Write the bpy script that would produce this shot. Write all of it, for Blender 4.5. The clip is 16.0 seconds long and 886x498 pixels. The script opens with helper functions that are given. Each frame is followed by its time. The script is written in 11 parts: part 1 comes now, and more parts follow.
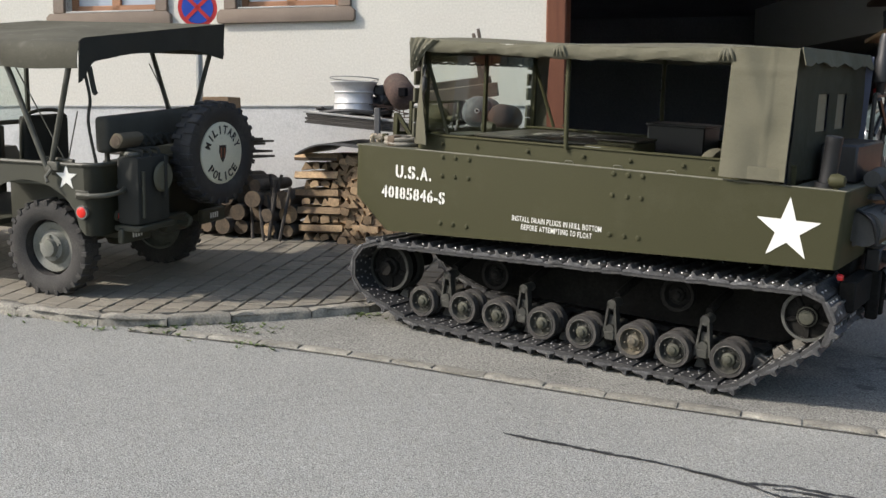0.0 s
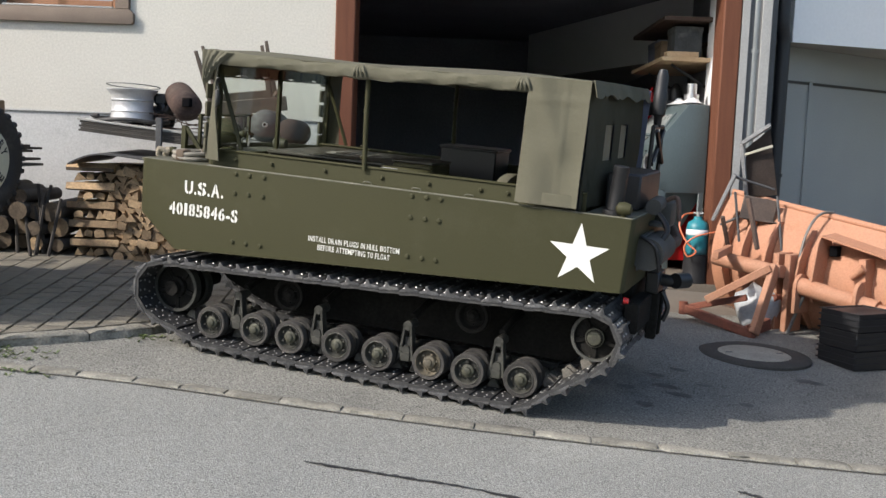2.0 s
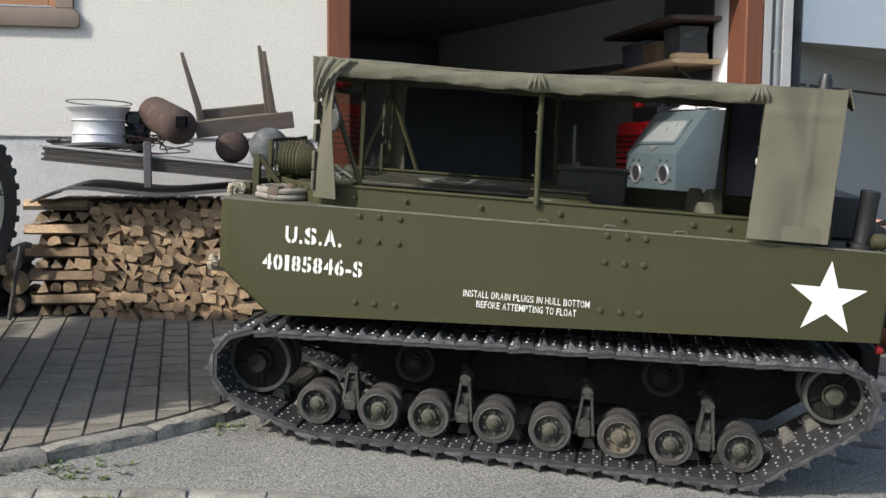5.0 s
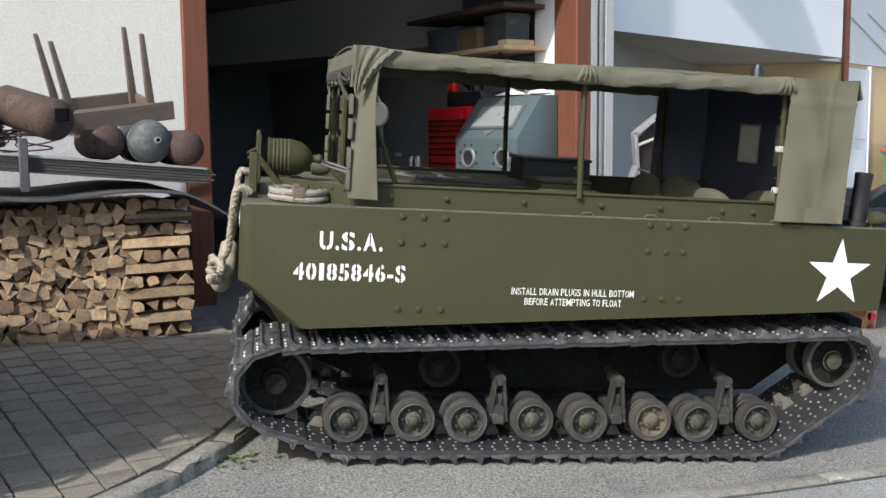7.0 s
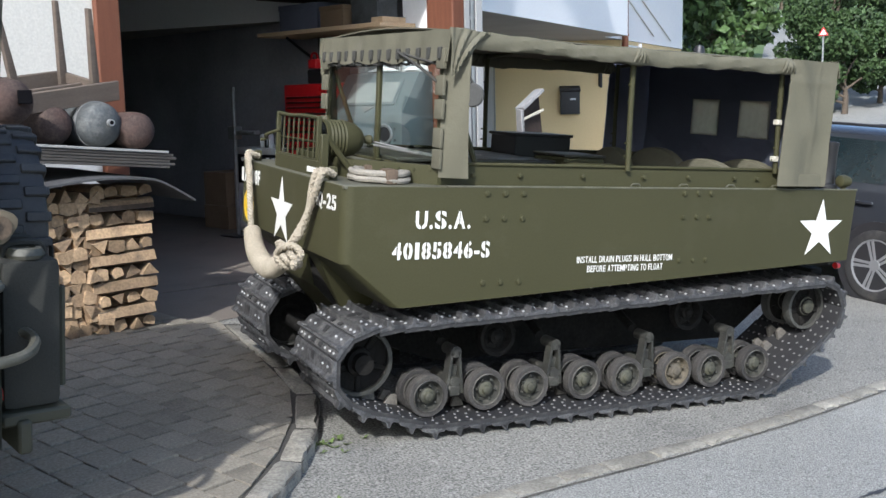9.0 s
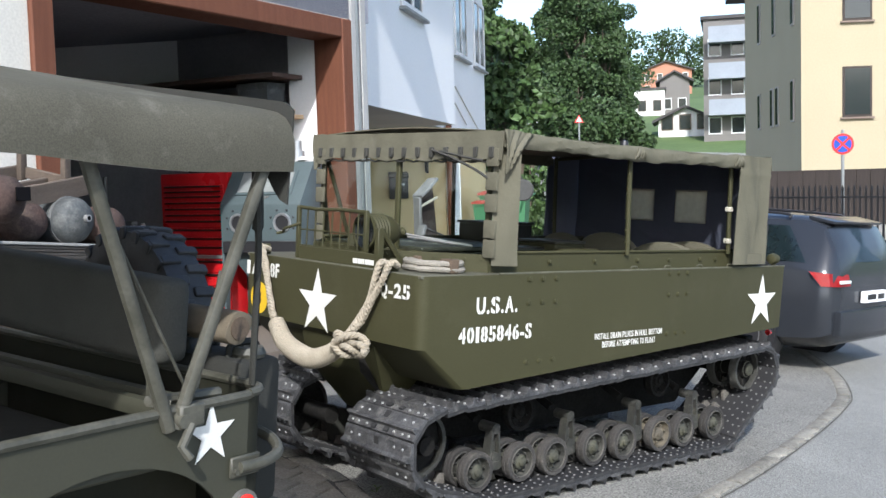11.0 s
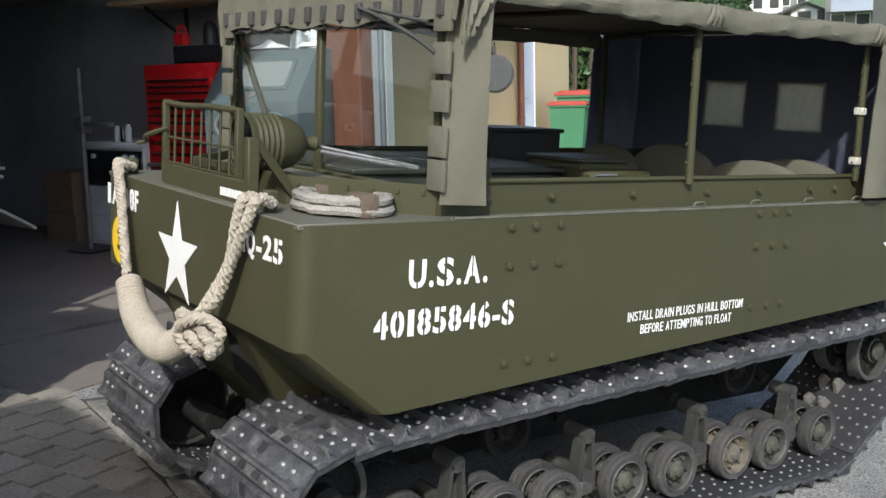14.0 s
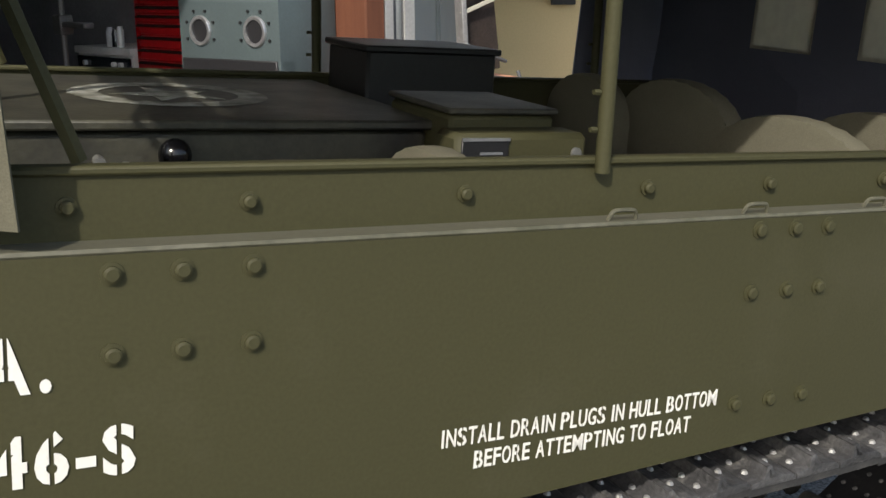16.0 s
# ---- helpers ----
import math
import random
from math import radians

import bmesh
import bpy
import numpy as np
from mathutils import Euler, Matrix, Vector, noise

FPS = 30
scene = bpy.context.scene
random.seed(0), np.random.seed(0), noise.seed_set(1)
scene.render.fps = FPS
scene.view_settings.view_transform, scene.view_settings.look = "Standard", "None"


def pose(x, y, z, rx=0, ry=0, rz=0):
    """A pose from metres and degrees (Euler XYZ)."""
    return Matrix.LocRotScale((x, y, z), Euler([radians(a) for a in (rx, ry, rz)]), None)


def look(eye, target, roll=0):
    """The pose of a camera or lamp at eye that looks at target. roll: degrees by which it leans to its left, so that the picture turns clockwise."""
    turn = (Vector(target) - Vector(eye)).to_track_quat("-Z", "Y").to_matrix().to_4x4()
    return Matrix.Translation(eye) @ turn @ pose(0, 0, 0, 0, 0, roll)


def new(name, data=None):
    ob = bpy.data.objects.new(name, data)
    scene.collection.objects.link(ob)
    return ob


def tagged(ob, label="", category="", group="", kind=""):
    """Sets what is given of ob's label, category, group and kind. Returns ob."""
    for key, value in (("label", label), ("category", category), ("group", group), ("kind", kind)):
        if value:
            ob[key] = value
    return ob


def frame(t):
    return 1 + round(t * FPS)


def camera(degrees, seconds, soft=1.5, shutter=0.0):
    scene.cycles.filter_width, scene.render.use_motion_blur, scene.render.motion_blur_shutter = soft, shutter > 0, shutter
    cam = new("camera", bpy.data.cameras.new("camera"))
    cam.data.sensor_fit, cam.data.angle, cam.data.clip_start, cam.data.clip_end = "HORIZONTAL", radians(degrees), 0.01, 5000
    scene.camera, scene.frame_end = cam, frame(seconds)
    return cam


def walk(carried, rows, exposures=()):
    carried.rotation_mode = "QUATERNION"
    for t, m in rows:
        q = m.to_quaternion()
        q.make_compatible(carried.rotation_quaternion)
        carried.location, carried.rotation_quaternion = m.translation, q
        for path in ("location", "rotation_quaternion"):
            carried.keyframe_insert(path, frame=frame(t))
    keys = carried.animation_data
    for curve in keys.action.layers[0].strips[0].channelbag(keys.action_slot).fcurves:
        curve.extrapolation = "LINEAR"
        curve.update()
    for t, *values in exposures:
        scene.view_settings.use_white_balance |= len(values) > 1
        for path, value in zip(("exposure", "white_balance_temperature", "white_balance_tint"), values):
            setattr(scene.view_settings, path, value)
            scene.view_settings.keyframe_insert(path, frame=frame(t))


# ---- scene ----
cam = camera(47.1, 16.0)
EXPOSURES = [(0.0, 0.87, 6750, 10), (4.2, 0.88, 6500, 10), (7.0, 0.97, 6300, 10), (9.0, 1.12, 6000, 10), (12.5, 1.06, 6050, 10), (14.5, 0.97, 6050, 10), (15.3, 0.88, 6420, 10), (16.0, 0.72, 6850, 10)]
PATH = [
    (0, (2.513, -5.046, 1.321), (1.411, -3.394, 1.088), 0.31),
    (0.5, (2.601, -5.027, 1.337), (1.757, -3.232, 1.079), 0.38),
    (1, (2.622, -5.017, 1.349), (1.775, -3.222, 1.103), 0.58),
    (1.5, (2.557, -5.015, 1.343), (1.737, -3.209, 1.086), 2.08),
    (2, (2.346, -5.048, 1.367), (1.641, -3.187, 1.165), 2.26),
    (2.5, (2.089, -4.996, 1.362), (1.290, -3.173, 1.162), 2.47),
    (3, (1.789, -4.895, 1.375), (1.062, -3.046, 1.149), -0.33),
    (3.5, (1.476, -4.829, 1.381), (0.986, -2.901, 1.174), 3.35),
    (4, (1.102, -4.737, 1.400), (0.664, -2.796, 1.199), 0.24),
    (4.2, (0.921, -4.681, 1.407), (0.489, -2.736, 1.239), 1.04),
    (6.3, (-0.818, -4.242, 1.475), (-0.656, -2.262, 1.245), 0.12),
    (6.5, (-1.018, -4.240, 1.471), (-0.725, -2.274, 1.254), 1.71),
    (7, (-1.427, -4.236, 1.503), (-1.070, -2.281, 1.277), -0.59),
    (7.5, (-1.951, -4.107, 1.516), (-1.420, -2.197, 1.256), 0.42),
    (8, (-2.265, -4.123, 1.513), (-1.564, -2.263, 1.293), 3.22),
    (8.5, (-2.661, -4.043, 1.554), (-1.915, -2.204, 1.307), -1.67),
    (9, (-2.997, -3.861, 1.559), (-2.100, -2.097, 1.272), -1.27),
    (9.2, (-3.140, -3.788, 1.579), (-2.155, -2.061, 1.364), 0.14),
    (11.3, (-4.320, -3.271, 1.654), (-2.987, -1.789, 1.497), -2.22),
    (11.5, (-4.292, -3.205, 1.633), (-2.974, -1.717, 1.411), -2.42),
    (12, (-4.010, -3.075, 1.615), (-2.760, -1.534, 1.366), -2.73),
    (12.5, (-3.717, -2.855, 1.586), (-2.409, -1.379, 1.254), -0.73),
    (13, (-3.402, -2.614, 1.604), (-2.128, -1.128, 1.195), -1.53),
    (13.2, (-3.269, -2.514, 1.593), (-2.014, -1.003, 1.217), -2.43),
    (13.5, (-2.998, -2.408, 1.566), (-1.845, -0.808, 1.234), -2.64),
    (14, (-2.614, -2.225, 1.566), (-1.474, -0.614, 1.241), -1.45),
    (14.5, (-2.193, -2.048, 1.562), (-1.071, -0.437, 1.178), -0.75),
    (15, (-1.759, -1.860, 1.535), (-0.799, -0.132, 1.235), -1.26),
    (15.5, (-1.382, -1.637, 1.506), (-0.435, 0.092, 1.165), -0.16),
    (16, (-1.011, -1.344, 1.507), (-0.146, 0.391, 1.013), -0.48),
]
walk(cam, [(t, look(eye, target, roll)) for t, eye, target, roll in PATH], EXPOSURES)

# ---- light: sun from the road side, high summer sky ----
SUN_FROM = Vector((-0.81, -0.89, 0.93)).normalized()
world = bpy.data.worlds.new("world")
scene.world = world
world.use_nodes = True
wn = world.node_tree.nodes
sky = wn.new("ShaderNodeTexSky")
sky.sky_type = "NISHITA"
sky.sun_disc = False
sky.sun_elevation = math.asin(SUN_FROM.z)
sky.sun_rotation = math.atan2(SUN_FROM.x, SUN_FROM.y)
sky.air_density, sky.dust_density, sky.ozone_density = 1.0, 1.9, 1.1
wn["Background"].inputs["Strength"].default_value = 0.147
world.node_tree.links.new(sky.outputs[0], wn["Background"].inputs["Color"])
sun = new("sun", bpy.data.lights.new("sun", "SUN"))
sun.data.energy, sun.data.angle, sun.data.color = 2.75, radians(1.2), (1.0, 0.962, 0.91)
sun.matrix_world = look(SUN_FROM * 40, (0, 0, 0))

# ---- materials ----
def surface(name, color, rough=0.6, metal=0.0, second=None, scale=3.0, mix=0.5, fine=60.0, grain=0.12, bump=0.15,
            bump_scale=None, stretch=(1, 1, 1), piece=0.0, spec=0.5, dirt=None, dirt_scale=1.2, dirt_amount=0.45, island=False):
    """A painted, cast or sawn surface: a broad patchy change of colour, a fine grain, relief, and dirt with its own shape."""
    m = bpy.data.materials.new(name)
    m.use_nodes = True
    nt = m.node_tree
    n, l = nt.nodes, nt.links
    b = n["Principled BSDF"]
    tc = n.new("ShaderNodeTexCoord")
    mp = n.new("ShaderNodeMapping")
    mp.inputs["Scale"].default_value = stretch
    l.new(tc.outputs["Object"], mp.inputs["Vector"])
    big, small = n.new("ShaderNodeTexNoise"), n.new("ShaderNodeTexNoise")
    big.inputs["Scale"].default_value, big.inputs["Detail"].default_value = scale, 5
    small.inputs["Scale"].default_value, small.inputs["Detail"].default_value = fine, 4
    vec = mp.outputs["Vector"]
    if piece or island:
        if island:
            info = n.new("ShaderNodeNewGeometry")
            rnd = info.outputs["Random Per Island"]
        else:
            info = n.new("ShaderNodeObjectInfo")
            rnd = info.outputs["Random"]
        off = n.new("ShaderNodeVectorMath")
        off.operation = "ADD"
        mul = n.new("ShaderNodeMath")
        mul.operation, mul.inputs[1].default_value = "MULTIPLY", 37.0
        l.new(rnd, mul.inputs[0])
        l.new(vec, off.inputs[0])
        l.new(mul.outputs[0], off.inputs[1])
        vec = off.outputs[0]
    l.new(vec, big.inputs["Vector"])
    l.new(vec, small.inputs["Vector"])
    second = second or tuple(c * 0.72 for c in color)
    ramp = n.new("ShaderNodeMapRange")
    ramp.inputs["From Min"].default_value, ramp.inputs["From Max"].default_value = 0.35, 0.68
    ramp.inputs["To Max"].default_value = mix
    l.new(big.outputs[0], ramp.inputs["Value"])
    m1 = n.new("ShaderNodeMix")
    m1.data_type = "RGBA"
    m1.inputs["A"].default_value, m1.inputs["B"].default_value = (*color, 1), (*second, 1)
    l.new(ramp.outputs[0], m1.inputs["Factor"])
    col = m1.outputs["Result"]
    if dirt:
        dn = n.new("ShaderNodeTexNoise")
        dn.inputs["Scale"].default_value, dn.inputs["Detail"].default_value, dn.inputs["Roughness"].default_value = dirt_scale, 9, 0.66
        l.new(vec, dn.inputs["Vector"])
        dr = n.new("ShaderNodeMapRange")
        dr.inputs["From Min"].default_value, dr.inputs["From Max"].default_value = 0.54, 0.68
        dr.inputs["To Max"].default_value = dirt_amount
        l.new(dn.outputs[0], dr.inputs["Value"])
        md = n.new("ShaderNodeMix")
        md.data_type = "RGBA"
        l.new(col, md.inputs["A"])
        md.inputs["B"].default_value = (*dirt, 1)
        l.new(dr.outputs[0], md.inputs["Factor"])
        col = md.outputs["Result"]
    val = n.new("ShaderNodeMapRange")
    val.inputs["From Min"].default_value, val.inputs["From Max"].default_value = 0.25, 0.75
    val.inputs["To Min"].default_value, val.inputs["To Max"].default_value = 1 - grain, 1 + grain
    l.new(small.outputs[0], val.inputs["Value"])
    hsv = n.new("ShaderNodeHueSaturation")
    l.new(col, hsv.inputs["Color"])
    if piece or island:
        pv = n.new("ShaderNodeMapRange")
        pv.inputs["To Min"].default_value, pv.inputs["To Max"].default_value = 1 - (piece or 0.2), 1 + (piece or 0.2)
        l.new(rnd, pv.inputs["Value"])
        pm = n.new("ShaderNodeMath")
        pm.operation = "MULTIPLY"
        l.new(pv.outputs[0], pm.inputs[0])
        l.new(val.outputs[0], pm.inputs[1])
        l.new(pm.outputs[0], hsv.inputs["Value"])
    else:
        l.new(val.outputs[0], hsv.inputs["Value"])
    l.new(hsv.outputs[0], b.inputs["Base Color"])
    rr = n.new("ShaderNodeMapRange")
    rr.inputs["To Min"].default_value, rr.inputs["To Max"].default_value = max(rough - 0.12, 0.03), min(rough + 0.12, 1)
    l.new(big.outputs[0], rr.inputs["Value"])
    l.new(rr.outputs[0], b.inputs["Roughness"])
    b.inputs["Metallic"].default_value = metal
    b.inputs["Specular IOR Level"].default_value = spec
    if bump:
        bp = n.new("ShaderNodeBump")
        bp.inputs["Strength"].default_value, bp.inputs["Distance"].default_value = bump, 0.006
        if bump_scale:
            bn = n.new("ShaderNodeTexNoise")
            bn.inputs["Scale"].default_value, bn.inputs["Detail"].default_value = bump_scale, 6
            l.new(vec, bn.inputs["Vector"])
            l.new(bn.outputs[0], bp.inputs["Height"])
        else:
            l.new(small.outputs[0], bp.inputs["Height"])
        l.new(bp.outputs[0], b.inputs["Normal"])
    return m


def glassy(name, color=(1, 1, 1), rough=0.03, alpha=0.2, metal=0.0):
    """A thin pane: clear for the most part, with a glossy skin."""
    m = bpy.data.materials.new(name)
    m.use_nodes = True
    nt = m.node_tree
    n, l = nt.nodes, nt.links
    out = n["Material Output"]
    n.remove(n["Principled BSDF"])
    tr, gl, mx, lw = n.new("ShaderNodeBsdfTransparent"), n.new("ShaderNodeBsdfGlossy"), n.new("ShaderNodeMixShader"), n.new("ShaderNodeLayerWeight")
    tr.inputs["Color"].default_value = (*color, 1)
    gl.inputs["Roughness"].default_value = rough
    pw, ad = n.new("ShaderNodeMath"), n.new("ShaderNodeMath")
    pw.operation, pw.inputs[1].default_value = "POWER", 5.0
    ad.operation, ad.inputs[1].default_value, ad.use_clamp = "ADD", alpha, True
    l.new(lw.outputs["Facing"], pw.inputs[0])
    l.new(pw.outputs[0], ad.inputs[0])
    l.new(ad.outputs[0], mx.inputs["Fac"])
    l.new(tr.outputs[0], mx.inputs[1])
    l.new(gl.outputs[0], mx.inputs[2])
    l.new(mx.outputs[0], out.inputs["Surface"])
    return m


M = {}
M["olive"] = surface("olive_paint", (0.045, 0.0435, 0.0205), 0.58, second=(0.0405, 0.0395, 0.0185), scale=1.6, fine=140, grain=0.09, bump=0.07, spec=0.2, dirt=(0.066, 0.062, 0.036), dirt_scale=2.6, dirt_amount=0.33)
M["olive_deck"] = surface("olive_deck_paint", (0.085, 0.083, 0.058), 0.62, second=(0.065, 0.064, 0.038), scale=3, fine=90, grain=0.1, bump=0.08, dirt=(0.13, 0.12, 0.09), dirt_scale=3, dirt_amount=0.5)
M["olive_dull"] = surface("olive_dull_paint", (0.05, 0.05, 0.026), 0.6, scale=5, fine=90, grain=0.12, bump=0.1, dirt=(0.09, 0.08, 0.06), dirt_scale=5, dirt_amount=0.5)
M["worn_edge"] = surface("worn_paint_edge", (0.095, 0.092, 0.064), 0.6, second=(0.06, 0.06, 0.035), scale=9, mix=0.95, fine=60, grain=0.25, bump=0.15)
M["white_paint"] = surface("white_stencil_paint", (0.66, 0.655, 0.61), 0.6, second=(0.58, 0.575, 0.53), scale=9, fine=150, grain=0.06, bump=0.04)
M["yellow_paint"] = surface("yellow_paint", (0.72, 0.47, 0.02), 0.5, fine=120, grain=0.06, bump=0.03)
M["black_paint"] = surface("black_paint", (0.012, 0.012, 0.013), 0.45, fine=90, grain=0.2, bump=0.08)
M["canvas"] = surface("olive_canvas", (0.112, 0.106, 0.076), 0.92, second=(0.092, 0.088, 0.062), scale=4, fine=420, grain=0.16, bump=0.9, bump_scale=17, spec=0.15, dirt=(0.15, 0.142, 0.112), dirt_scale=3.5, dirt_amount=0.5)
# navy tint imitates the shade on canvas seen from inside the roof
M["canvas_dark"] = surface("shade_navy_canvas", (0.13, 0.14, 0.185), 0.92, fine=420, grain=0.16, bump=0.3, bump_scale=22, spec=0.15)
M["rubber"] = surface("black_rubber", (0.018, 0.018, 0.019), 0.62, second=(0.035, 0.034, 0.032), scale=7, fine=90, grain=0.2, bump=0.2, dirt=(0.075, 0.07, 0.062), dirt_scale=6, dirt_amount=0.5)
M["tyre_dusty"] = surface("dusty_tyre_rubber", (0.040, 0.037, 0.033), 0.85, second=(0.026, 0.024, 0.022), scale=8, mix=0.8, fine=90, grain=0.3, bump=0.4, piece=0.25, dirt=(0.12, 0.11, 0.09), dirt_scale=9, dirt_amount=0.38)
M["track_steel"] = surface("track_steel", (0.074, 0.074, 0.075), 0.55, metal=0.15, second=(0.026, 0.026, 0.027), scale=16, mix=0.9, fine=110, grain=0.4, bump=0.9, bump_scale=55, piece=0.2, dirt=(0.17, 0.165, 0.15), dirt_scale=11, dirt_amount=0.6)
M["bright_steel"] = surface("worn_bright_steel", (0.36, 0.36, 0.35), 0.5, metal=0.5, fine=160, grain=0.2, bump=0.1)
M["grey_steel"] = surface("dull_grey_steel", (0.2, 0.2, 0.19), 0.5, metal=0.5, second=(0.12, 0.115, 0.1), scale=12, fine=100, grain=0.2, bump=0.15)
M["cast_guide"] = surface("dusty_cast_guide", (0.13, 0.12, 0.102), 0.75, second=(0.07, 0.062, 0.052), scale=14, fine=100, grain=0.25, bump=0.3)
M["rope_grey"] = surface("greyed_rope", (0.27, 0.25, 0.21), 0.95, second=(0.18, 0.168, 0.14), scale=12, mix=0.8, fine=200, grain=0.3, bump=0.7, bump_scale=160, spec=0.1)
M["rope"] = surface("natural_rope", (0.35, 0.31, 0.24), 0.95, second=(0.26, 0.225, 0.165), scale=10, fine=220, grain=0.25, bump=0.6, bump_scale=180, spec=0.1)
M["leather"] = surface("brown_leather", (0.1, 0.07, 0.045), 0.7, fine=120, grain=0.2, bump=0.2)
M["glass"] = glassy("window_glass", (0.86, 0.9, 0.88), 0.02, 0.05)
M["dark_glass"] = surface("dark_window_glass", (0.015, 0.02, 0.022), 0.05, fine=20, grain=0.05, bump=0.0, spec=0.8)
M["asphalt"] = surface("weathered_asphalt", (0.234, 0.233, 0.214), 0.9, second=(0.2, 0.199, 0.183), scale=0.7, mix=0.7, fine=125, grain=0.7, bump=0.9, bump_scale=130, spec=0.25, dirt=(0.28, 0.278, 0.252), dirt_scale=1.1, dirt_amount=0.5)
M["drive"] = surface("coarse_driveway_asphalt", (0.207, 0.202, 0.18), 0.92, second=(0.172, 0.168, 0.15), scale=1.3, mix=0.8, fine=95, grain=0.8, bump=1.0, bump_scale=90, spec=0.25, dirt=(0.1, 0.096, 0.09), dirt_scale=1.7, dirt_amount=0.45)
M["apron"] = surface("smooth_concrete", (0.16, 0.135, 0.108), 0.85, second=(0.12, 0.102, 0.083), scale=1.6, fine=90, grain=0.16, bump=0.2, dirt=(0.075, 0.066, 0.056), dirt_scale=1.5, dirt_amount=0.6)
M["paver"] = surface("concrete_paver", (0.205, 0.185, 0.148), 0.9, second=(0.155, 0.14, 0.113), scale=4, fine=90, grain=0.28, bump=0.5, bump_scale=60, piece=0.09, spec=0.2, dirt=(0.1, 0.09, 0.075), dirt_scale=2.4, dirt_amount=0.65)
M["kerb"] = surface("granite_kerb", (0.22, 0.205, 0.17), 0.9, second=(0.15, 0.14, 0.115), scale=9, mix=0.9, fine=70, grain=0.4, bump=1.0, bump_scale=24, piece=0.15, dirt=(0.11, 0.105, 0.09), dirt_scale=5, dirt_amount=0.6)
M["sand"] = surface("joint_sand", (0.05, 0.046, 0.039), 0.98, fine=160, grain=0.3, bump=0.4)
M["tar"] = surface("tar_seam", (0.03, 0.03, 0.03), 0.55, fine=80, grain=0.25, bump=0.3)
M["plaster"] = surface("white_rough_plaster", (0.55, 0.53, 0.475), 0.95, second=(0.5, 0.48, 0.43), scale=0.9, fine=55, grain=0.1, bump=1.0, bump_scale=17, spec=0.15)
M["plinth"] = surface("grey_white_plinth_plaster", (0.5, 0.5, 0.49), 0.95, second=(0.42, 0.42, 0.41), scale=1.8, fine=60, grain=0.12, bump=0.9, bump_scale=34, spec=0.15, dirt=(0.3, 0.3, 0.295), dirt_scale=1.6, dirt_amount=0.6)
M["stone"] = surface("brown_stone_surround", (0.2, 0.155, 0.12), 0.85, second=(0.155, 0.12, 0.095), scale=4, fine=100, grain=0.15, bump=0.25)
M["timber"] = surface("red_brown_stained_timber", (0.14, 0.055, 0.031), 0.7, second=(0.095, 0.038, 0.023), scale=2.5, fine=70, grain=0.2, bump=0.3, stretch=(9, 9, 0.8), spec=0.2)
M["old_wood"] = surface("weathered_grey_wood", (0.12, 0.092, 0.07), 0.85, second=(0.07, 0.056, 0.046), scale=3, fine=60, grain=0.25, bump=0.4, stretch=(1, 8, 8))
M["pale_wood"] = surface("pale_sawn_wood", (0.52, 0.38, 0.23), 0.85, second=(0.42, 0.28, 0.15), scale=6, fine=90, grain=0.2, bump=0.3, piece=0.2, stretch=(1, 1, 1))
M["log_end"] = surface("split_firewood", (0.41, 0.285, 0.165), 0.9, second=(0.25, 0.17, 0.1), scale=6, mix=0.95, fine=70, grain=0.3, bump=0.5, bump_scale=40, piece=0.42, dirt=(0.1, 0.08, 0.06), dirt_scale=4, dirt_amount=0.7)
M["bark"] = surface("firewood_bark", (0.12, 0.09, 0.065), 0.95, second=(0.075, 0.055, 0.04), scale=9, mix=0.9, fine=60, grain=0.3, bump=0.9, bump_scale=30, piece=0.25)
M["rust"] = surface("rusty_iron", (0.1, 0.062, 0.047), 0.85, metal=0.1, second=(0.062, 0.045, 0.038), scale=4, mix=0.9, fine=70, grain=0.25, bump=0.4, dirt=(0.15, 0.1, 0.075), dirt_scale=5, dirt_amount=0.6)
M["tank_grey"] = surface("grey_painted_tank", (0.078, 0.085, 0.086), 0.6, second=(0.052, 0.054, 0.052), scale=7, mix=0.9, fine=70, grain=0.2, bump=0.25, spec=0.25, dirt=(0.19, 0.19, 0.18), dirt_scale=6, dirt_amount=0.6)
M["tank_rust"] = surface("rust_brown_tank", (0.078, 0.05, 0.041), 0.85, second=(0.044, 0.036, 0.034), scale=7, mix=0.95, fine=70, grain=0.3, bump=0.4, spec=0.15, dirt=(0.12, 0.085, 0.066), dirt_scale=7, dirt_amount=0.6)
M["hole"] = surface("dark_opening", (0.006, 0.006, 0.007), 0.95, fine=40, grain=0.1, bump=0.0, spec=0.02)
M["aluminium"] = surface("brushed_aluminium", (0.55, 0.56, 0.57), 0.35, metal=0.8, fine=90, grain=0.1, bump=0.05)
M["sheet_grey"] = surface("grey_sheeting", (0.33, 0.325, 0.305), 0.7, second=(0.18, 0.18, 0.174), scale=5, fine=80, grain=0.2, bump=0.3, stretch=(1, 12, 12))
M["stack_board"] = surface("dark_weathered_board", (0.062, 0.056, 0.05), 0.85, second=(0.1, 0.094, 0.086), scale=5, mix=0.8, fine=80, grain=0.3, bump=0.4, stretch=(1, 12, 12), spec=0.15)
M["dark_sheet"] = surface("dark_corrugated_sheet", (0.05, 0.05, 0.051), 0.7, second=(0.1, 0.1, 0.1), scale=5, fine=80, grain=0.2, bump=0.2)
M["zinc"] = surface("zinc_pipe", (0.3, 0.31, 0.3), 0.5, metal=0.4, scale=3, fine=70, grain=0.1, bump=0.05)
M["copper"] = surface("brown_copper_pipe", (0.27, 0.105, 0.055), 0.45, metal=0.35, second=(0.2, 0.075, 0.045), scale=3, fine=70, grain=0.12, bump=0.05)
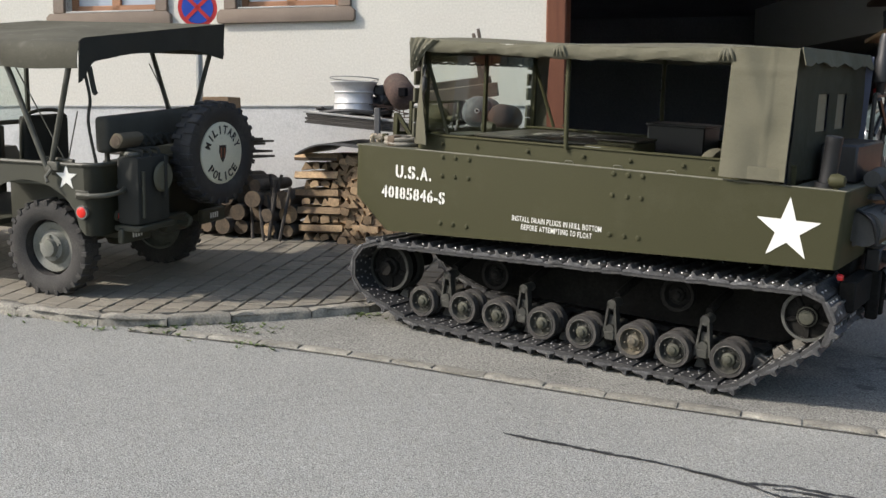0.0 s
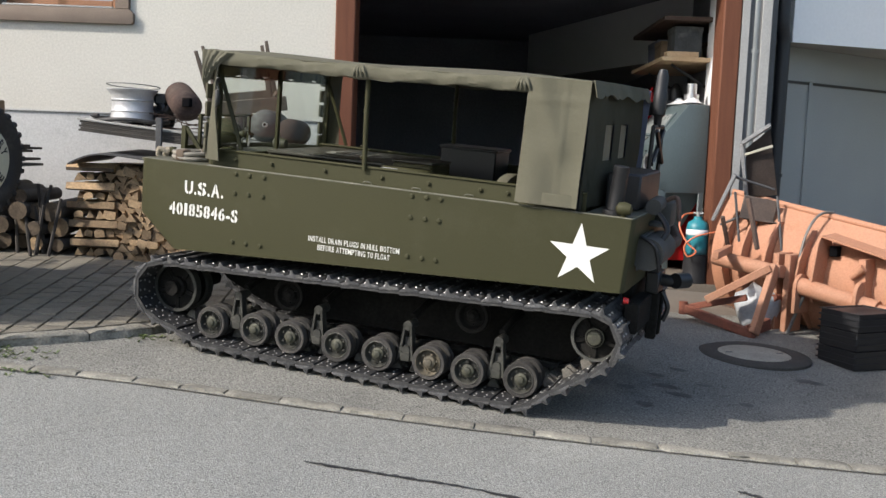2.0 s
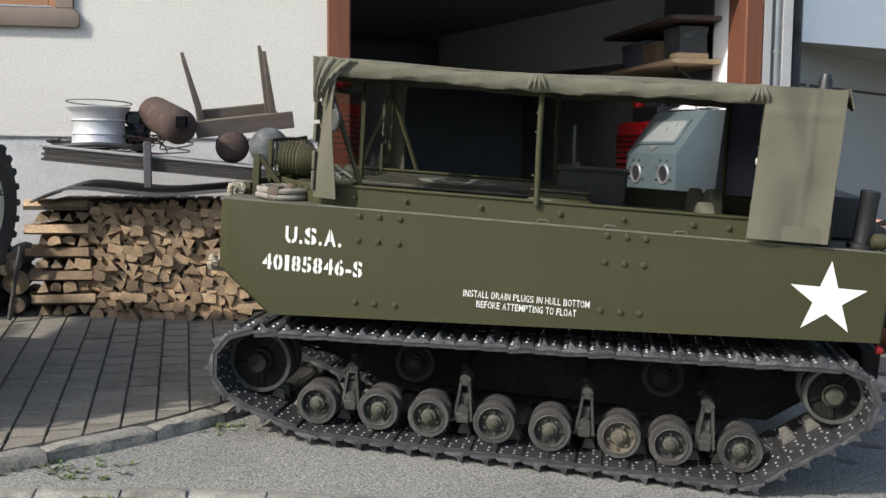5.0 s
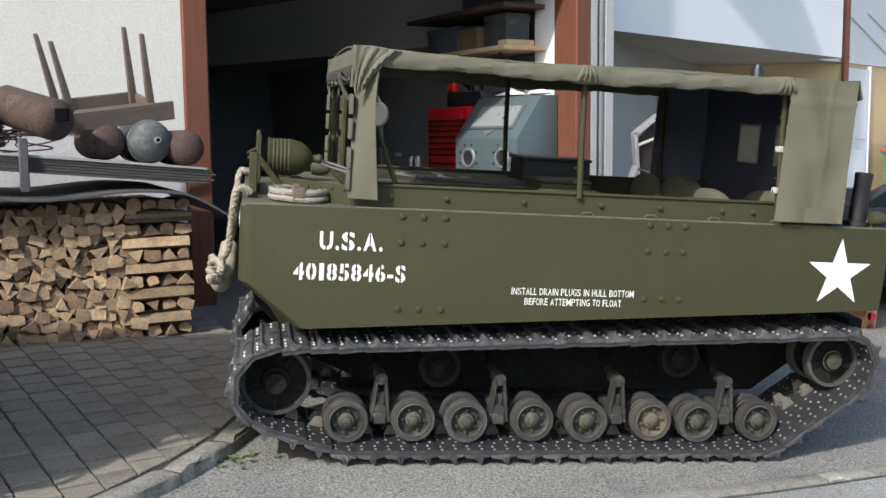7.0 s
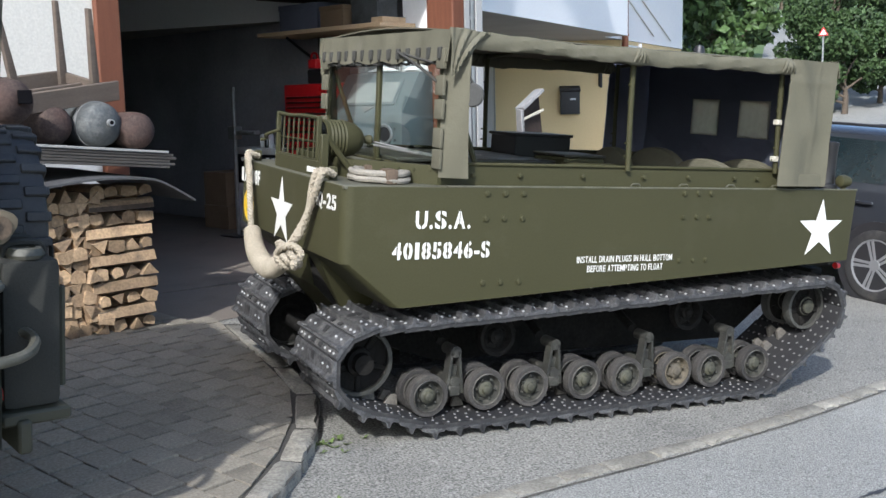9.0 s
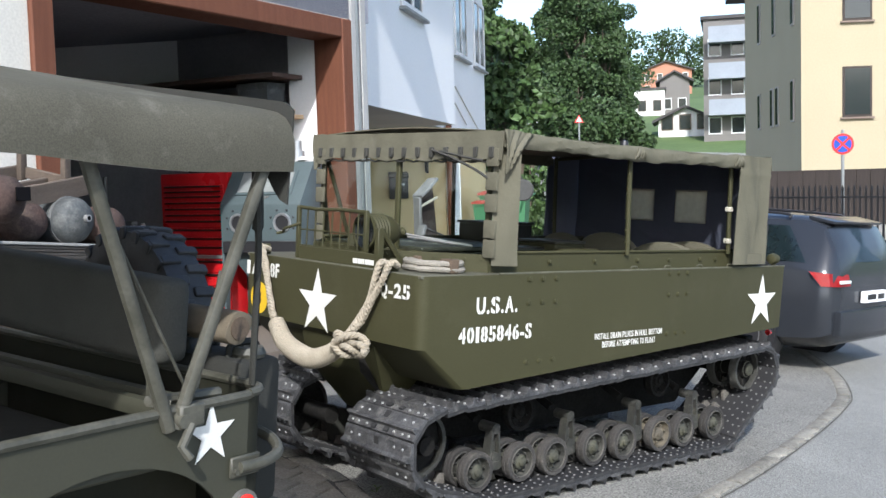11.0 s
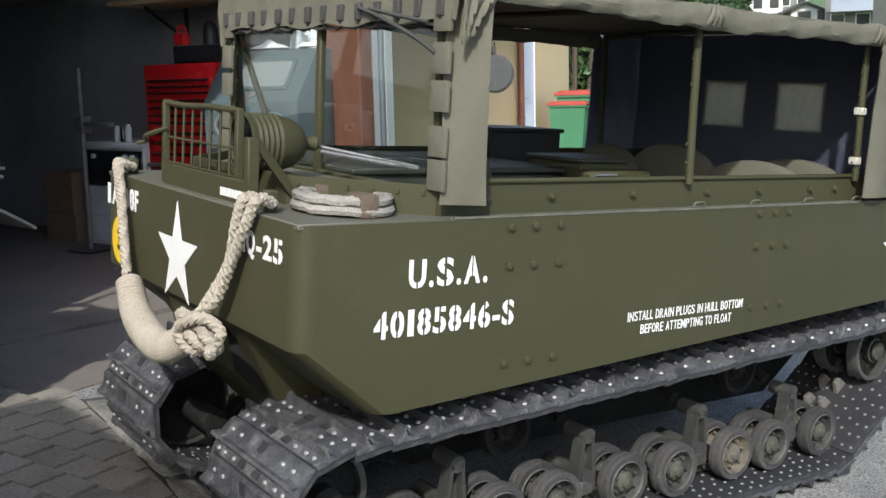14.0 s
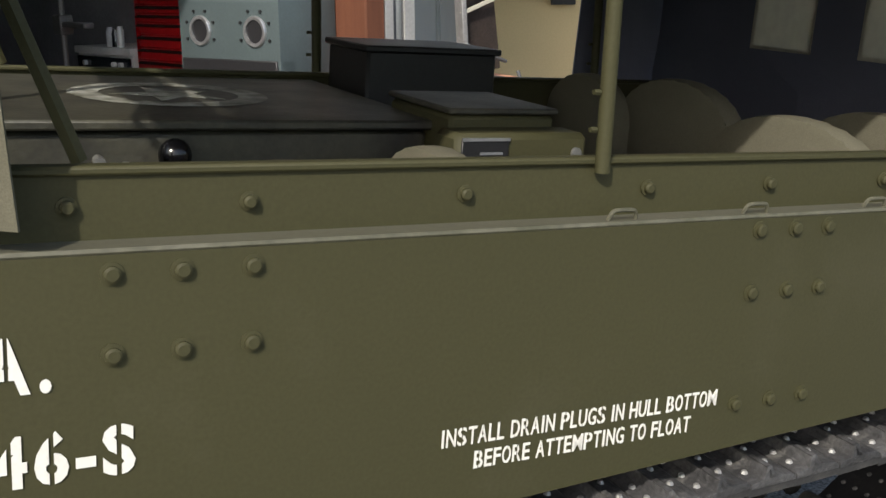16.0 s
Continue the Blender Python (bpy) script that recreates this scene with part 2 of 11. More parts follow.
M["orange"] = surface("faded_orange_paint", (0.41, 0.19, 0.108), 0.72, second=(0.36, 0.19, 0.12), scale=2.2, mix=0.9, fine=60, grain=0.12, bump=0.14, dirt=(0.3, 0.11, 0.05), dirt_scale=3.5, dirt_amount=0.5)
M["red_paint"] = surface("glossy_red_enamel", (0.55, 0.014, 0.018), 0.3, fine=60, grain=0.05, bump=0.02)
M["red_lens"] = surface("red_reflector", (0.75, 0.03, 0.02), 0.15, fine=200, grain=0.1, bump=0.1)
M["enamel_white"] = surface("white_enamel", (0.72, 0.72, 0.7), 0.35, fine=60, grain=0.05, bump=0.02, dirt=(0.4, 0.38, 0.34), dirt_scale=2.5, dirt_amount=0.4)
M["cabinet_green"] = surface("grey_green_hammered_enamel", (0.074, 0.098, 0.102), 0.45, second=(0.06, 0.08, 0.084), scale=4, fine=60, grain=0.08, bump=0.1, bump_scale=60)
M["garage_wall"] = surface("sooty_garage_plaster", (0.3, 0.3, 0.31), 0.95, second=(0.17, 0.17, 0.18), scale=0.8, mix=0.9, fine=30, grain=0.1, bump=0.3)
M["garage_dark"] = surface("dull_garage_wall", (0.24, 0.25, 0.29), 0.9, second=(0.16, 0.165, 0.19), scale=1.2, fine=30, grain=0.2, bump=0.2)
M["cardboard"] = surface("brown_cardboard", (0.2, 0.135, 0.08), 0.9, fine=60, grain=0.12, bump=0.1)
M["yellow_wall"] = surface("cream_yellow_plaster", (0.66, 0.52, 0.29), 0.95, second=(0.61, 0.475, 0.26), scale=0.8, fine=50, grain=0.05, bump=0.4, bump_scale=40, spec=0.15)
M["cream_wall"] = surface("pale_cream_plaster", (0.4, 0.345, 0.235), 0.95, second=(0.37, 0.32, 0.215), scale=0.5, fine=20, grain=0.04, bump=0.2, spec=0.15)
M["white_wall"] = surface("white_smooth_plaster", (0.78, 0.78, 0.77), 0.95, second=(0.72, 0.72, 0.71), scale=0.5, fine=30, grain=0.03, bump=0.15, spec=0.15)
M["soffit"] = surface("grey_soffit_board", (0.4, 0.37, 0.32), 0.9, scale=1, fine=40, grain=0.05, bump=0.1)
M["grey_door"] = surface("grey_garage_door_paint", (0.300, 0.306, 0.288), 0.7, second=(0.26, 0.26, 0.255), scale=1, fine=60, grain=0.05, bump=0.05)
M["car_paint"] = surface("dark_grey_car_paint", (0.034, 0.038, 0.045), 0.2, metal=0.3, scale=2, fine=300, grain=0.05, bump=0.0)
M["black_plastic"] = surface("black_plastic", (0.018, 0.018, 0.02), 0.5, fine=60, grain=0.15, bump=0.05)
M["bluegrey"] = surface("turquoise_gas_bottle", (0.018, 0.19, 0.23), 0.45, fine=60, grain=0.1, bump=0.05, dirt=(0.2, 0.2, 0.2), dirt_scale=4, dirt_amount=0.5)
M["leaf"] = surface("tree_leaf", (0.042, 0.074, 0.023), 0.6, second=(0.024, 0.046, 0.015), scale=0.4, mix=0.9, fine=3, grain=0.3, bump=0.0, island=True, piece=0.4, spec=0.3)
M["leaf_light"] = surface("hedge_leaf", (0.06, 0.105, 0.032), 0.55, second=(0.035, 0.065, 0.018), scale=0.7, mix=0.9, fine=4, grain=0.3, bump=0.0, island=True, piece=0.45, spec=0.35)
M["trunk"] = surface("tree_bark", (0.09, 0.07, 0.05), 0.95, scale=5, fine=40, grain=0.25, bump=0.6, bump_scale=12, stretch=(1, 1, 0.25))
M["grass"] = surface("hill_meadow", (0.095, 0.145, 0.042), 0.95, second=(0.06, 0.1, 0.028), scale=0.08, mix=0.9, fine=2, grain=0.2, bump=0.1)
M["brick_house"] = surface("salmon_house_plaster", (0.42, 0.2, 0.13), 0.9, scale=0.3, fine=8, grain=0.06, bump=0.1)
M["grey_house"] = surface("grey_house_plaster", (0.17, 0.16, 0.15), 0.9, scale=0.3, fine=8, grain=0.06, bump=0.1)
M["roof_dark"] = surface("dark_roof_tiles", (0.06, 0.055, 0.055), 0.8, scale=1, fine=12, grain=0.2, bump=0.2)
M["balcony"] = surface("pale_balcony_panel", (0.26, 0.29, 0.33), 0.5, scale=0.6, fine=8, grain=0.05, bump=0.05)
M["sign_blue"] = surface("sign_blue_film", (0.015, 0.07, 0.45), 0.4, fine=90, grain=0.05, bump=0.02)
M["sign_red"] = surface("sign_red_film", (0.62, 0.03, 0.03), 0.4, fine=90, grain=0.05, bump=0.02)
M["lime"] = surface("weed_leaf", (0.1, 0.14, 0.04), 0.7, second=(0.07, 0.09, 0.035), scale=9, fine=20, grain=0.3, bump=0.0)

M["wheel_dirty"] = surface("dirty_dark_wheel", (0.034, 0.034, 0.026), 0.75, second=(0.018, 0.018, 0.016), scale=12, mix=0.9, fine=90, grain=0.25, bump=0.3, piece=0.2, dirt=(0.1, 0.095, 0.08), dirt_scale=14, dirt_amount=0.5)
M["wheel_pale"] = surface("dusty_pale_wheel", (0.13, 0.11, 0.075), 0.8, second=(0.05, 0.045, 0.035), scale=14, mix=0.9, fine=90, grain=0.25, bump=0.3)
M["road_wheel_rim"] = surface("worn_road_wheel_rim", (0.105, 0.1, 0.088), 0.6, metal=0.25, second=(0.05, 0.048, 0.042), scale=16, mix=0.9, fine=90, grain=0.3, bump=0.3, piece=0.25)
M["hood_worn"] = surface("stained_worn_olive_paint", (0.052, 0.05, 0.034), 0.5, second=(0.03, 0.029, 0.022), scale=7, mix=0.95, fine=70, grain=0.25, bump=0.25, dirt=(0.015, 0.014, 0.012), dirt_scale=6, dirt_amount=0.8)
M["gloss_black"] = surface("glossy_black_bakelite", (0.006, 0.006, 0.007), 0.14, fine=60, grain=0.05, bump=0.0)
M["old_log_end"] = surface("weathered_log_end", (0.13, 0.095, 0.062), 0.9, second=(0.06, 0.047, 0.035), scale=7, mix=0.95, fine=70, grain=0.3, bump=0.5, bump_scale=40, piece=0.35, dirt=(0.04, 0.034, 0.028), dirt_scale=4, dirt_amount=0.7)
M["webbing"] = surface("cream_webbing", (0.42, 0.4, 0.33), 0.9, fine=200, grain=0.15, bump=0.2)
M["wheel_rim"] = surface("scuffed_wheel_rim", (0.075, 0.075, 0.066), 0.6, metal=0.2, second=(0.04, 0.04, 0.034), scale=12, fine=90, grain=0.25, bump=0.3)
M["sprocket_rim"] = surface("dark_sprocket_rim", (0.042, 0.042, 0.036), 0.6, metal=0.2, second=(0.02, 0.02, 0.017), scale=12, fine=90, grain=0.25, bump=0.3)
# undercarriage grime, blackened further to stand in for shade under the hull
M["grimy_black"] = surface("shaded_grimy_underside", (0.011, 0.0105, 0.0095), 0.85, second=(0.019, 0.018, 0.016), scale=8, mix=0.8, fine=60, grain=0.3, bump=0.3, spec=0.1)
M["pale_band"] = surface("scuffed_pale_band", (0.15, 0.152, 0.148), 0.7, second=(0.08, 0.083, 0.082), scale=9, mix=0.9, fine=60, grain=0.3, bump=0.3)
M["dull_tank"] = surface("dull_grey_olive_tank", (0.05, 0.05, 0.046), 0.7, second=(0.036, 0.036, 0.032), scale=6, fine=80, grain=0.15, bump=0.15)
M["cover_concrete"] = surface("pale_cover_concrete", (0.37, 0.34, 0.28), 0.9, second=(0.29, 0.265, 0.22), scale=6, mix=0.8, fine=90, grain=0.25, bump=0.3, spec=0.2)
M["concrete"] = surface("pale_concrete", (0.33, 0.32, 0.3), 0.9, second=(0.26, 0.25, 0.235), scale=3, fine=90, grain=0.18, bump=0.3)
M["bin_green"] = surface("green_bin_plastic", (0.05, 0.17, 0.075), 0.5, fine=60, grain=0.08, bump=0.05)
M["bin_red"] = surface("red_bin_lid", (0.38, 0.06, 0.04), 0.5, fine=60, grain=0.08, bump=0.05)
M["bin_yellow"] = surface("yellow_bin_lid", (0.6, 0.4, 0.03), 0.5, fine=60, grain=0.08, bump=0.05)
M["hose"] = surface("orange_rubber_hose", (0.6, 0.15, 0.06), 0.5, fine=60, grain=0.08, bump=0.05)
M["iron_red"] = surface("red_brown_primed_iron", (0.2, 0.062, 0.035), 0.75, second=(0.12, 0.045, 0.03), scale=7, mix=0.9, fine=70, grain=0.25, bump=0.3, dirt=(0.45, 0.18, 0.08), dirt_scale=5, dirt_amount=0.6)
M["fence_wood"] = surface("dark_fence_boards", (0.045, 0.034, 0.028), 0.85, second=(0.03, 0.024, 0.02), scale=2, fine=30, grain=0.2, bump=0.2, stretch=(6, 6, 0.5))
M["tail_glass"] = surface("red_tail_lamp_glass", (0.5, 0.02, 0.02), 0.12, fine=40, grain=0.05, bump=0.0)
M["clear_lamp"] = surface("clear_lamp_plastic", (0.75, 0.74, 0.7), 0.15, fine=40, grain=0.05, bump=0.0)
M["alloy"] = surface("alloy_wheel", (0.42, 0.43, 0.44), 0.35, metal=0.7, fine=60, grain=0.05, bump=0.02)
M["kerb_flush"] = surface("worn_flush_kerb", (0.235, 0.222, 0.185), 0.9, second=(0.16, 0.15, 0.125), scale=9, mix=0.9, fine=90, grain=0.35, bump=0.9, bump_scale=26, piece=0.16, dirt=(0.1, 0.097, 0.085), dirt_scale=5, dirt_amount=0.6)
M["canvas_jeep"] = surface("dark_olive_canvas", (0.085, 0.081, 0.062), 0.92, second=(0.06, 0.057, 0.043), scale=3, mix=0.9, fine=260, grain=0.24, bump=0.6, bump_scale=14, spec=0.15, dirt=(0.13, 0.124, 0.1), dirt_scale=6, dirt_amount=0.7)
M["window_timber"] = surface("orange_brown_window_timber", (0.28, 0.13, 0.06), 0.55, second=(0.2, 0.09, 0.045), scale=3, fine=70, grain=0.15, bump=0.15)
M["curtained_glass"] = surface("curtained_window_glass", (0.3, 0.34, 0.4), 0.06, second=(0.22, 0.25, 0.3), scale=2, fine=20, grain=0.05, bump=0.0, spec=0.8)
M["grey_strip"] = surface("grey_rendered_strip", (0.13, 0.13, 0.128), 0.9, second=(0.105, 0.105, 0.102), scale=3, fine=60, grain=0.12, bump=0.3)
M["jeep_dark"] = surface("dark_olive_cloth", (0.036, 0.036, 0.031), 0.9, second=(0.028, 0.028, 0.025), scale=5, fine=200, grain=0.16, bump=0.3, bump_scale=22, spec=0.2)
M["joint_dirt"] = surface("earth_in_the_joint", (0.1, 0.093, 0.076), 0.95, second=(0.05, 0.047, 0.04), scale=14, mix=0.9, fine=90, grain=0.4, bump=0.6)
M["dark_ring"] = surface("dark_ring_casting", (0.06, 0.054, 0.046), 0.9, second=(0.04, 0.037, 0.032), scale=6, fine=70, grain=0.3, bump=0.5)
M["sack"] = surface("grey_white_plastic", (0.42, 0.43, 0.44), 0.4, second=(0.25, 0.26, 0.27), scale=7, mix=0.9, fine=40, grain=0.15, bump=0.5, bump_scale=20)
M["seat_pad"] = surface("grey_olive_seat_pad", (0.06, 0.059, 0.05), 0.85, second=(0.045, 0.044, 0.037), scale=6, fine=200, grain=0.15, bump=0.5, bump_scale=18, spec=0.2)
M["lace"] = surface("dark_lacing_cord", (0.04, 0.039, 0.033), 0.9, fine=200, grain=0.2, bump=0.2)
M["wheel_hub"] = surface("olive_wheel_hub", (0.06, 0.06, 0.038), 0.7, second=(0.03, 0.03, 0.022), scale=14, mix=0.9, fine=90, grain=0.25, bump=0.3)
M["trim_white"] = surface("dull_white_trim", (0.33, 0.33, 0.32), 0.8, second=(0.27, 0.27, 0.26), scale=4, fine=60, grain=0.1, bump=0.15)
M["dull_stud"] = surface("dull_rivet_steel", (0.17, 0.168, 0.16), 0.6, metal=0.3, fine=160, grain=0.2, bump=0.1)
M["rim_silver"] = surface("silver_painted_rim", (0.5, 0.5, 0.5), 0.42, metal=0.35, second=(0.4, 0.4, 0.4), scale=6, fine=60, grain=0.08, bump=0.05)
M["faded_white"] = surface("faded_white_marking", (0.4, 0.4, 0.36), 0.7, second=(0.08, 0.08, 0.055), scale=14, mix=1.0, fine=90, grain=0.2, bump=0.05, dirt=(0.06, 0.06, 0.04), dirt_scale=9, dirt_amount=0.9)

# ---- mesh helpers ----
def bm_():
    return bmesh.new()


def place(bm, verts, m):
    bmesh.ops.transform(bm, matrix=m, verts=verts)
    return verts


def box(bm, lo, hi, bev=0.0, m=None, seg=1):
    """A box between two corners, with its edges broken by bev."""
    t = bmesh.new()
    bmesh.ops.create_cube(t, size=1.0)
    c = [(a + b) / 2 for a, b in zip(lo, hi)]
    s = [abs(b - a) for a, b in zip(lo, hi)]
    bmesh.ops.transform(t, matrix=Matrix.LocRotScale(c, None, s), verts=t.verts)
    if bev:
        bmesh.ops.bevel(t, geom=t.edges[:] + t.verts[:], offset=bev, segments=seg, affect="EDGES", profile=0.6)
    return merge(bm, t, m)


def merge(bm, t, m=None):
    """Adds the small mesh t to bm at m."""
    t.verts.index_update()
    made = [bm.verts.new((m @ v.co) if m else v.co) for v in t.verts]
    for f in t.faces:
        try:
            g = bm.faces.new([made[v.index] for v in f.verts])
            g.material_index = f.material_index
        except ValueError:
            pass
    t.free()
    return made


def ring(bm, c, ax, up, r, seg, r2=None):
    side = ax.cross(up).normalized()
    up = side.cross(ax).normalized()
    return [bm.verts.new(c + side * (r * math.cos(a)) + up * ((r2 or r) * math.sin(a))) for a in [2 * math.pi * i / seg for i in range(seg)]]


def bridge(bm, a, b):
    n = len(a)
    for i in range(n):
        bm.faces.new((a[i], a[(i + 1) % n], b[(i + 1) % n], b[i]))


def cyl(bm, p0, p1, r0, r1=None, seg=14, cap=True):
    p0, p1 = Vector(p0), Vector(p1)
    ax = (p1 - p0).normalized()
    up = Vector((0, 0, 1)) if abs(ax.z) < 0.9 else Vector((1, 0, 0))
    a, b = ring(bm, p0, ax, up, r0, seg), ring(bm, p1, ax, up, r0 if r1 is None else r1, seg)
    bridge(bm, a, b)
    if cap:
        bm.faces.new(a[::-1])
        bm.faces.new(b)


def tube(bm, pts, r, seg=8, closed=False):
    """A round bar along points; r may be a list."""
    pts = [Vector(p) for p in pts]
    n = len(pts)
    rs = r if isinstance(r, (list, tuple)) else [r] * n
    rings, up = [], None
    for i, p in enumerate(pts):
        if closed:
            ax = (pts[(i + 1) % n] - pts[i - 1]).normalized()
        else:
            ax = (pts[min(i + 1, n - 1)] - pts[max(i - 1, 0)]).normalized()
        if up is None:
            up = Vector((0, 0, 1)) if abs(ax.z) < 0.9 else Vector((1, 0, 0))
        up = (up - ax * up.dot(ax)).normalized()
        rings.append(ring(bm, p, ax, up, rs[i], seg))
    for a, b in zip(rings, rings[1:]):
        bridge(bm, a, b)
    if closed:
        bridge(bm, rings[-1], rings[0])
    else:
        bm.faces.new(rings[0][::-1])
        bm.faces.new(rings[-1])


def curve_pts(pts, n=6, closed=False):
    """A smooth line through points."""
    pts = [Vector(p) for p in pts]
    out, k = [], len(pts)
    for i in range(k if closed else k - 1):
        if closed:
            a, b, c, d = pts[i - 1], pts[i], pts[(i + 1) % k], pts[(i + 2) % k]
        else:
            a, b, c, d = pts[max(i - 1, 0)], pts[i], pts[i + 1], pts[min(i + 2, k - 1)]
        for j in range(n):
            t = j / n
            out.append(0.5 * ((2 * b) + (c - a) * t + (2 * a - 5 * b + 4 * c - d) * t * t + (3 * b - a - 3 * c + d) * t ** 3))
    if not closed:
        out.append(pts[-1])
    return out


def lathe(bm, profile, m=None, seg=24, close=False):
    """Turns (radius, height) points about z."""
    m = m or Matrix()
    rows = []
    for r, h in profile:
        if r < 1e-6:
            rows.append([bm.verts.new(m @ Vector((0, 0, h)))])
        else:
            rows.append([bm.verts.new(m @ Vector((r * math.cos(a), r * math.sin(a), h))) for a in [2 * math.pi * i / seg for i in range(seg)]])
    pairs = list(zip(rows, rows[1:])) + ([(rows[-1], rows[0])] if close else [])
    for a, b in pairs:
        if len(a) == 1 and len(b) == 1:
            continue
        for i in range(seg):
            j = (i + 1) % seg
            if len(a) == 1:
                bm.faces.new((a[0], b[j], b[i]))
            elif len(b) == 1:
                bm.faces.new((a[i], a[j], b[0]))
            else:
                bm.faces.new((a[i], a[j], b[j], b[i]))


def prism(bm, poly, depth, m=None, bev=0.0):
    """A flat outline (x, y) made depth thick along z."""
    t = bmesh.new()
    a = [t.verts.new((x, y, 0)) for x, y in poly]
    b = [t.verts.new((x, y, depth)) for x, y in poly]
    t.faces.new(a[::-1])
    t.faces.new(b)
    bridge(t, a, b)
    bmesh.ops.recalc_face_normals(t, faces=t.faces)
    if bev:
        bmesh.ops.bevel(t, geom=t.edges[:], offset=bev, segments=2, affect="EDGES", profile=0.6)
    return merge(bm, t, m)


def sheet(bm, fn, nu, nv, thick=0.0):
    """A grid of fn(u, v), u and v from 0 to 1; thick gives it a back."""
    g = [[bm.verts.new(fn(i / nu, j / nv)) for j in range(nv + 1)] for i in range(nu + 1)]
    fs = [bm.faces.new((g[i][j], g[i + 1][j], g[i + 1][j + 1], g[i][j + 1])) for i in range(nu) for j in range(nv)]
    if thick:
        bm.normal_update()
        bmesh.ops.solidify(bm, geom=fs, thickness=thick)
    return g


def solid(name, bm, mat, smooth=40):
    me = bpy.data.meshes.new(name)
    bmesh.ops.recalc_face_normals(bm, faces=bm.faces)
    bm.to_mesh(me)
    bm.free()
    for mm in (mat if isinstance(mat, (list, tuple)) else [mat]):
        me.materials.append(M[mm] if isinstance(mm, str) else mm)
    if smooth:
        me.polygons.foreach_set("use_smooth", [True] * len(me.polygons))
        me.set_sharp_from_angle(angle=radians(smooth))
    return me


def part(name, bm, mat, parent=None, label="", smooth=40, m=None):
    """One mesh object under a thing or under a part."""
    ob = new(name, bm if isinstance(bm, bpy.types.Mesh) else solid(name, bm, mat, smooth))
    ob.parent = parent
    if m is not None:
        ob.matrix_basis = m
    if label:
        ob["label"] = label
    return ob


def thing(name, label, category, m=None, group="", kind=""):
    ob = new(name)
    ob.empty_display_size = 0.1
    if m is not None:
        ob.matrix_basis = m
    return tagged(ob, label, category, group, kind)


def lone(name, bm, mat, label, category, m=None, group="", kind="", smooth=40):
    """A thing that is one mesh."""
    return tagged(part(name, bm, mat, None, "", smooth, m), label, category, group, kind)


CUT = set("0O8QDPRAB46S5GU9")


def letters(bm, text, width, height, m, bold=0.012, stencil=True, thick=0.0015):
    """Text in the built-in font, fitted to width x height, its lower left corner at m; stencil bridges in round letters."""
    glyphs, pen = [], 0.0
    for ch in text:
        cu = bpy.data.curves.new("t", "FONT")
        cu.body, cu.offset, cu.resolution_u = ch, bold, 3
        ob = bpy.data.objects.new("t", cu)
        scene.collection.objects.link(ob)
        bpy.context.view_layer.update()
        me = bpy.data.meshes.new_from_object(ob.evaluated_get(bpy.context.evaluated_depsgraph_get()))
        t = bmesh.new()
        t.from_mesh(me)
        bpy.data.objects.remove(ob)
        bpy.data.meshes.remove(me)
        if ch == " " or not t.verts:
            pen += 0.3
            t.free()
            continue
        lo = min(v.co.x for v in t.verts)
        hi = max(v.co.x for v in t.verts)
        if stencil and ch in CUT:
            c, w = (lo + hi) / 2, 0.035
            for x in (c - w, c + w):
                bmesh.ops.bisect_plane(t, geom=t.verts[:] + t.edges[:] + t.faces[:], plane_co=(x, 0, 0), plane_no=(1, 0, 0))
            dead = [f for f in t.faces if abs(f.calc_center_median().x - c) < w]
            bmesh.ops.delete(t, geom=dead, context="FACES")
        want = {"1": (hi - lo) * 1.45, "I": hi - lo, ".": 0.13, "-": 0.3, "M": 0.62, "N": 0.52, "L": 0.4, "F": 0.4, "E": 0.42, "T": 0.46}.get(ch, 0.5)
        pen += 0.04 if ch in "1I" else 0.0
        for v in t.verts:
            v.co.x = pen + (v.co.x - lo) * want / (hi - lo)
        pen += want + (0.14 if ch in "1I" else 0.10)
        glyphs.append(t)
    x1 = max(v.co.x for t in glyphs for v in t.verts)
    y0 = min(v.co.y for t in glyphs for v in t.verts)
    y1 = max(v.co.y for t in glyphs for v in t.verts)
    for t in glyphs:
        fs = bmesh.ops.extrude_face_region(t, geom=t.faces[:])
        bmesh.ops.translate(t, vec=(0, 0, thick), verts=[g for g in fs["geom"] if isinstance(g, bmesh.types.BMVert)])
        for v in t.verts:
            v.co = Vector((v.co.x * width / x1, (v.co.y - y0) * height / (y1 - y0), v.co.z))
        merge(bm, t, m)


def star_poly(r, k=0.4):
    return [((r if i % 2 == 0 else r * k) * math.sin(math.pi * i / 5), (r if i % 2 == 0 else r * k) * math.cos(math.pi * i / 5)) for i in range(10)]


SIDE = lambda x, y, z: Matrix(((1, 0, 0, x), (0, 0, -1, y), (0, 1, 0, z), (0, 0, 0, 1)))      # flat work facing -y
FRONT = lambda x, y, z: Matrix(((0, 0, -1, x), (-1, 0, 0, y), (0, 1, 0, z), (0, 0, 0, 1)))    # flat work facing -x
BACK = lambda x, y, z: Matrix(((0, 0, 1, x), (1, 0, 0, y), (0, 1, 0, z), (0, 0, 0, 1)))       # flat work facing +x
YAX = Matrix(((1, 0, 0, 0), (0, 0, -1, 0), (0, 1, 0, 0), (0, 0, 0, 1)))                        # lathe axis z -> -y


def ground_z(x, y):
    """Height of the street: it falls along x and rises to the house; far off it climbs as a hillside."""
    xx, yy = max(min(x, 26.0), -14.0), max(min(y, 6.5), -14.0)
    z = 0.010 - 0.061 * xx + 0.046 * yy
    d = math.hypot(x - 4.0, y)
    if d > 24.0:
        z += (d - 24.0) * 0.105 * max(0.0, min(1.0, (d - 24.0) / 30.0))
    return z

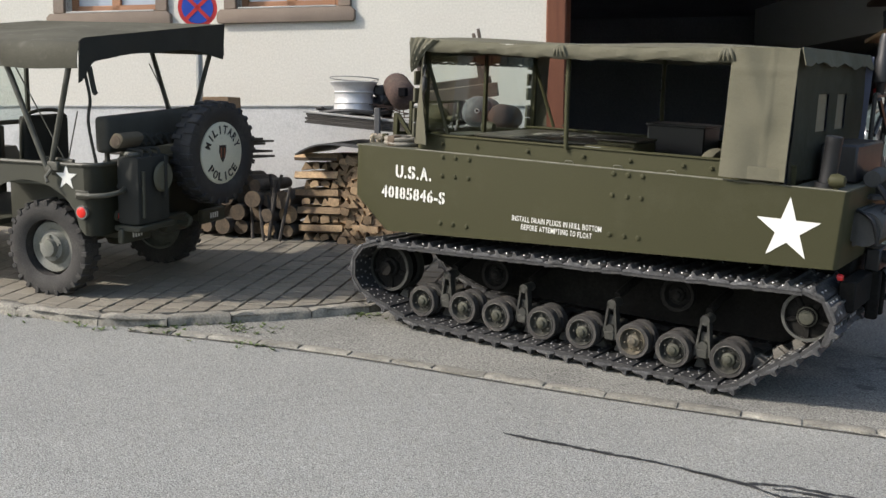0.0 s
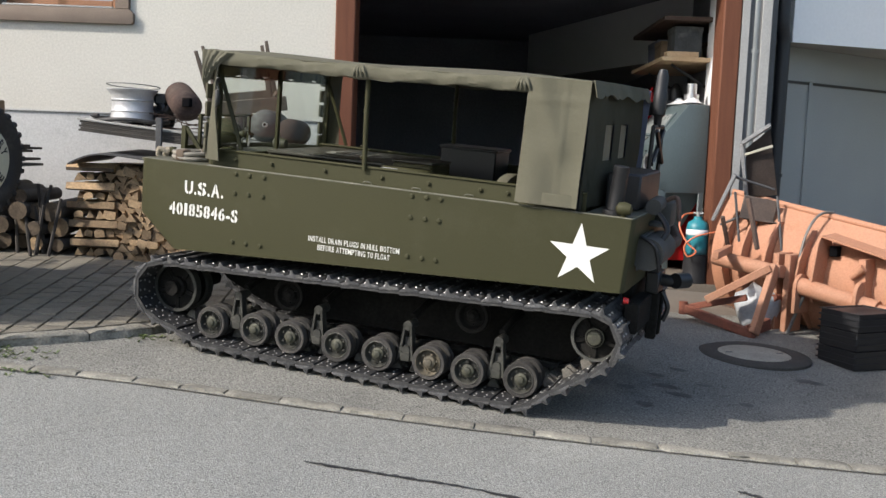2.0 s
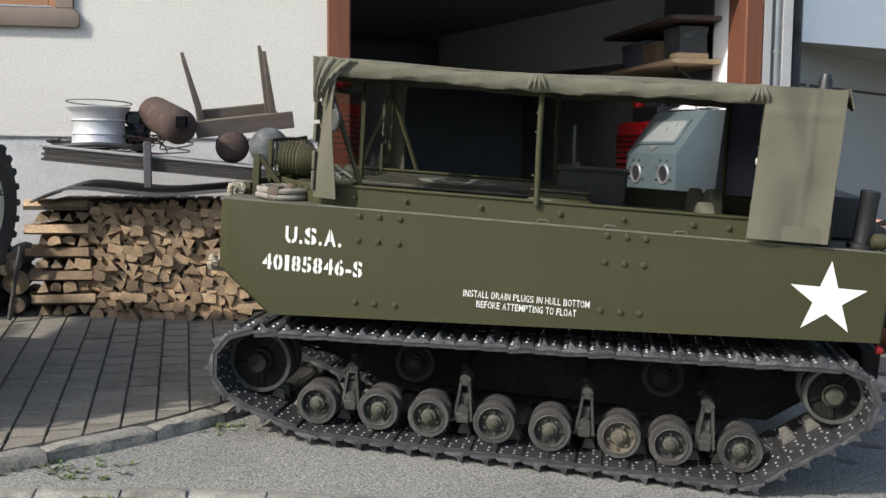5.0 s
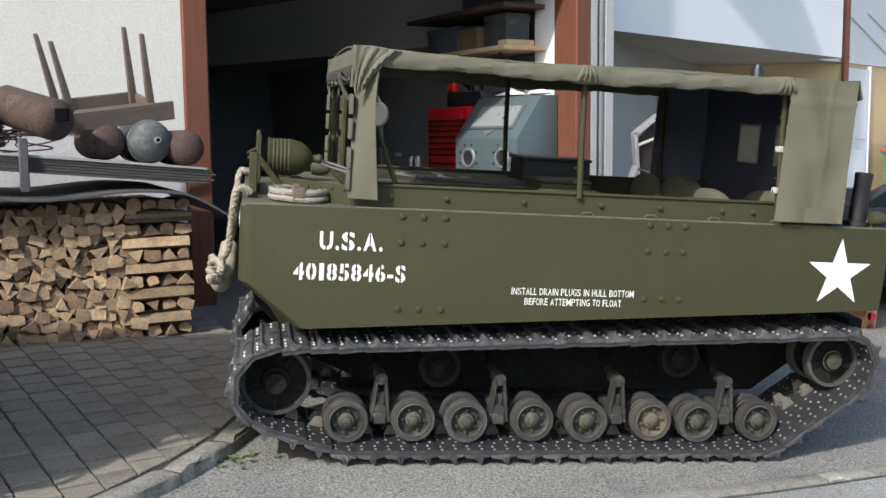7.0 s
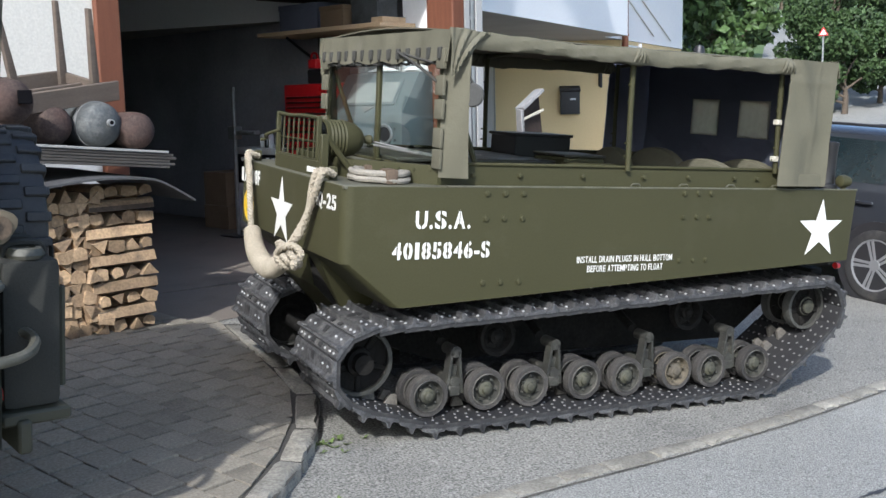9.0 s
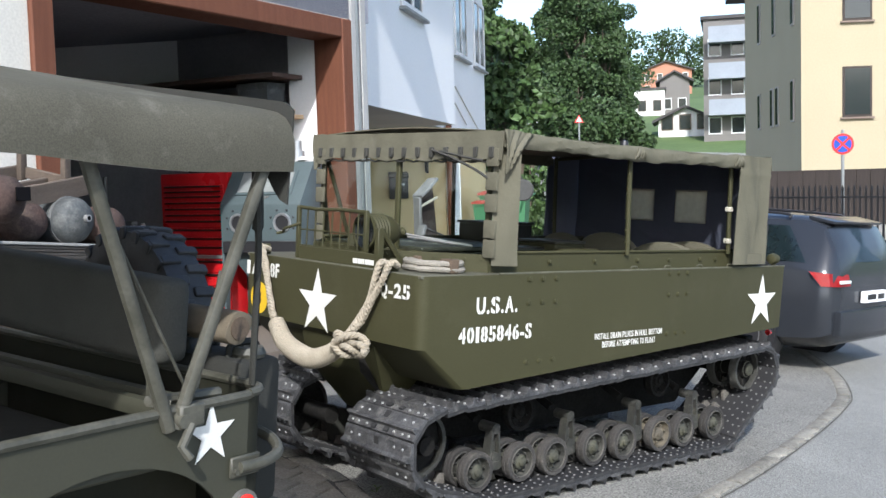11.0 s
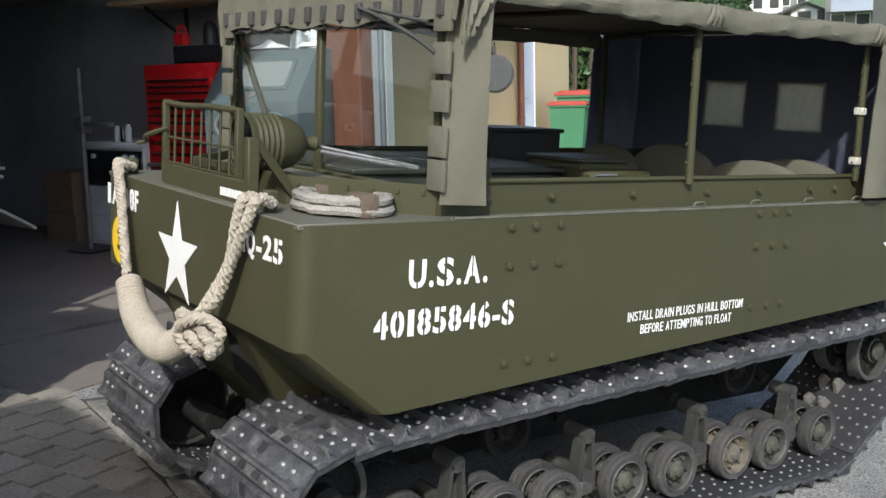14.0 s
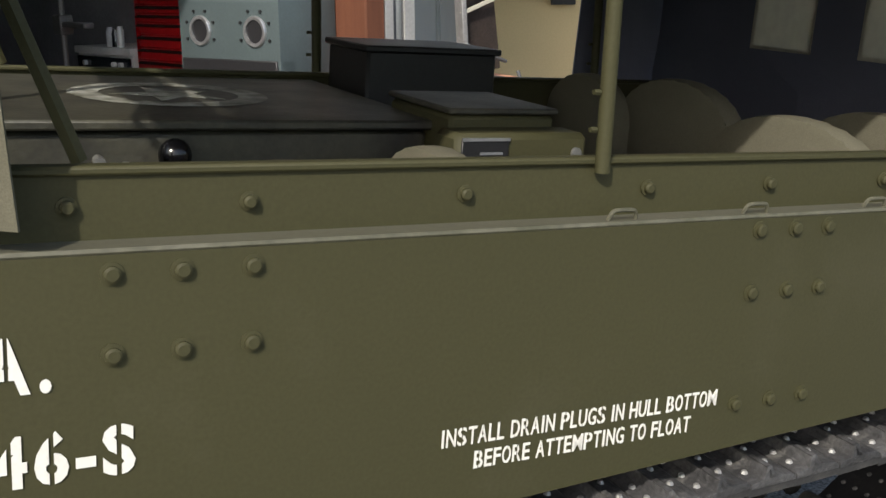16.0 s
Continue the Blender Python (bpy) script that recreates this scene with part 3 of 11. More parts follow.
# ---- the large structure ----
HOUSE = pose(-2.05, 3.22, 0.0, 0, 0, 19.5)         # local x along the wall, y into the house


def house_pt(u, v, z=0.0):
    return HOUSE @ Vector((u, v, z))


def build_ground():
    bm = bm_()
    xs = [-400, -200, -90, -40, -20] + [-14 + 0.5 * i for i in range(81)] + [28, 34, 42, 55, 75, 110, 170, 280, 420]
    ys = [-400, -200, -90, -40, -20] + [-14 + 0.5 * i for i in range(73)] + [25, 30, 38, 50, 75, 110, 170, 280, 420]
    inv = HOUSE.inverted()

    def low(x, y):
        q = inv @ Vector((x, y, 0))
        return 0.6 if -11.9 < q.x < 4.3 and 0.1 < q.y < 8.3 else 0.0
    g = [[bm.verts.new((x, y, ground_z(x, y) - low(x, y))) for y in ys] for x in xs]
    for i in range(len(xs) - 1):
        for j in range(len(ys) - 1):
            f = bm.faces.new((g[i][j], g[i + 1][j], g[i + 1][j + 1], g[i][j + 1]))
            c = f.calc_center_median()
            f.material_index = 1 if math.hypot(c.x - 4, c.y) > 58 else 0
    lone("ground", bm, ["asphalt", "grass"], "light grey worn asphalt street running on to green hillside", "ground", kind="structure")


# joint between road and driveway (flush kerb), and the raised kerb round the paved corner
JOINT = [(-2.40, -1.10), (-1.95, -0.94), (-1.08, -0.68), (-0.09, -0.50), (0.76, -0.32), (1.66, -0.08), (2.15, 0.06), (2.8, 0.27), (3.36, 0.50), (4.25, 1.07), (5.2, 1.9)]
RIM = [(-9.0, -2.55), (-6.0, -1.92), (-4.4, -1.59), (-3.37, -1.355), (-2.80, -1.21), (-2.42, -1.03), (-2.17, -0.74), (-1.92, -0.43), (-1.70, -0.10), (-1.50, 0.30), (-1.36, 0.76), (-1.34, 1.25), (-1.33, 1.70), (-1.33, 2.15)]


def on_ground(x, y, dz=0.0):
    return Vector((x, y, ground_z(x, y) + dz))


def strip(line, w0, w1, z0, n=5):
    """A flat strip along a line, from w0 to w1 to its left, z0 above the ground."""
    pts = [Vector((p.x, p.y)) for p in curve_pts([(x, y, 0) for x, y in line], n)]
    bm = bm_()
    rows = []
    for i, p in enumerate(pts):
        d = (pts[min(i + 1, len(pts) - 1)] - pts[max(i - 1, 0)]).normalized()
        nrm = Vector((-d.y, d.x))
        rows.append([bm.verts.new(on_ground(*(p + nrm * w), z0)) for w in (w0, w1)])
    for a, b in zip(rows, rows[1:]):
        bm.faces.new((a[0], b[0], b[1], a[1]))
    return bm


def stones(parent, name, line, length, width, height, sink, rng, mat="kerb", lift=0.0, rough=1.0):
    """Rough-hewn stones end to end along a line."""
    pts = [Vector((p.x, p.y)) for p in curve_pts([(x, y, 0) for x, y in line], 12)]
    arc = [0.0]
    for a, b in zip(pts, pts[1:]):
        arc.append(arc[-1] + (b - a).length)

    def at(s):
        for i in range(len(arc) - 1):
            if arc[i + 1] >= s:
                return pts[i].lerp(pts[i + 1], (s - arc[i]) / max(arc[i + 1] - arc[i], 1e-6))
        return pts[-1]
    s = 0.0
    while s < arc[-1] - 0.1:
        ln = min(length * rng.uniform(0.75, 1.25), arc[-1] - s)
        a, b = at(s + 0.006), at(s + ln - 0.006)
        d = (b - a).normalized()
        nrm = Vector((-d.y, d.x))
        bm = bm_()
        n = 7
        cols = []
        za, zb = ground_z(*a), ground_z(*b)
        base = Vector((*((a + b) / 2), (za + zb) / 2))
        jit = rng.uniform(-0.005, 0.005) * min(1.0, height * 20)
        for i in range(n + 1):
            p = a.lerp(b, i / n)
            z = za + (zb - za) * i / n
            e = min(0.012, height * 0.22) if i in (0, n) else 0.0
            row = []
            for w, h in ((0.004, -sink), (0.004 + rng.uniform(0, 0.014) * rough, height - min(0.022, height * 0.4) - e), (0.02 + rng.uniform(0, 0.012) * rough, height - e + jit + rng.uniform(-0.004, 0.003) * min(1, height * 20) * rough), (width - 0.015, height - e + jit + rng.uniform(-0.004, 0.004)), (width, height - min(0.02, height * 0.4) - e), (width, -sink)):
                q = p + nrm * w
                row.append(bm.verts.new(Vector((q.x, q.y, z + h + lift)) - base))
            cols.append(row)
        for c0, c1 in zip(cols, cols[1:]):
            for k in range(5):
                bm.faces.new((c0[k], c1[k], c1[k + 1], c0[k + 1]))
        bm.faces.new(cols[0])
        bm.faces.new(cols[-1][::-1])
        part(name, bm, mat, parent, smooth=50, m=Matrix.Translation(base))
        s += ln


def inside(poly, x, y):
    hit = False
    for (x0, y0), (x1, y1) in zip(poly, poly[1:] + poly[:1]):
        if (y0 > y) != (y1 > y) and x < (x1 - x0) * (y - y0) / (y1 - y0) + x0:
            hit = not hit
    return hit


def build_driveway():
    pts = curve_pts([(x, y, 0) for x, y in JOINT], 4)
    bm = bm_()
    rows = []
    for p in pts:
        row = []
        for k in range(9):
            q = Vector((p.x, p.y, 0)).lerp(Vector((p.x * 0.9, 6.4, 0)), k / 8)
            h = HOUSE.inverted() @ q
            if -0.6 < h.x < 4.2 and h.y > -0.07:
                q = HOUSE @ Vector((h.x, -0.07, 0))
            row.append(bm.verts.new(on_ground(q.x, q.y, 0.004)))
        rows.append(row)
    for a, b in zip(rows, rows[1:]):
        for k in range(8):
            bm.faces.new((a[k], b[k], b[k + 1], a[k + 1]))
    lone("driveway", bm, "drive", "coarse grey asphalt driveway with dark oil stains", "driveway", kind="structure")


build_ground()
build_driveway()

PAVED = [(x, y) for x, y in RIM] + [(-1.80, 2.2), (-1.75, 3.3), (-9.0, 0.8)]
RISE = 0.055


def build_pavement():
    bm = bm_()
    poly = [(p.x, p.y) for p in curve_pts([(x, y, 0) for x, y in RIM], 4)]
    inner = []
    for i, (x, y) in enumerate(poly):
        x0, y0 = poly[max(i - 1, 0)]
        x1, y1 = poly[min(i + 1, len(poly) - 1)]
        d = Vector((x1 - x0, y1 - y0)).normalized()
        a, b = Vector((x - d.y * 0.02, y + d.x * 0.02)), None
        t = 0.0
        # the bed runs back to the house wall
        u = (HOUSE.inverted() @ Vector((a.x, a.y, 0)))
        b = house_pt(min(u.x, 0.1), -0.02 if u.x < -0.05 else u.y + 0.1)
        inner.append([bm.verts.new(on_ground(*(a.lerp(Vector((b.x, b.y)), k / 6)), RISE - 0.007)) for k in range(7)])
    for a, b in zip(inner, inner[1:]):
        for k in range(6):
            bm.faces.new((a[k], b[k], b[k + 1], a[k + 1]))
    pav = lone("pavement", bm, "sand", "raised corner of grey concrete pavers before the house", "pavement", kind="structure")
    return pav, poly


PAVEMENT, PAVE_POLY = build_pavement()


def wall_block(bm, u0, u1, v0, v1, z0, z1):
    box(bm, (u0, v0, z0), (u1, v1, z1))


def build_house():
    # plastered front wall in pieces round two windows and the garage opening
    bm = bm_()
    WIN = [(-4.93, -3.64), (-3.03, -1.72)]
    wall_block(bm, -12.0, -4.80, 0.0, 0.35, 1.548, 6.0)
    wall_block(bm, -3.77, -2.90, 0.0, 0.35, 1.548, 6.0)
    wall_block(bm, -1.85, 0.14, 0.0, 0.35, 1.548, 6.0)
    for a, b in ((-4.80, -3.77), (-2.90, -1.85)):
        wall_block(bm, a, b, 0.0, 0.35, 1.548, 2.44)
        wall_block(bm, a, b, 0.0, 0.35, 3.75, 6.0)
    wall_block(bm, 0.14, 3.75, 0.0, 0.35, 3.15, 6.0)
    lone("wall_south", bm, "plaster", "rough white plastered house wall in sunlight", "wall", HOUSE, kind="structure", smooth=0)
    bm = bm_()
    wall_block(bm, 3.75, 4.02, 0.0, 0.35, -0.3, 6.0)
    lone("wall_end", bm, "grey_strip", "grey rendered wall end beside the garage", "wall", HOUSE, kind="structure", smooth=0)
    bm = bm_()
    wall_block(bm, -12.0, 0.14, 0.012, 0.35, -0.4, 1.548)
    lone("plinth", bm, "plinth", "greyish plastered base of the house wall", "wall base", HOUSE, kind="structure", smooth=0)
    bm = bm_()
    wall_block(bm, -12.0, 0.13, -0.006, 0.02, 1.540, 1.552)
    lone("trim", bm, "plinth", "thin drip edge above the wall base", "trim", HOUSE, kind="structure", smooth=0)
    for i, (a, b) in enumerate(((-4.80, -3.77), (-2.90, -1.85))):
        w = thing("window_%d" % (i + 1), "brown stone-framed window low on the white wall", "window", HOUSE, kind="structure")
        bm = bm_()
        prism(bm, [(a - 0.2, 2.36), (a - 0.18, 2.34), (b + 0.15, 2.34), (b + 0.17, 2.36), (b + 0.17, 2.44), (b + 0.13, 2.475), (a - 0.16, 2.475), (a - 0.2, 2.44)], 0.12, SIDE(0, 0.07, 0) , 0.008)
        part("window_sill", bm, "stone", w, "brown stone sill with rounded ends")
        bm = bm_()
        box(bm, (a - 0.13, -0.035, 2.476), (a, 0.08, 3.75), 0.008)
        box(bm, (b, -0.035, 2.476), (b + 0.13, 0.08, 3.75), 0.008)
        part("surround", bm, "stone", w)
        bm = bm_()
        for c, d in ((a, a + 0.07), (b - 0.07, b), ((a + b) / 2 - 0.05, (a + b) / 2 + 0.05)):
            box(bm, (c, 0.10, 2.48), (d, 0.17, 3.75), 0.006)
        box(bm, (a + 0.07, 0.10, 2.48), (b - 0.07, 0.17, 2.56), 0.006)
        part("window_frame", bm, "window_timber", w, "orange-brown wooden casement frame")
        for c, d in ((a + 0.07, (a + b) / 2 - 0.05), ((a + b) / 2 + 0.05, b - 0.07)):
            bm = bm_()
            box(bm, (c, 0.13, 2.56), (d, 0.138, 3.75))
            part("pane", bm, "curtained_glass", w, smooth=0)
        bm = bm_()
        box(bm, (a + 0.02, -0.03, 2.478), (b - 0.02, 0.1, 2.495), 0.004)
        part("sill_flashing", bm, "bright_steel", w, "dull metal flashing")
    # garage: timber jambs, dark room behind
    for k, (a, b) in enumerate(((0.14, 0.32), (3.59, 3.75))):
        bm = bm_()
        box(bm, (a, -0.035, 0.02), (b, 0.3, 3.15), 0.012)
        lone("door_jamb", bm, "timber", "red-brown stained timber jamb of the garage opening", "door jamb", HOUSE, "garage jambs", kind="structure")
    bm = bm_()
    box(bm, (0.32, -0.035, 2.97), (3.59, 0.3, 3.15), 0.012)
    lone("door_lintel", bm, "timber", "red-brown timber beam over the garage opening", "beam", HOUSE, kind="structure")
    bm = bm_()
    box(bm, (-3.2, 0.36, 0.2), (-3.0, 8.0, 3.16))
    lone("wall_west", bm, "garage_dark", "dark sooty side wall of the garage", "wall", HOUSE, kind="structure", smooth=0)
    bm = bm_()
    box(bm, (-3.2, 8.0, 0.2), (4.4, 8.2, 3.16))
    lone("wall_north", bm, "garage_dark", "dark sooty back wall of the garage", "wall", HOUSE, kind="structure", smooth=0)
    bm = bm_()
    box(bm, (-3.0, 0.355, 0.2), (0.13, 0.42, 3.16))
    lone("wall_inner", bm, "garage_dark", "dark inner face of the garage front wall", "wall", HOUSE, kind="structure", smooth=0)
    bm = bm_()
    box(bm, (3.78, 0.36, -0.3), (4.1, 8.0, 3.4))
    lone("wall_east", bm, "garage_wall", "grey plastered side wall inside the garage", "wall", HOUSE, kind="structure", smooth=0)
    bm = bm_()
    box(bm, (3.61, 0.30, 0.2), (3.78, 0.62, 3.1))
    lone("pier", bm, "white_wall", "white plastered pier behind the garage jamb", "wall", HOUSE, kind="structure", smooth=0)
    bm = bm_()
    box(bm, (-3.2, 0.0, 3.16), (4.09, 8.2, 3.39))
    lone("ceiling", bm, "garage_dark", "dark garage ceiling", "ceiling", HOUSE, kind="structure", smooth=0)
    bm = bm_()
    prism(bm, [(-3.2, 0.0), (4.09, 0.0), (4.09, 0.197), (-3.2, 0.343)], -8.26, SIDE(0, -0.06, 0))
    lone("floor", bm, "apron", "stained concrete garage floor", "floor", HOUSE, kind="structure", smooth=0)
    bm = bm_()
    box(bm, (-12.0, 0.36, -0.3), (-11.8, 8.2, 6.0))
    box(bm, (-12.0, 8.2, -0.3), (4.4, 8.4, 6.0))
    lone("wall_back", bm, "plaster", "plain rear walls of the house", "wall", HOUSE, kind="structure", smooth=0)
    bm = bm_()
    sheet(bm, lambda u, v: Vector((-12.5 + 17.2 * u, -0.8 + 9.6 * v, 6.0 + 3.0 * (1 - abs(2 * v - 1)))), 1, 2, 0.2)
    lone("roof", bm, "roof_dark", "dark tiled pitched roof of the house", "roof", HOUSE, kind="structure", smooth=0)


build_house()

# ---- the tracked carrier ----
CARRIER = pose(0, 0, 0.01, 2.05, 3.7, 0)
W = 1.47


def belt_path(circles, n):
    """n evenly spaced (x, z, angle) along a belt stretched round circles."""
    pts = sorted({(round(cx + r * math.cos(a), 5), round(cz + r * math.sin(a), 5)) for cx, cz, r in circles for a in [2 * math.pi * i / 120 for i in range(120)]})

    def half(seq):
        h = []
        for p in seq:
            while len(h) > 1 and (h[-1][0] - h[-2][0]) * (p[1] - h[-2][1]) - (h[-1][1] - h[-2][1]) * (p[0] - h[-2][0]) <= 0:
                h.pop()
            h.append(p)
        return h
    loop = [Vector(p) for p in half(pts)[:-1] + half(pts[::-1])[:-1]]
    loop.append(loop[0])
    arc = [0.0]
    for a, b in zip(loop, loop[1:]):
        arc.append(arc[-1] + (b - a).length)
    out, k = [], 0
    for i in range(n):
        s = arc[-1] * i / n
        while arc[k + 1] < s:
            k += 1
        p = loop[k].lerp(loop[k + 1], (s - arc[k]) / (arc[k + 1] - arc[k]))
        out.append(p)
    return [(p.x, p.y, math.atan2((out[(i + 1) % n] - out[i - 1]).y, (out[(i + 1) % n] - out[i - 1]).x)) for i, p in enumerate(out)], arc[-1]


def stud(bm, x, y, z, r, h, up=1, slot=1, seg=6):
    a = [bm.verts.new((x + r * math.cos(2 * math.pi * i / seg), y + r * math.sin(2 * math.pi * i / seg), z)) for i in range(seg)]
    b = [bm.verts.new((x + 0.6 * r * math.cos(2 * math.pi * i / seg), y + 0.6 * r * math.sin(2 * math.pi * i / seg), z + h * up)) for i in range(seg)]
    for i in range(seg):
        bm.faces.new((a[i], a[(i + 1) % seg], b[(i + 1) % seg], b[i])).material_index = slot
    bm.faces.new(b).material_index = slot


TRACK_W = 0.490


def link_mesh(pitch):
    """One track shoe: rubber band inside, ribbed steel plate outside, bright rivets, guide lugs. z points out of the belt."""
    bm = bm_()
    w, p = TRACK_W, pitch / 2
    n0 = len(bm.faces)
    prism(bm, [(-p * 0.97, -0.004), (-p * 0.97, 0.004), (-p * 0.80, 0.011), (p * 0.10, 0.019), (p * 0.22, 0.034), (p * 0.38, 0.036), (p * 0.46, 0.013), (p * 0.97, 0.008), (p * 0.97, -0.004)], w, Matrix(((1, 0, 0, 0), (0, 0, 1, 0), (0, 1, 0, 0), (0, 0, 0, 1))), 0.0015)
    # upturned corners of the grouser
    for y in (0.0, w - 0.05):
        prism(bm, [(-p * 0.15, 0.012), (p * 0.22, 0.012), (p * 0.40, 0.040), (p * 0.22, 0.042)], 0.05, Matrix(((1, 0, 0, 0), (0, 0, 1, y), (0, 1, 0, 0), (0, 0, 0, 1))), 0.002)
    k0 = len(bm.faces)
    for yc, x0, x1 in ((w / 2, -p * 0.8, -p * 0.2), (0.20, p * 0.50, p * 0.85), (w - 0.20, p * 0.50, p * 0.85)):
        box(bm, (x0, yc - 0.016, 0.004), (x1, yc + 0.016, 0.0175))
    bm.faces.ensure_lookup_table()
    for f in bm.faces[k0:]:
        f.material_index = 2
    for yc in (0.040, 0.085, 0.145, w - 0.145, w - 0.085, w - 0.040):
        stud(bm, p * 0.70, yc, 0.0105, 0.008, 0.006)
    for yc in (0.055, 0.115, w - 0.115, w - 0.055):
        stud(bm, -p * 0.40, yc, 0.0145, 0.008, 0.006)
    f0 = len(bm.faces)
    box(bm, (-p * 1.02, 0.004, -0.022), (p * 1.02, w - 0.004, -0.0021))
    bm.faces.ensure_lookup_table()
    for f in bm.faces[f0:]:
        f.material_index = 2
    for x in (-p * 0.5, p * 0.5):
        for yc in (0.025, 0.065, 0.110, 0.155, 0.200, w - 0.200, w - 0.155, w - 0.11, w - 0.07, w - 0.03):
            stud(bm, x + (0.012 if int(yc * 1000) % 60 > 40 else -0.006), yc, -0.022, 0.0075, 0.004, -1, 4)
    f0 = len(bm.faces)
    for yc in (0.240, 0.310):
        prism(bm, [(-p * 0.6, -0.02), (p * 0.6, -0.02), (p * 0.28, -0.07), (-p * 0.28, -0.07)], 0.022, Matrix(((1, 0, 0, 0), (0, 0, 1, yc - 0.011), (0, 1, 0, 0), (0, 0, 0, 1))), 0.005)
    bm.faces.ensure_lookup_table()
    for f in bm.faces[f0:]:
        f.material_index = 3
    return solid("track_shoe", bm, ["track_steel", "bright_steel", "rubber", "cast_guide", "dull_stud"], 30)


def wheel_meshes(r, wd):
    """Rubber tyre, pressed disc and hub of a road wheel, axle along y, outer face at y = 0."""
    t = bm_()
    lathe(t, [(r * 0.775, -0.004), (r * 0.79, 0.0), (r * 0.965, 0.001), (r * 0.99, -0.003), (r, -0.008), (r * 0.995, -wd * 0.45), (r * 0.965, -wd * 0.5), (r * 0.995, -wd * 0.55), (r, -wd + 0.008), (r * 0.96, -wd), (r * 0.76, -wd)], YAX, 32, True)
    d = bm_()
    lathe(d, [(r * 0.775, -0.006), (r * 0.765, 0.003), (r * 0.735, 0.004), (r * 0.715, -0.004), (r * 0.69, -0.022), (r * 0.62, -0.034), (r * 0.42, -0.030), (r * 0.36, -0.010), (r * 0.24, -0.004), (r * 0.20, 0.006), (r * 0.12, 0.010), (0, 0.010)], YAX, 28)
    lathe(d, [(0, -wd + 0.004), (r * 0.765, -wd + 0.004)], YAX, 24)
    for f in d.faces:
        c = f.calc_center_median()
        k = math.hypot(c.x, c.z) / r
        f.material_index = 1 if k > 0.70 else (2 if k < 0.34 and c.y < wd * 0.5 else 0)
    for i in range(6):
        a = i * math.pi / 3
        cyl(d, (r * 0.5 * math.cos(a), 0.018, r * 0.5 * math.sin(a)), (r * 0.5 * math.cos(a), 0.006, r * 0.5 * math.sin(a)), 0.006, seg=6)
    return solid("tyre", t, "tyre_dusty"), solid("disc", d, ["wheel_dirty", "road_wheel_rim", "wheel_hub"])


def spoked_meshes(r, wd):
    """Open idler or sprocket wheel: steel rim, hub and five spokes."""
    t = bm_()
    lathe(t, [(r * 0.86, 0.0), (r * 0.98, 0.0), (r, -0.008), (r, -wd), (r * 0.94, -wd), (r * 0.90, -wd * 0.6), (r * 0.86, -0.012)], YAX, 36, True)
    d = bm_()
    lathe(d, [(r * 0.42, -0.02), (r * 0.40, 0.0), (r * 0.30, 0.004), (r * 0.28, 0.018), (r * 0.12, 0.022), (0, 0.022)], YAX, 20)
    lathe(d, [(0, -wd), (r * 0.42, -wd), (r * 0.42, -0.02)], YAX, 20)
    for i in range(5):
        m = Matrix.Rotation(i * math.tau / 5, 4, "Y")
        box(d, (r * 0.36, 0.020, -0.014), (r * 0.89, 0.036, 0.014), 0.005, m)
        cyl(d, m @ Vector((r * 0.24, -0.004, 0)), m @ Vector((r * 0.24, -0.016, 0)), 0.007, seg=6)
    lathe(d, [(r * 0.40, -0.030), (r * 0.88, -0.036), (r * 0.88, -0.044), (r * 0.40, -0.044)], YAX, 28)
    for f in d.faces:
        c = f.calc_center_median()
        f.material_index = 1 if math.hypot(c.x, c.z) < r * (0.36 if r < 0.14 else 0.15) and c.y < 0.01 else 0
    # wheel discs near black: shade behind the rim is put into the colour
    return solid("rim", t, "wheel_rim" if r < 0.14 else "sprocket_rim"), solid("disc", d, ["grimy_black", "wheel_hub"])


def disc_wheel(c, tyre, disc, name, parent, spin, tint=None, flip=False, band=None):
    m = Matrix.Translation(c) @ Matrix.Rotation(spin, 4, "Y")
    if flip:
        m = m @ Matrix.Rotation(math.pi, 4, "Z")
    me = disc
    if tint:
        me = disc.copy()
        for i in range(len(me.materials)):
            me.materials[i] = M[tint]
    d = part(name, me, None, parent, m=m)
    part("tyre", band or tyre, None, d)
    return d


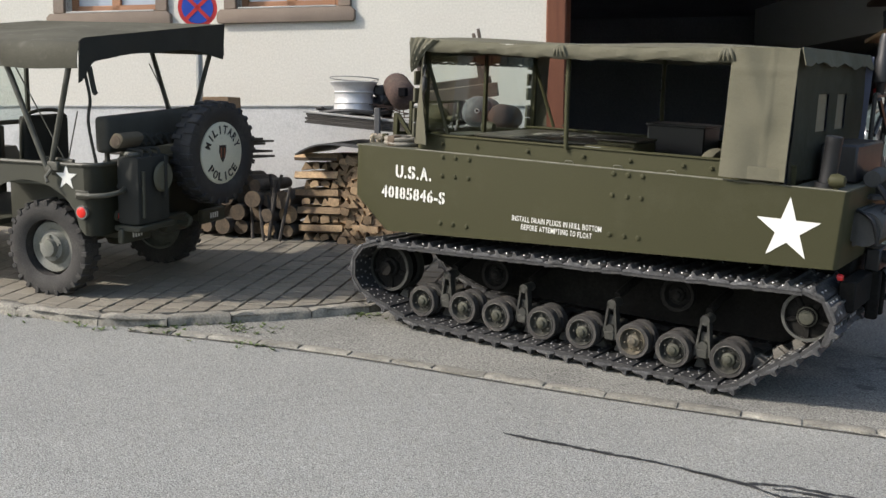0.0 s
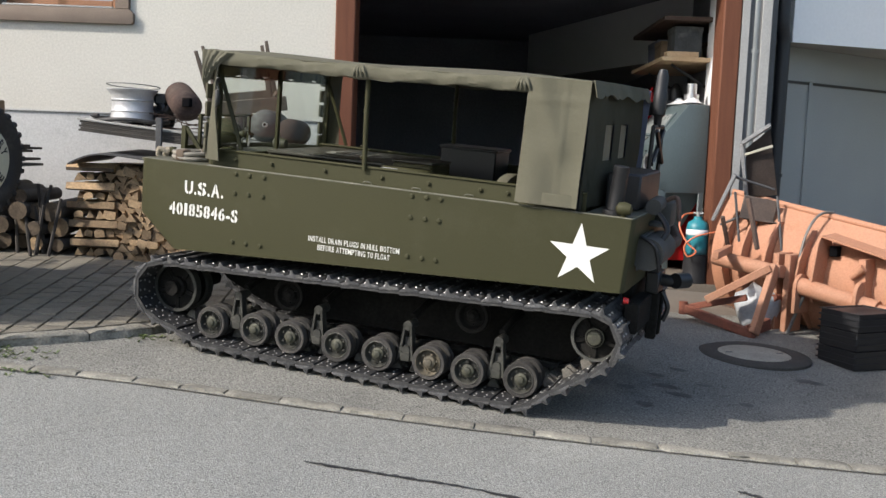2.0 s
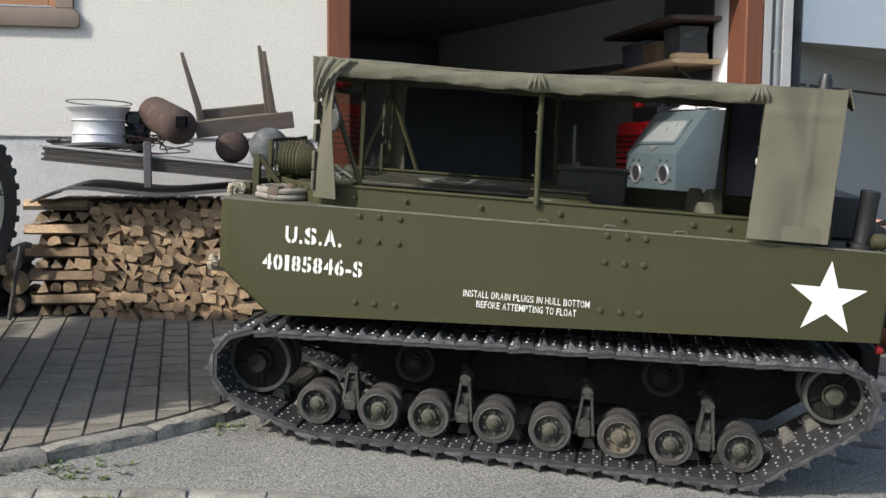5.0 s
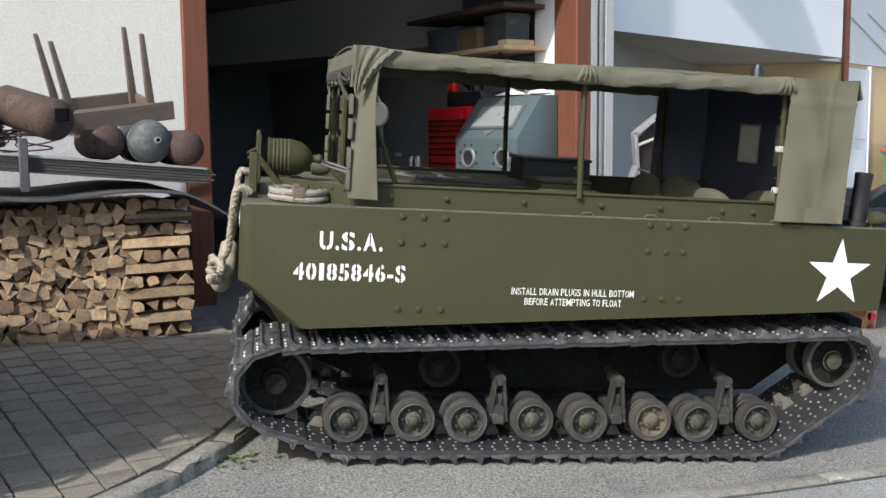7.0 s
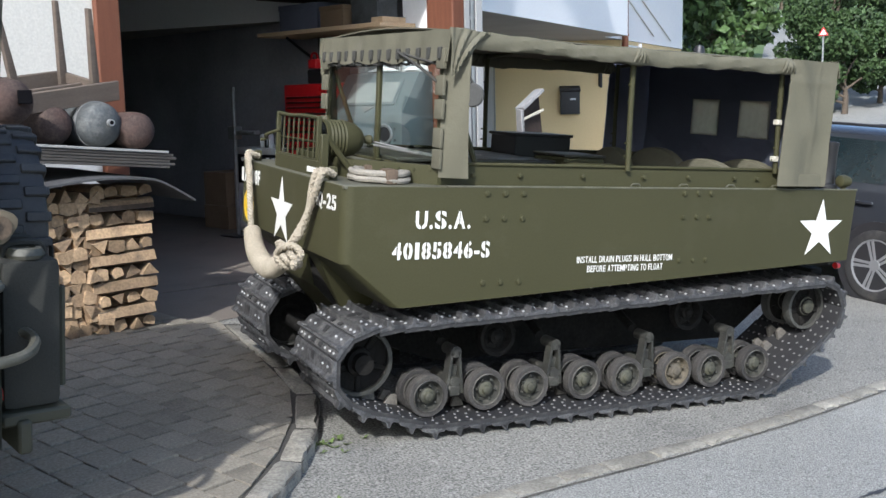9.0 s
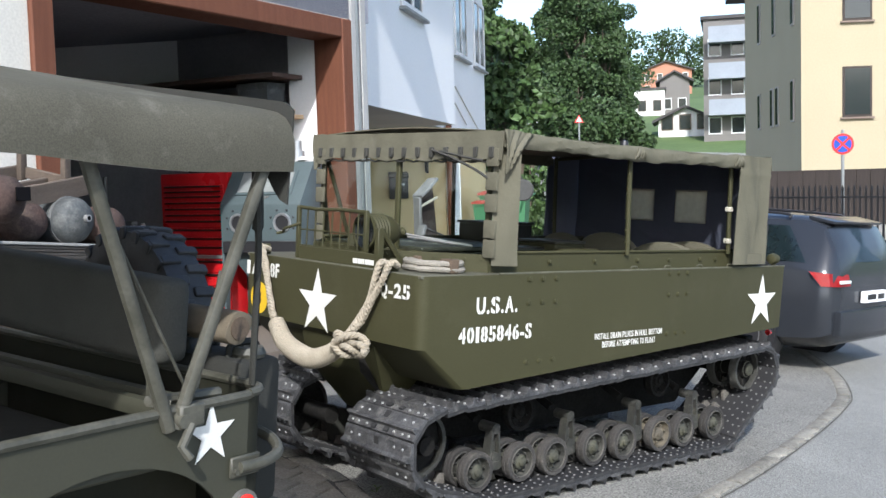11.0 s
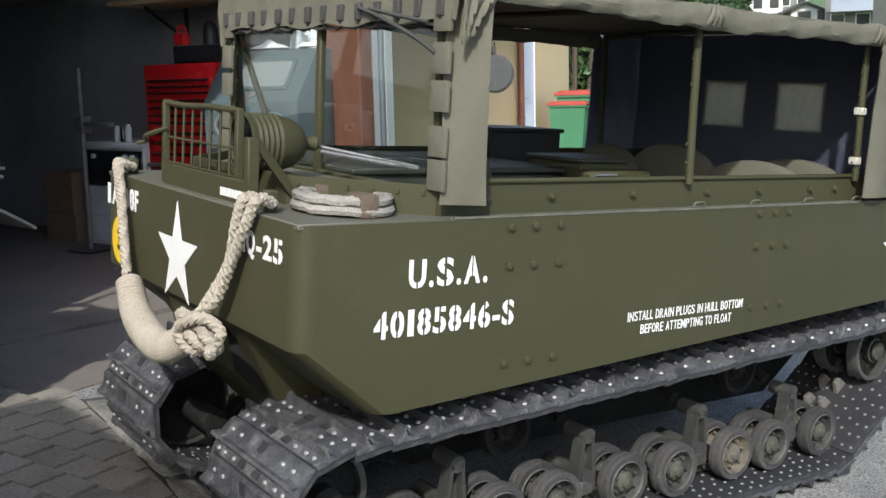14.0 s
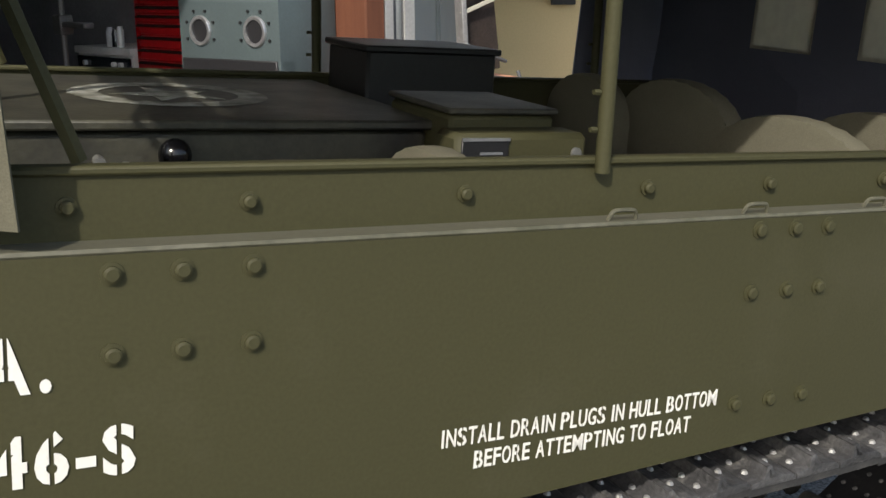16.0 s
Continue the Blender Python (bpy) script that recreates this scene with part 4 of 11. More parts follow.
def build_carrier():
    car = thing("tracked_carrier", "olive green military tracked carrier with canvas roof and white stars", "military vehicle", CARRIER)
    rng = random.Random(4)
    # hull: sponson body with rounded bow corner and rising chine
    bm = bm_()
    prof = [(-1.57, 1.12), (-1.57, 0.80), (-1.335, 0.607), (1.365, 0.745), (1.385, 1.12)]
    rows = []
    ys = [(0.0, 0.055), (0.004, 0.034), (0.016, 0.016), (0.034, 0.004), (0.055, 0.0)]
    lay = [(y, dx) for y, dx in ys] + [(W - y, dx) for y, dx in ys[::-1]]
    for y, dx in lay:
        rows.append([bm.verts.new((x + (dx if x < -1.3 else (-dx * 0.5 if x > 1.3 else 0)), y, z)) for x, z in prof])
    for a, b in zip(rows, rows[1:]):
        for i in range(len(prof)):
            j = (i + 1) % len(prof)
            if i == 4:
                continue          # deck laid on separately
            bm.faces.new((a[i], a[j], b[j], b[i]))
    bm.faces.new(rows[0][::-1])
    bm.faces.new(rows[-1])
    hull = part("hull", bm, "olive", car, "olive green painted steel hull", smooth=25)
    # lower hull between the tracks, with sloping nose
    bm = bm_()
    prism(bm, [(-1.54, 0.79), (-1.50, 0.62), (-1.25, 0.36), (-1.05, 0.28), (-0.85, 0.215), (1.02, 0.215), (1.30, 0.42), (1.34, 0.74)], 0.46, Matrix(((1, 0, 0, 0), (0, 0, 1, 0.505), (0, 1, 0, 0), (0, 0, 0, 1))), 0.02)
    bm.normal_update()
    # belly sides and rear take the near black: painted shade between the tracks
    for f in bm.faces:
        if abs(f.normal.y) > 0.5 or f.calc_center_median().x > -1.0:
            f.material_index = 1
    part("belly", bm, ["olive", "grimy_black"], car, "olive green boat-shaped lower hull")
    for y0 in (0.36, 0.93):
        bm = bm_()
        v = [bm.verts.new(p) for p in ((-1.545, y0, 0.79), (-1.545, y0 + 0.18, 0.79), (-1.30, y0 + (0.18 if y0 < 0.7 else 0.0), 0.40), (-1.2, y0 + 0.02, 0.62), (-1.2, y0 + 0.16, 0.62))]
        bm.faces.new((v[0], v[1], v[2]))
        bm.faces.new((v[0], v[2], v[3]))
        bm.faces.new((v[1], v[4], v[2]))
        part("bow_gusset", bm, "olive", car)
    # deck with foredeck, side ledges and stern ledge round an open well
    z = 1.12
    for lo, hi in (((-1.565, 0.012), (-1.10, W - 0.012)), ((-1.10, 0.012), (1.12, 0.075)), ((-1.10, W - 0.075), (1.12, W - 0.012)), ((1.12, 0.012), (1.375, W - 0.012))):
        bm = bm_()
        box(bm, (lo[0], lo[1], z - 0.012), (hi[0], hi[1], z + 0.004), 0.003)
        part("deck_plate", bm, "olive_deck", car, "dusty olive deck plate")
    bm = bm_()
    tube(bm, [(-1.10, 0.006, 1.123), (-0.2, 0.005, 1.123), (1.372, 0.006, 1.123)], 0.0055, 6)
    part("deck_weld", bm, "worn_edge", car, "worn pale edge of the deck")
    # coaming round the well
    for y0, y1 in ((0.062, 0.074), (W - 0.074, W - 0.062)):
        bm = bm_()
        box(bm, (-1.12, y0, 1.122), (1.12, y1, 1.215), 0.002)
        box(bm, (-1.12, y0 - 0.010, 1.211), (1.12, y1 + 0.006, 1.224), 0.004)
        part("coaming", bm, "olive", car)
    bm = bm_()
    for a, b in (((-1.115, 0.07), (-1.40, 0.40)), ((-1.40, 0.40), (-1.40, 1.07)), ((-1.40, 1.07), (-1.115, 1.40))):
        d = Vector((b[0] - a[0], b[1] - a[1], 0))
        ln = d.length
        box(bm, (-0.006, -0.006, 0), (ln + 0.006, 0.006, 0.085), 0.002, Matrix.Translation((a[0], a[1], 1.122)) @ Matrix.Rotation(math.atan2(d.y, d.x), 4, "Z"))
        for i in range(6):
            c = Vector((a[0], a[1], 1.185)) + d * ((i + 0.5) / 6)
            nrm = Vector((-d.y, d.x, 0)).normalized() * (-1 if d.y < 0.5 or a[0] < -1.3 else 1)
            cyl(bm, c, c + Vector((d.y, -d.x, 0)).normalized() * -0.012, 0.007, seg=6)
    part("breakwater", bm, "olive", car, "riveted plate round the foredeck hatch")
    bm = bm_()
    prism(bm, [(-1.39, 0.41), (-1.39, 1.06), (-1.12, 1.36), (-1.12, 0.11)], 0.03, Matrix.Translation((0, 0, 1.15)), 0.006)
    part("hatch", bm, "olive_deck", car, "flat foredeck hatch cover")
    # bolts and lashing loops
    bolt = bm_()
    lathe(bolt, [(0.0165, 0.0), (0.0165, 0.003), (0.0115, 0.004), (0.0115, 0.012), (0.008, 0.015), (0, 0.015)], YAX, 10)
    bolt = solid("bolt", bolt, "olive")
    for x in (-0.905, -0.815, -0.72):
        for zz in (1.095, 0.985, 0.702):
            part("bolt", bolt, None, car, m=Matrix.Translation((x, 0.0, zz)) @ Matrix.Scale(0.7, 4, (0, 1, 0)))
    for x in (0.19, 0.275, 0.355):
        for zz in (1.10, 0.985, 0.772):
            part("bolt", bolt, None, car, m=Matrix.Translation((x, 0.0, zz)) @ Matrix.Scale(0.7, 4, (0, 1, 0)))
    for i, x in enumerate((-0.95, -0.71, -0.37, -0.02, 0.255, 0.55, 0.70)):
        part("bolt", bolt, None, car, m=Matrix.Translation((x, 0.060, 1.170)) @ Matrix.Scale(0.85, 4))
    loop = bm_()
    tube(loop, curve_pts([(-0.028, 0, 0), (-0.024, -0.003, 0.012), (-0.016, -0.005, 0.017), (0.016, -0.005, 0.017), (0.024, -0.003, 0.012), (0.028, 0, 0)], 3), 0.0036, 6)
    loop = solid("lashing_loop", loop, "worn_edge")
    for x in (-0.09, 0.20, 0.50, 0.80, 1.05):
        part("lashing_loop", loop, None, car, m=Matrix.Translation((x, 0.028, 1.124)))
    # markings
    def mark(name, text, x, zz, w, h, **k):
        b = bm_()
        letters(b, text, w, h, SIDE(x, -0.0015, zz), **k)
        part(name, b, "white_paint", car, "white stencilled lettering", smooth=0)
    mark("lettering", "U.S.A.", -1.243, 0.943, 0.262, 0.078, bold=0.03)
    mark("lettering", "40185846-S", -1.345, 0.814, 0.467, 0.075, bold=0.03)
    mark("lettering", "INSTALL DRAIN PLUGS IN HULL BOTTOM", -0.414, 0.776, 0.557, 0.031, bold=0.008)
    mark("lettering", "BEFORE ATTEMPTING TO FLOAT", -0.352, 0.732, 0.44, 0.031, bold=0.008)
    b = bm_()
    prism(b, star_poly(0.162, 0.382), 0.0015, SIDE(1.122, -0.0015, 0.912))
    part("star", b, "white_paint", car, "white five-pointed star", smooth=0)
    b = bm_()
    prism(b, star_poly(0.168, 0.382), 0.0015, FRONT(-1.5715, 0.78, 0.925))
    part("star", b, "white_paint", car, "white five-pointed star", smooth=0)
    def fmark(text, y, zz, w, h):
        b = bm_()
        letters(b, text, w, h, FRONT(-1.5715, y, zz), bold=0.03)
        part("lettering", b, "white_paint", car, "white stencilled lettering", smooth=0)
    fmark("1A", 1.45, 1.012, 0.12, 0.072)
    fmark("08F", 1.265, 1.012, 0.135, 0.072)
    fmark("HQ-25", 0.345, 1.0, 0.27, 0.076)
    b = bm_()
    lathe(b, [(0, 0.0015), (0.083, 0.0015), (0.083, 0)], FRONT(-1.571, 1.315, 0.895), 32)
    part("bridge_disc", b, "yellow_paint", car, "yellow bridge-class disc", smooth=0)
    b = bm_()
    letters(b, "3", 0.045, 0.075, FRONT(-1.573, 1.338, 0.858), bold=0.03, stencil=False)
    part("lettering", b, "black_paint", car, "black number on the yellow disc", smooth=0)
    # tracks
    circ = [(-1.395, 0.335, 0.178), (-1.087, 0.172, 0.122), (0.857, 0.172, 0.122), (1.225, 0.470, 0.150)]
    n = 54
    path, length = belt_path(circ, n)
    shoe = link_mesh(length / n)
    for side, y0 in ((0, 0.006), (1, W - 0.006 - TRACK_W)):
        tr = part("track_far" if side else "track", bm_anchor(), "rubber", car, "dark steel and rubber track with bright rivets")
        for i, (x, zz, a) in enumerate(path):
            # belt runs counter-clockwise in x, z: outward normal is to the right of its way
            m = Matrix.Translation((x, y0, zz)) @ Matrix.Rotation(-a, 4, "Y") @ Matrix.Scale(-1, 4, (0, 0, 1)) @ Matrix.Rotation(0.05 + rng.uniform(-0.05, 0.05), 4, "Y") @ Matrix.Rotation(rng.uniform(-0.012, 0.012), 4, "X")
            part("track_shoe", shoe, None, tr, m=m)
    # running gear
    tyre, disc = wheel_meshes(0.098, 0.052)
    # return rollers coloured near black for the shade under the sponson
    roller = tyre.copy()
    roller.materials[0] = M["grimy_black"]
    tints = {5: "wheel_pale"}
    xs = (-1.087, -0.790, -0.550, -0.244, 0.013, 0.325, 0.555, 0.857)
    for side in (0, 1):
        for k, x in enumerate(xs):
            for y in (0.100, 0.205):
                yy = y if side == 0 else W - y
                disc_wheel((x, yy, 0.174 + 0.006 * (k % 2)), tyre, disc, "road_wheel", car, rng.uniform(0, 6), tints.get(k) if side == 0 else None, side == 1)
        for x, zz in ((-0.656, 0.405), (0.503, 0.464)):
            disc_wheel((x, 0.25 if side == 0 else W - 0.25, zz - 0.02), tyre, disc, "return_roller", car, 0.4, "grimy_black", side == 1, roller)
    ft, fd = spoked_meshes(0.155, 0.05)
    rt, rd = spoked_meshes(0.130, 0.05)
    for side in (0, 1):
        for (x, zz), (t, d), nm in (((-1.395, 0.335), (ft, fd), "drive_sprocket"), ((1.225, 0.47), (rt, rd), "idler_wheel")):
            for y in (0.165 if nm == "drive_sprocket" else 0.13, 0.29):
                disc_wheel((x, y if side == 0 else W - y, zz), t, d, nm, car, 0.3, None, side == 1)
            b = bm_()
            cyl(b, (x, 0.12 if side == 0 else W - 0.12, zz), (x, 0.60 if side == 0 else W - 0.60, zz), 0.045, seg=16)
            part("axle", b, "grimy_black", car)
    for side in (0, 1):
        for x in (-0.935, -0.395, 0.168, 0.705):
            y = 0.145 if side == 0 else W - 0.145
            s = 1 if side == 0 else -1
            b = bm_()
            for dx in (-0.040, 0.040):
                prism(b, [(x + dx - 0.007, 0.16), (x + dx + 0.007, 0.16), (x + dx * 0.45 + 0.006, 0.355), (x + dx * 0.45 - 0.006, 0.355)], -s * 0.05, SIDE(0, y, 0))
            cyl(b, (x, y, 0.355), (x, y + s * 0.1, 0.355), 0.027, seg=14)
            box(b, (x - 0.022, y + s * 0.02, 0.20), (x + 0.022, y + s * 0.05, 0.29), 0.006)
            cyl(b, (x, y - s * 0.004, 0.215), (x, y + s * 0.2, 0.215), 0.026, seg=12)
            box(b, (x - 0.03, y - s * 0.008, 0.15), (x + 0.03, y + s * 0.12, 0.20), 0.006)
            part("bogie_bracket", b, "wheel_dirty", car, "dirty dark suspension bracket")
            # arms near black too, grime plus painted shade
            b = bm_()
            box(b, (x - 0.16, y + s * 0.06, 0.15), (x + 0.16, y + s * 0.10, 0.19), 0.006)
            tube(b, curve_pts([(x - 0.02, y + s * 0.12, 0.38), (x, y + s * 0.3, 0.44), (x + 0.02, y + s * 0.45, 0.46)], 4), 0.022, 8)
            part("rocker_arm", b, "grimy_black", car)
    # windscreen at the front of the well
    ws = part("windscreen_frame", windscreen(), "olive", car, "olive windscreen frame with two panes")
    for a, c in ((0.10, 0.755), (0.785, 1.435)):
        b = bm_()
        box(b, (-1.102, a, 1.19), (-1.098, c, 1.70))
        p = part("pane", b, "glass", ws, "clear dusty glass pane", smooth=0)
        p.visible_shadow = False
    # roof canvas, bows and flaps
    build_canopy(car)
    build_foredeck(car)
    build_well(car)
    build_stern(car)
    return car


def bm_anchor():
    """The rubber belt that carries the shoes: two plain bands hidden under them at the ground run."""
    b = bm_()
    box(b, (-0.95, 0.20, 0.062), (0.75, 0.30, 0.070))
    return b


def windscreen():
    b = bm_()
    for y in (0.08, 0.755, 1.425):
        box(b, (-1.112, y, 1.16), (-1.088, y + 0.03, 1.72), 0.004)
    for zz in (1.16, 1.70):
        box(b, (-1.112, 0.10, zz), (-1.088, 1.44, zz + 0.03), 0.004)
    tube(b, [(-1.10, 0.09, 1.66), (-0.93, 0.085, 1.225)], 0.012, 6)
    tube(b, [(-1.10, 1.42, 1.66), (-0.93, 1.43, 1.225)], 0.012, 6)
    return b


def build_canopy(car):
    rng = random.Random(8)
    # roof height over its length (u) and width (v)
    top = lambda u, v: 1.775 + 0.022 * math.sin(math.pi * v) + 0.010 * math.cos(9 * u) * math.sin(math.pi * v) - 0.012 * math.sin(math.pi * u) * (1 - math.sin(math.pi * v))
    b = bm_()
    sheet(b, lambda u, v: Vector((-1.12 + 2.21 * u, -0.012 + (W + 0.024) * v, top(u, v))), 48, 18, 0.006)
    cover = part("roof_cover", b, "canvas", car, "faded olive canvas roof, creased along its edge")
    # side curtains folded up along the edge: a flat creased band with gathered ties
    for y in (-0.008, W + 0.008):
        b = bm_()
        rows = []
        for i in range(121):
            u = i / 120
            tie = math.exp(-((u - 0.505) / 0.016) ** 2) + 0.8 * math.exp(-((u - 0.985) / 0.02) ** 2) + 0.6 * math.exp(-((u - 0.01) / 0.02) ** 2)
            crease = 0.004 * math.sin(31 * u + 1.3 * math.sin(9 * u)) + 0.003 * math.sin(73 * u) + rng.uniform(-0.0015, 0.0015)
            ry = 0.017 + 0.010 * tie + crease * 0.8
            rz = 0.035 + 0.004 * math.sin(13 * u + 1) + 0.004 * tie + rng.uniform(-0.0015, 0.0015)
            zc = top(u * 0.85, 0 if y < 0.5 else 1) - 0.031 - 0.006 * math.sin(math.pi * u) + crease * 0.6
            c = Vector((-1.115 + 1.90 * u, y, zc))
            rows.append([b.verts.new(c + Vector((0, (ry + 0.0025 * math.sin(5 * a + 40 * u)) * math.cos(a), rz * math.sin(a)))) for a in [2 * math.pi * k / 14 for k in range(14)]])
        for p, q in zip(rows, rows[1:]):
            bridge(b, p, q)
        b.faces.new(rows[0][::-1])
        b.faces.new(rows[-1])
        band = part("rolled_edge", b, "canvas", cover, "folded-up canvas side curtain")
        for u in (0.505, 0.985):
            b = bm_()
            x, zc = -1.115 + 1.90 * u, top(u * 0.85, 0 if y < 0.5 else 1) - 0.031
            for k in range(4):
                dx = (k - 1.5) * 0.018
                tube(b, curve_pts([(x + dx * 0.4, y - 0.020, zc + 0.030), (x + dx, y - 0.031, zc), (x + dx * 1.5, y - 0.022, zc - 0.032)], 4), [0.004, 0.008, 0.009, 0.010, 0.010, 0.009, 0.008, 0.006, 0.004], 6)
            part("gather", b, "canvas", band)
    # front valance with lacing
    b = bm_()
    sheet(b, lambda u, v: Vector((-1.128 - 0.014 * v + 0.005 * math.sin(40 * u), -0.012 + (W + 0.024) * u, 1.778 - 0.135 * v + 0.007 * math.sin(31 * u) * v)), 70, 5, 0.004)
    part("front_valance", b, "canvas", cover, "canvas valance laced to the windscreen")
    b = bm_()
    for i in range(14):
        y = 0.05 + 1.37 * i / 13
        box(b, (-1.150, y - 0.013, 1.655), (-1.136, y + 0.017, 1.705), 0.003)
        tube(b, [(-1.147, y, 1.66), (-1.13, y + 0.01, 1.632), (-1.12, y + 0.03, 1.636)], 0.004, 5)
    tube(b, [(-1.128, 0.02 + 1.42 * i / 40, 1.638 + 0.005 * math.sin(i * 2.1)) for i in range(41)], 0.006, 5)
    part("lacing", b, "lace", cover, "dark lacing cord and loops")
    b = bm_()
    tube(b, curve_pts([(-1.15, 0.46, 1.69), (-1.17, 0.30, 1.655), (-1.16, 0.14, 1.60), (-1.14, 0.07, 1.56)], 4), 0.007, 5)
    tube(b, curve_pts([(-1.15, 0.40, 1.685), (-1.17, 0.26, 1.665), (-1.15, 0.10, 1.64)], 4), 0.006, 5)
    part("tie_strap", b, "lace", cover)
    # corner flaps hanging at the windscreen
    for y0, s in ((0.0, 1), (W, -1)):
        b = bm_()
        def flap(u, v):
            wide = 0.042 + 0.078 * v
            x = -1.132 + 0.02 * (1 - v) + (wide + 0.05 * (1 - v) ** 4) * u
            yb = y0 + s * (0.045 - 0.075 * u) + s * 0.012 * math.sin(5 * v + 3 * u)
            return Vector((x, yb, 1.765 - 0.605 * v))
        sheet(b, flap, 8, 22, 0.005)
        f = part("corner_flap", b, "canvas", cover, "hanging canvas corner flap")
        for i, zz in enumerate((1.66, 1.55, 1.45, 1.33, 1.24)):
            b = bm_()
            box(b, (-1.142, y0 + s * 0.01, zz - 0.045), (-1.128, y0 + s * 0.085, zz + 0.038), 0.004, seg=2)
            part("strap_loop", b, "canvas", f)
    # pleated corners where the roof is gathered into the flap
    for y0, s in ((-0.014, 1), (W + 0.014, -1)):
        b = bm_()
        def pleat(u, v):
            w0 = 0.15 * (1 - v) ** 1.4 + 0.045
            x = -1.142 + 0.012 * v + w0 * u
            k = 0.007 * math.sin(u * 17 + 2.5 * v) * (0.35 + 0.65 * math.sin(math.pi * v)) + 0.004 * math.sin(u * 31 + 7 * v)
            return Vector((x, y0 - s * (0.012 + k + 0.010 * math.sin(math.pi * v)), 1.782 - 0.012 * u - 0.20 * v + 0.05 * u * v))
        sheet(b, pleat, 26, 14, 0.006)
        part("corner_fold", b, "canvas", cover, "gathered pleats of the roof corner")
    # rear enclosure: side panels and back with two film windows
    for y, s in ((-0.004, 1), (W + 0.004, -1)):
        b = bm_()
        def side(u, v):
            fold = 0.016 * math.exp(-((u * 1.3 - 0.2 - v) ** 2) * 22) * (1 - v) + 0.010 * math.sin(7 * u) * (0.3 + v)
            seam = 0.006 * math.exp(-((v - 0.17) / 0.012) ** 2) + 0.004 * math.exp(-((u - 0.62) / 0.02) ** 2)
            rip = 0.006 * math.sin(9 * u + 5 * v) * math.exp(-((v - 0.3 - 0.4 * u) / 0.12) ** 2)
            return Vector((0.785 + (0.318 - 0.012 * v + (0.03 if s < 0 else 0)) * u - 0.02 * v * (1 - u), y - s * (fold + seam + rip + 0.012), 1.775 - 0.632 * v))
        sheet(b, side, 24, 30, 0.006)
        # far panel shows its inner face: interior shade painted as navy
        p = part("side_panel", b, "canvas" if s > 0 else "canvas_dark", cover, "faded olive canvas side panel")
        b = bm_()
        box(b, (0.775, y - s * 0.016 - 0.004, 1.14), (1.082, y - s * 0.016 + 0.004, 1.205), 0.003)
        part("hem", b, "canvas", p)
    b = bm_()
    bx = 1.088
    ys, zs = (0.0, 0.2, 0.41, 0.63, 0.815, 1.03, 1.25, W), (1.13, 1.25, 1.37, 1.56, 1.67, 1.775)
    grid = [[b.verts.new((bx + 0.012 * math.sin(y * 9 + z * 3) * (0 if 1.3 < z < 1.6 else 1), y, z)) for z in zs] for y in ys]
    fs = [b.faces.new((grid[i][j], grid[i + 1][j], grid[i + 1][j + 1], grid[i][j + 1])) for i in range(7) for j in range(5) if not (j == 2 and i in (2, 4))]
    bmesh.ops.solidify(b, geom=fs, thickness=0.005)
    # inner layer carries the interior shade in its colour; olive cover lies outside
    part("back_panel", b, "canvas_dark", cover, "canvas back panel tinted navy for the shade inside", smooth=0)
    b = bm_()
    grid = [[b.verts.new((bx + 0.014 + 0.012 * math.sin(y * 9 + z * 3) * (0 if 1.3 < z < 1.6 else 1), y, z)) for z in zs] for y in ys]
    fs = [b.faces.new((grid[i][j], grid[i + 1][j], grid[i + 1][j + 1], grid[i][j + 1])) for i in range(7) for j in range(5) if not (j == 2 and i in (2, 4))]
    bmesh.ops.solidify(b, geom=fs, thickness=0.004)
    part("back_cover", b, "canvas", cover, "faded olive canvas on the outside of the back", smooth=30)
    b = bm_()
    sheet(b, lambda u, v: Vector((bx + 0.02 + 0.022 * v + 0.008 * math.sin(26 * u) * v, -0.014 + (W + 0.028) * u, 1.782 - (0.075 + 0.008 * math.sin(19 * u + 1) + 0.006 * math.sin(47 * u)) * v)), 60, 4, 0.005)
    part("rear_valance", b, "canvas", cover, "hanging hem of the canvas roof")
    for y0, y1 in ((0.41, 0.63), (0.815, 1.03)):
        b = bm_()
        box(b, (bx - 0.002, y0 - 0.01, 1.36), (bx + 0.001, y1 + 0.01, 1.57))
        part("film_window", b, film, cover, "yellowed clear film window", smooth=0)
    # bows and poles
    for x in (-0.135, 0.80):
        for y in (0.048, W - 0.048):
            b = bm_()
            tube(b, [(x + 0.01, y, 1.20), (x, y, 1.46), (x - 0.005, y, 1.76)], 0.0135, 10)
            for zz in (1.27, 1.33, 1.52, 1.60):
                cyl(b, (x - 0.022, y, zz), (x - 0.01, y, zz), 0.005, seg=6)
            part("roof_pole", b, "olive", car, "olive tubular roof pole")
    for x in (-0.14, 0.80):
        b = bm_()
        tube(b, [(x, 0.04, 1.745), (x, 0.4, 1.765), (x, 1.07, 1.765), (x, W - 0.04, 1.745)], 0.012, 8)
        part("roof_bow", b, "olive", car)
    for zz in (1.46, 1.275):
        b = bm_()
        box(b, (0.779, 0.028, zz - 0.014), (0.810, 0.066, zz + 0.014), 0.004)
        part("strap", b, "webbing", car, "cream webbing strap on the pole")
    # round mirror
    b = bm_()
    md = Vector((-0.80, -0.60, 0.0))
    mm = Matrix((Vector((0, 0, 1)).cross(md), Vector((0, 0, 1)), md)).transposed().to_4x4()
    mm.translation = (-1.03, -0.05, 1.512)
    lathe(b, [(0, 0.006), (0.044, 0.006), (0.050, 0.0), (0.048, -0.010), (0.02, -0.022), (0, -0.024)], mm, 28)
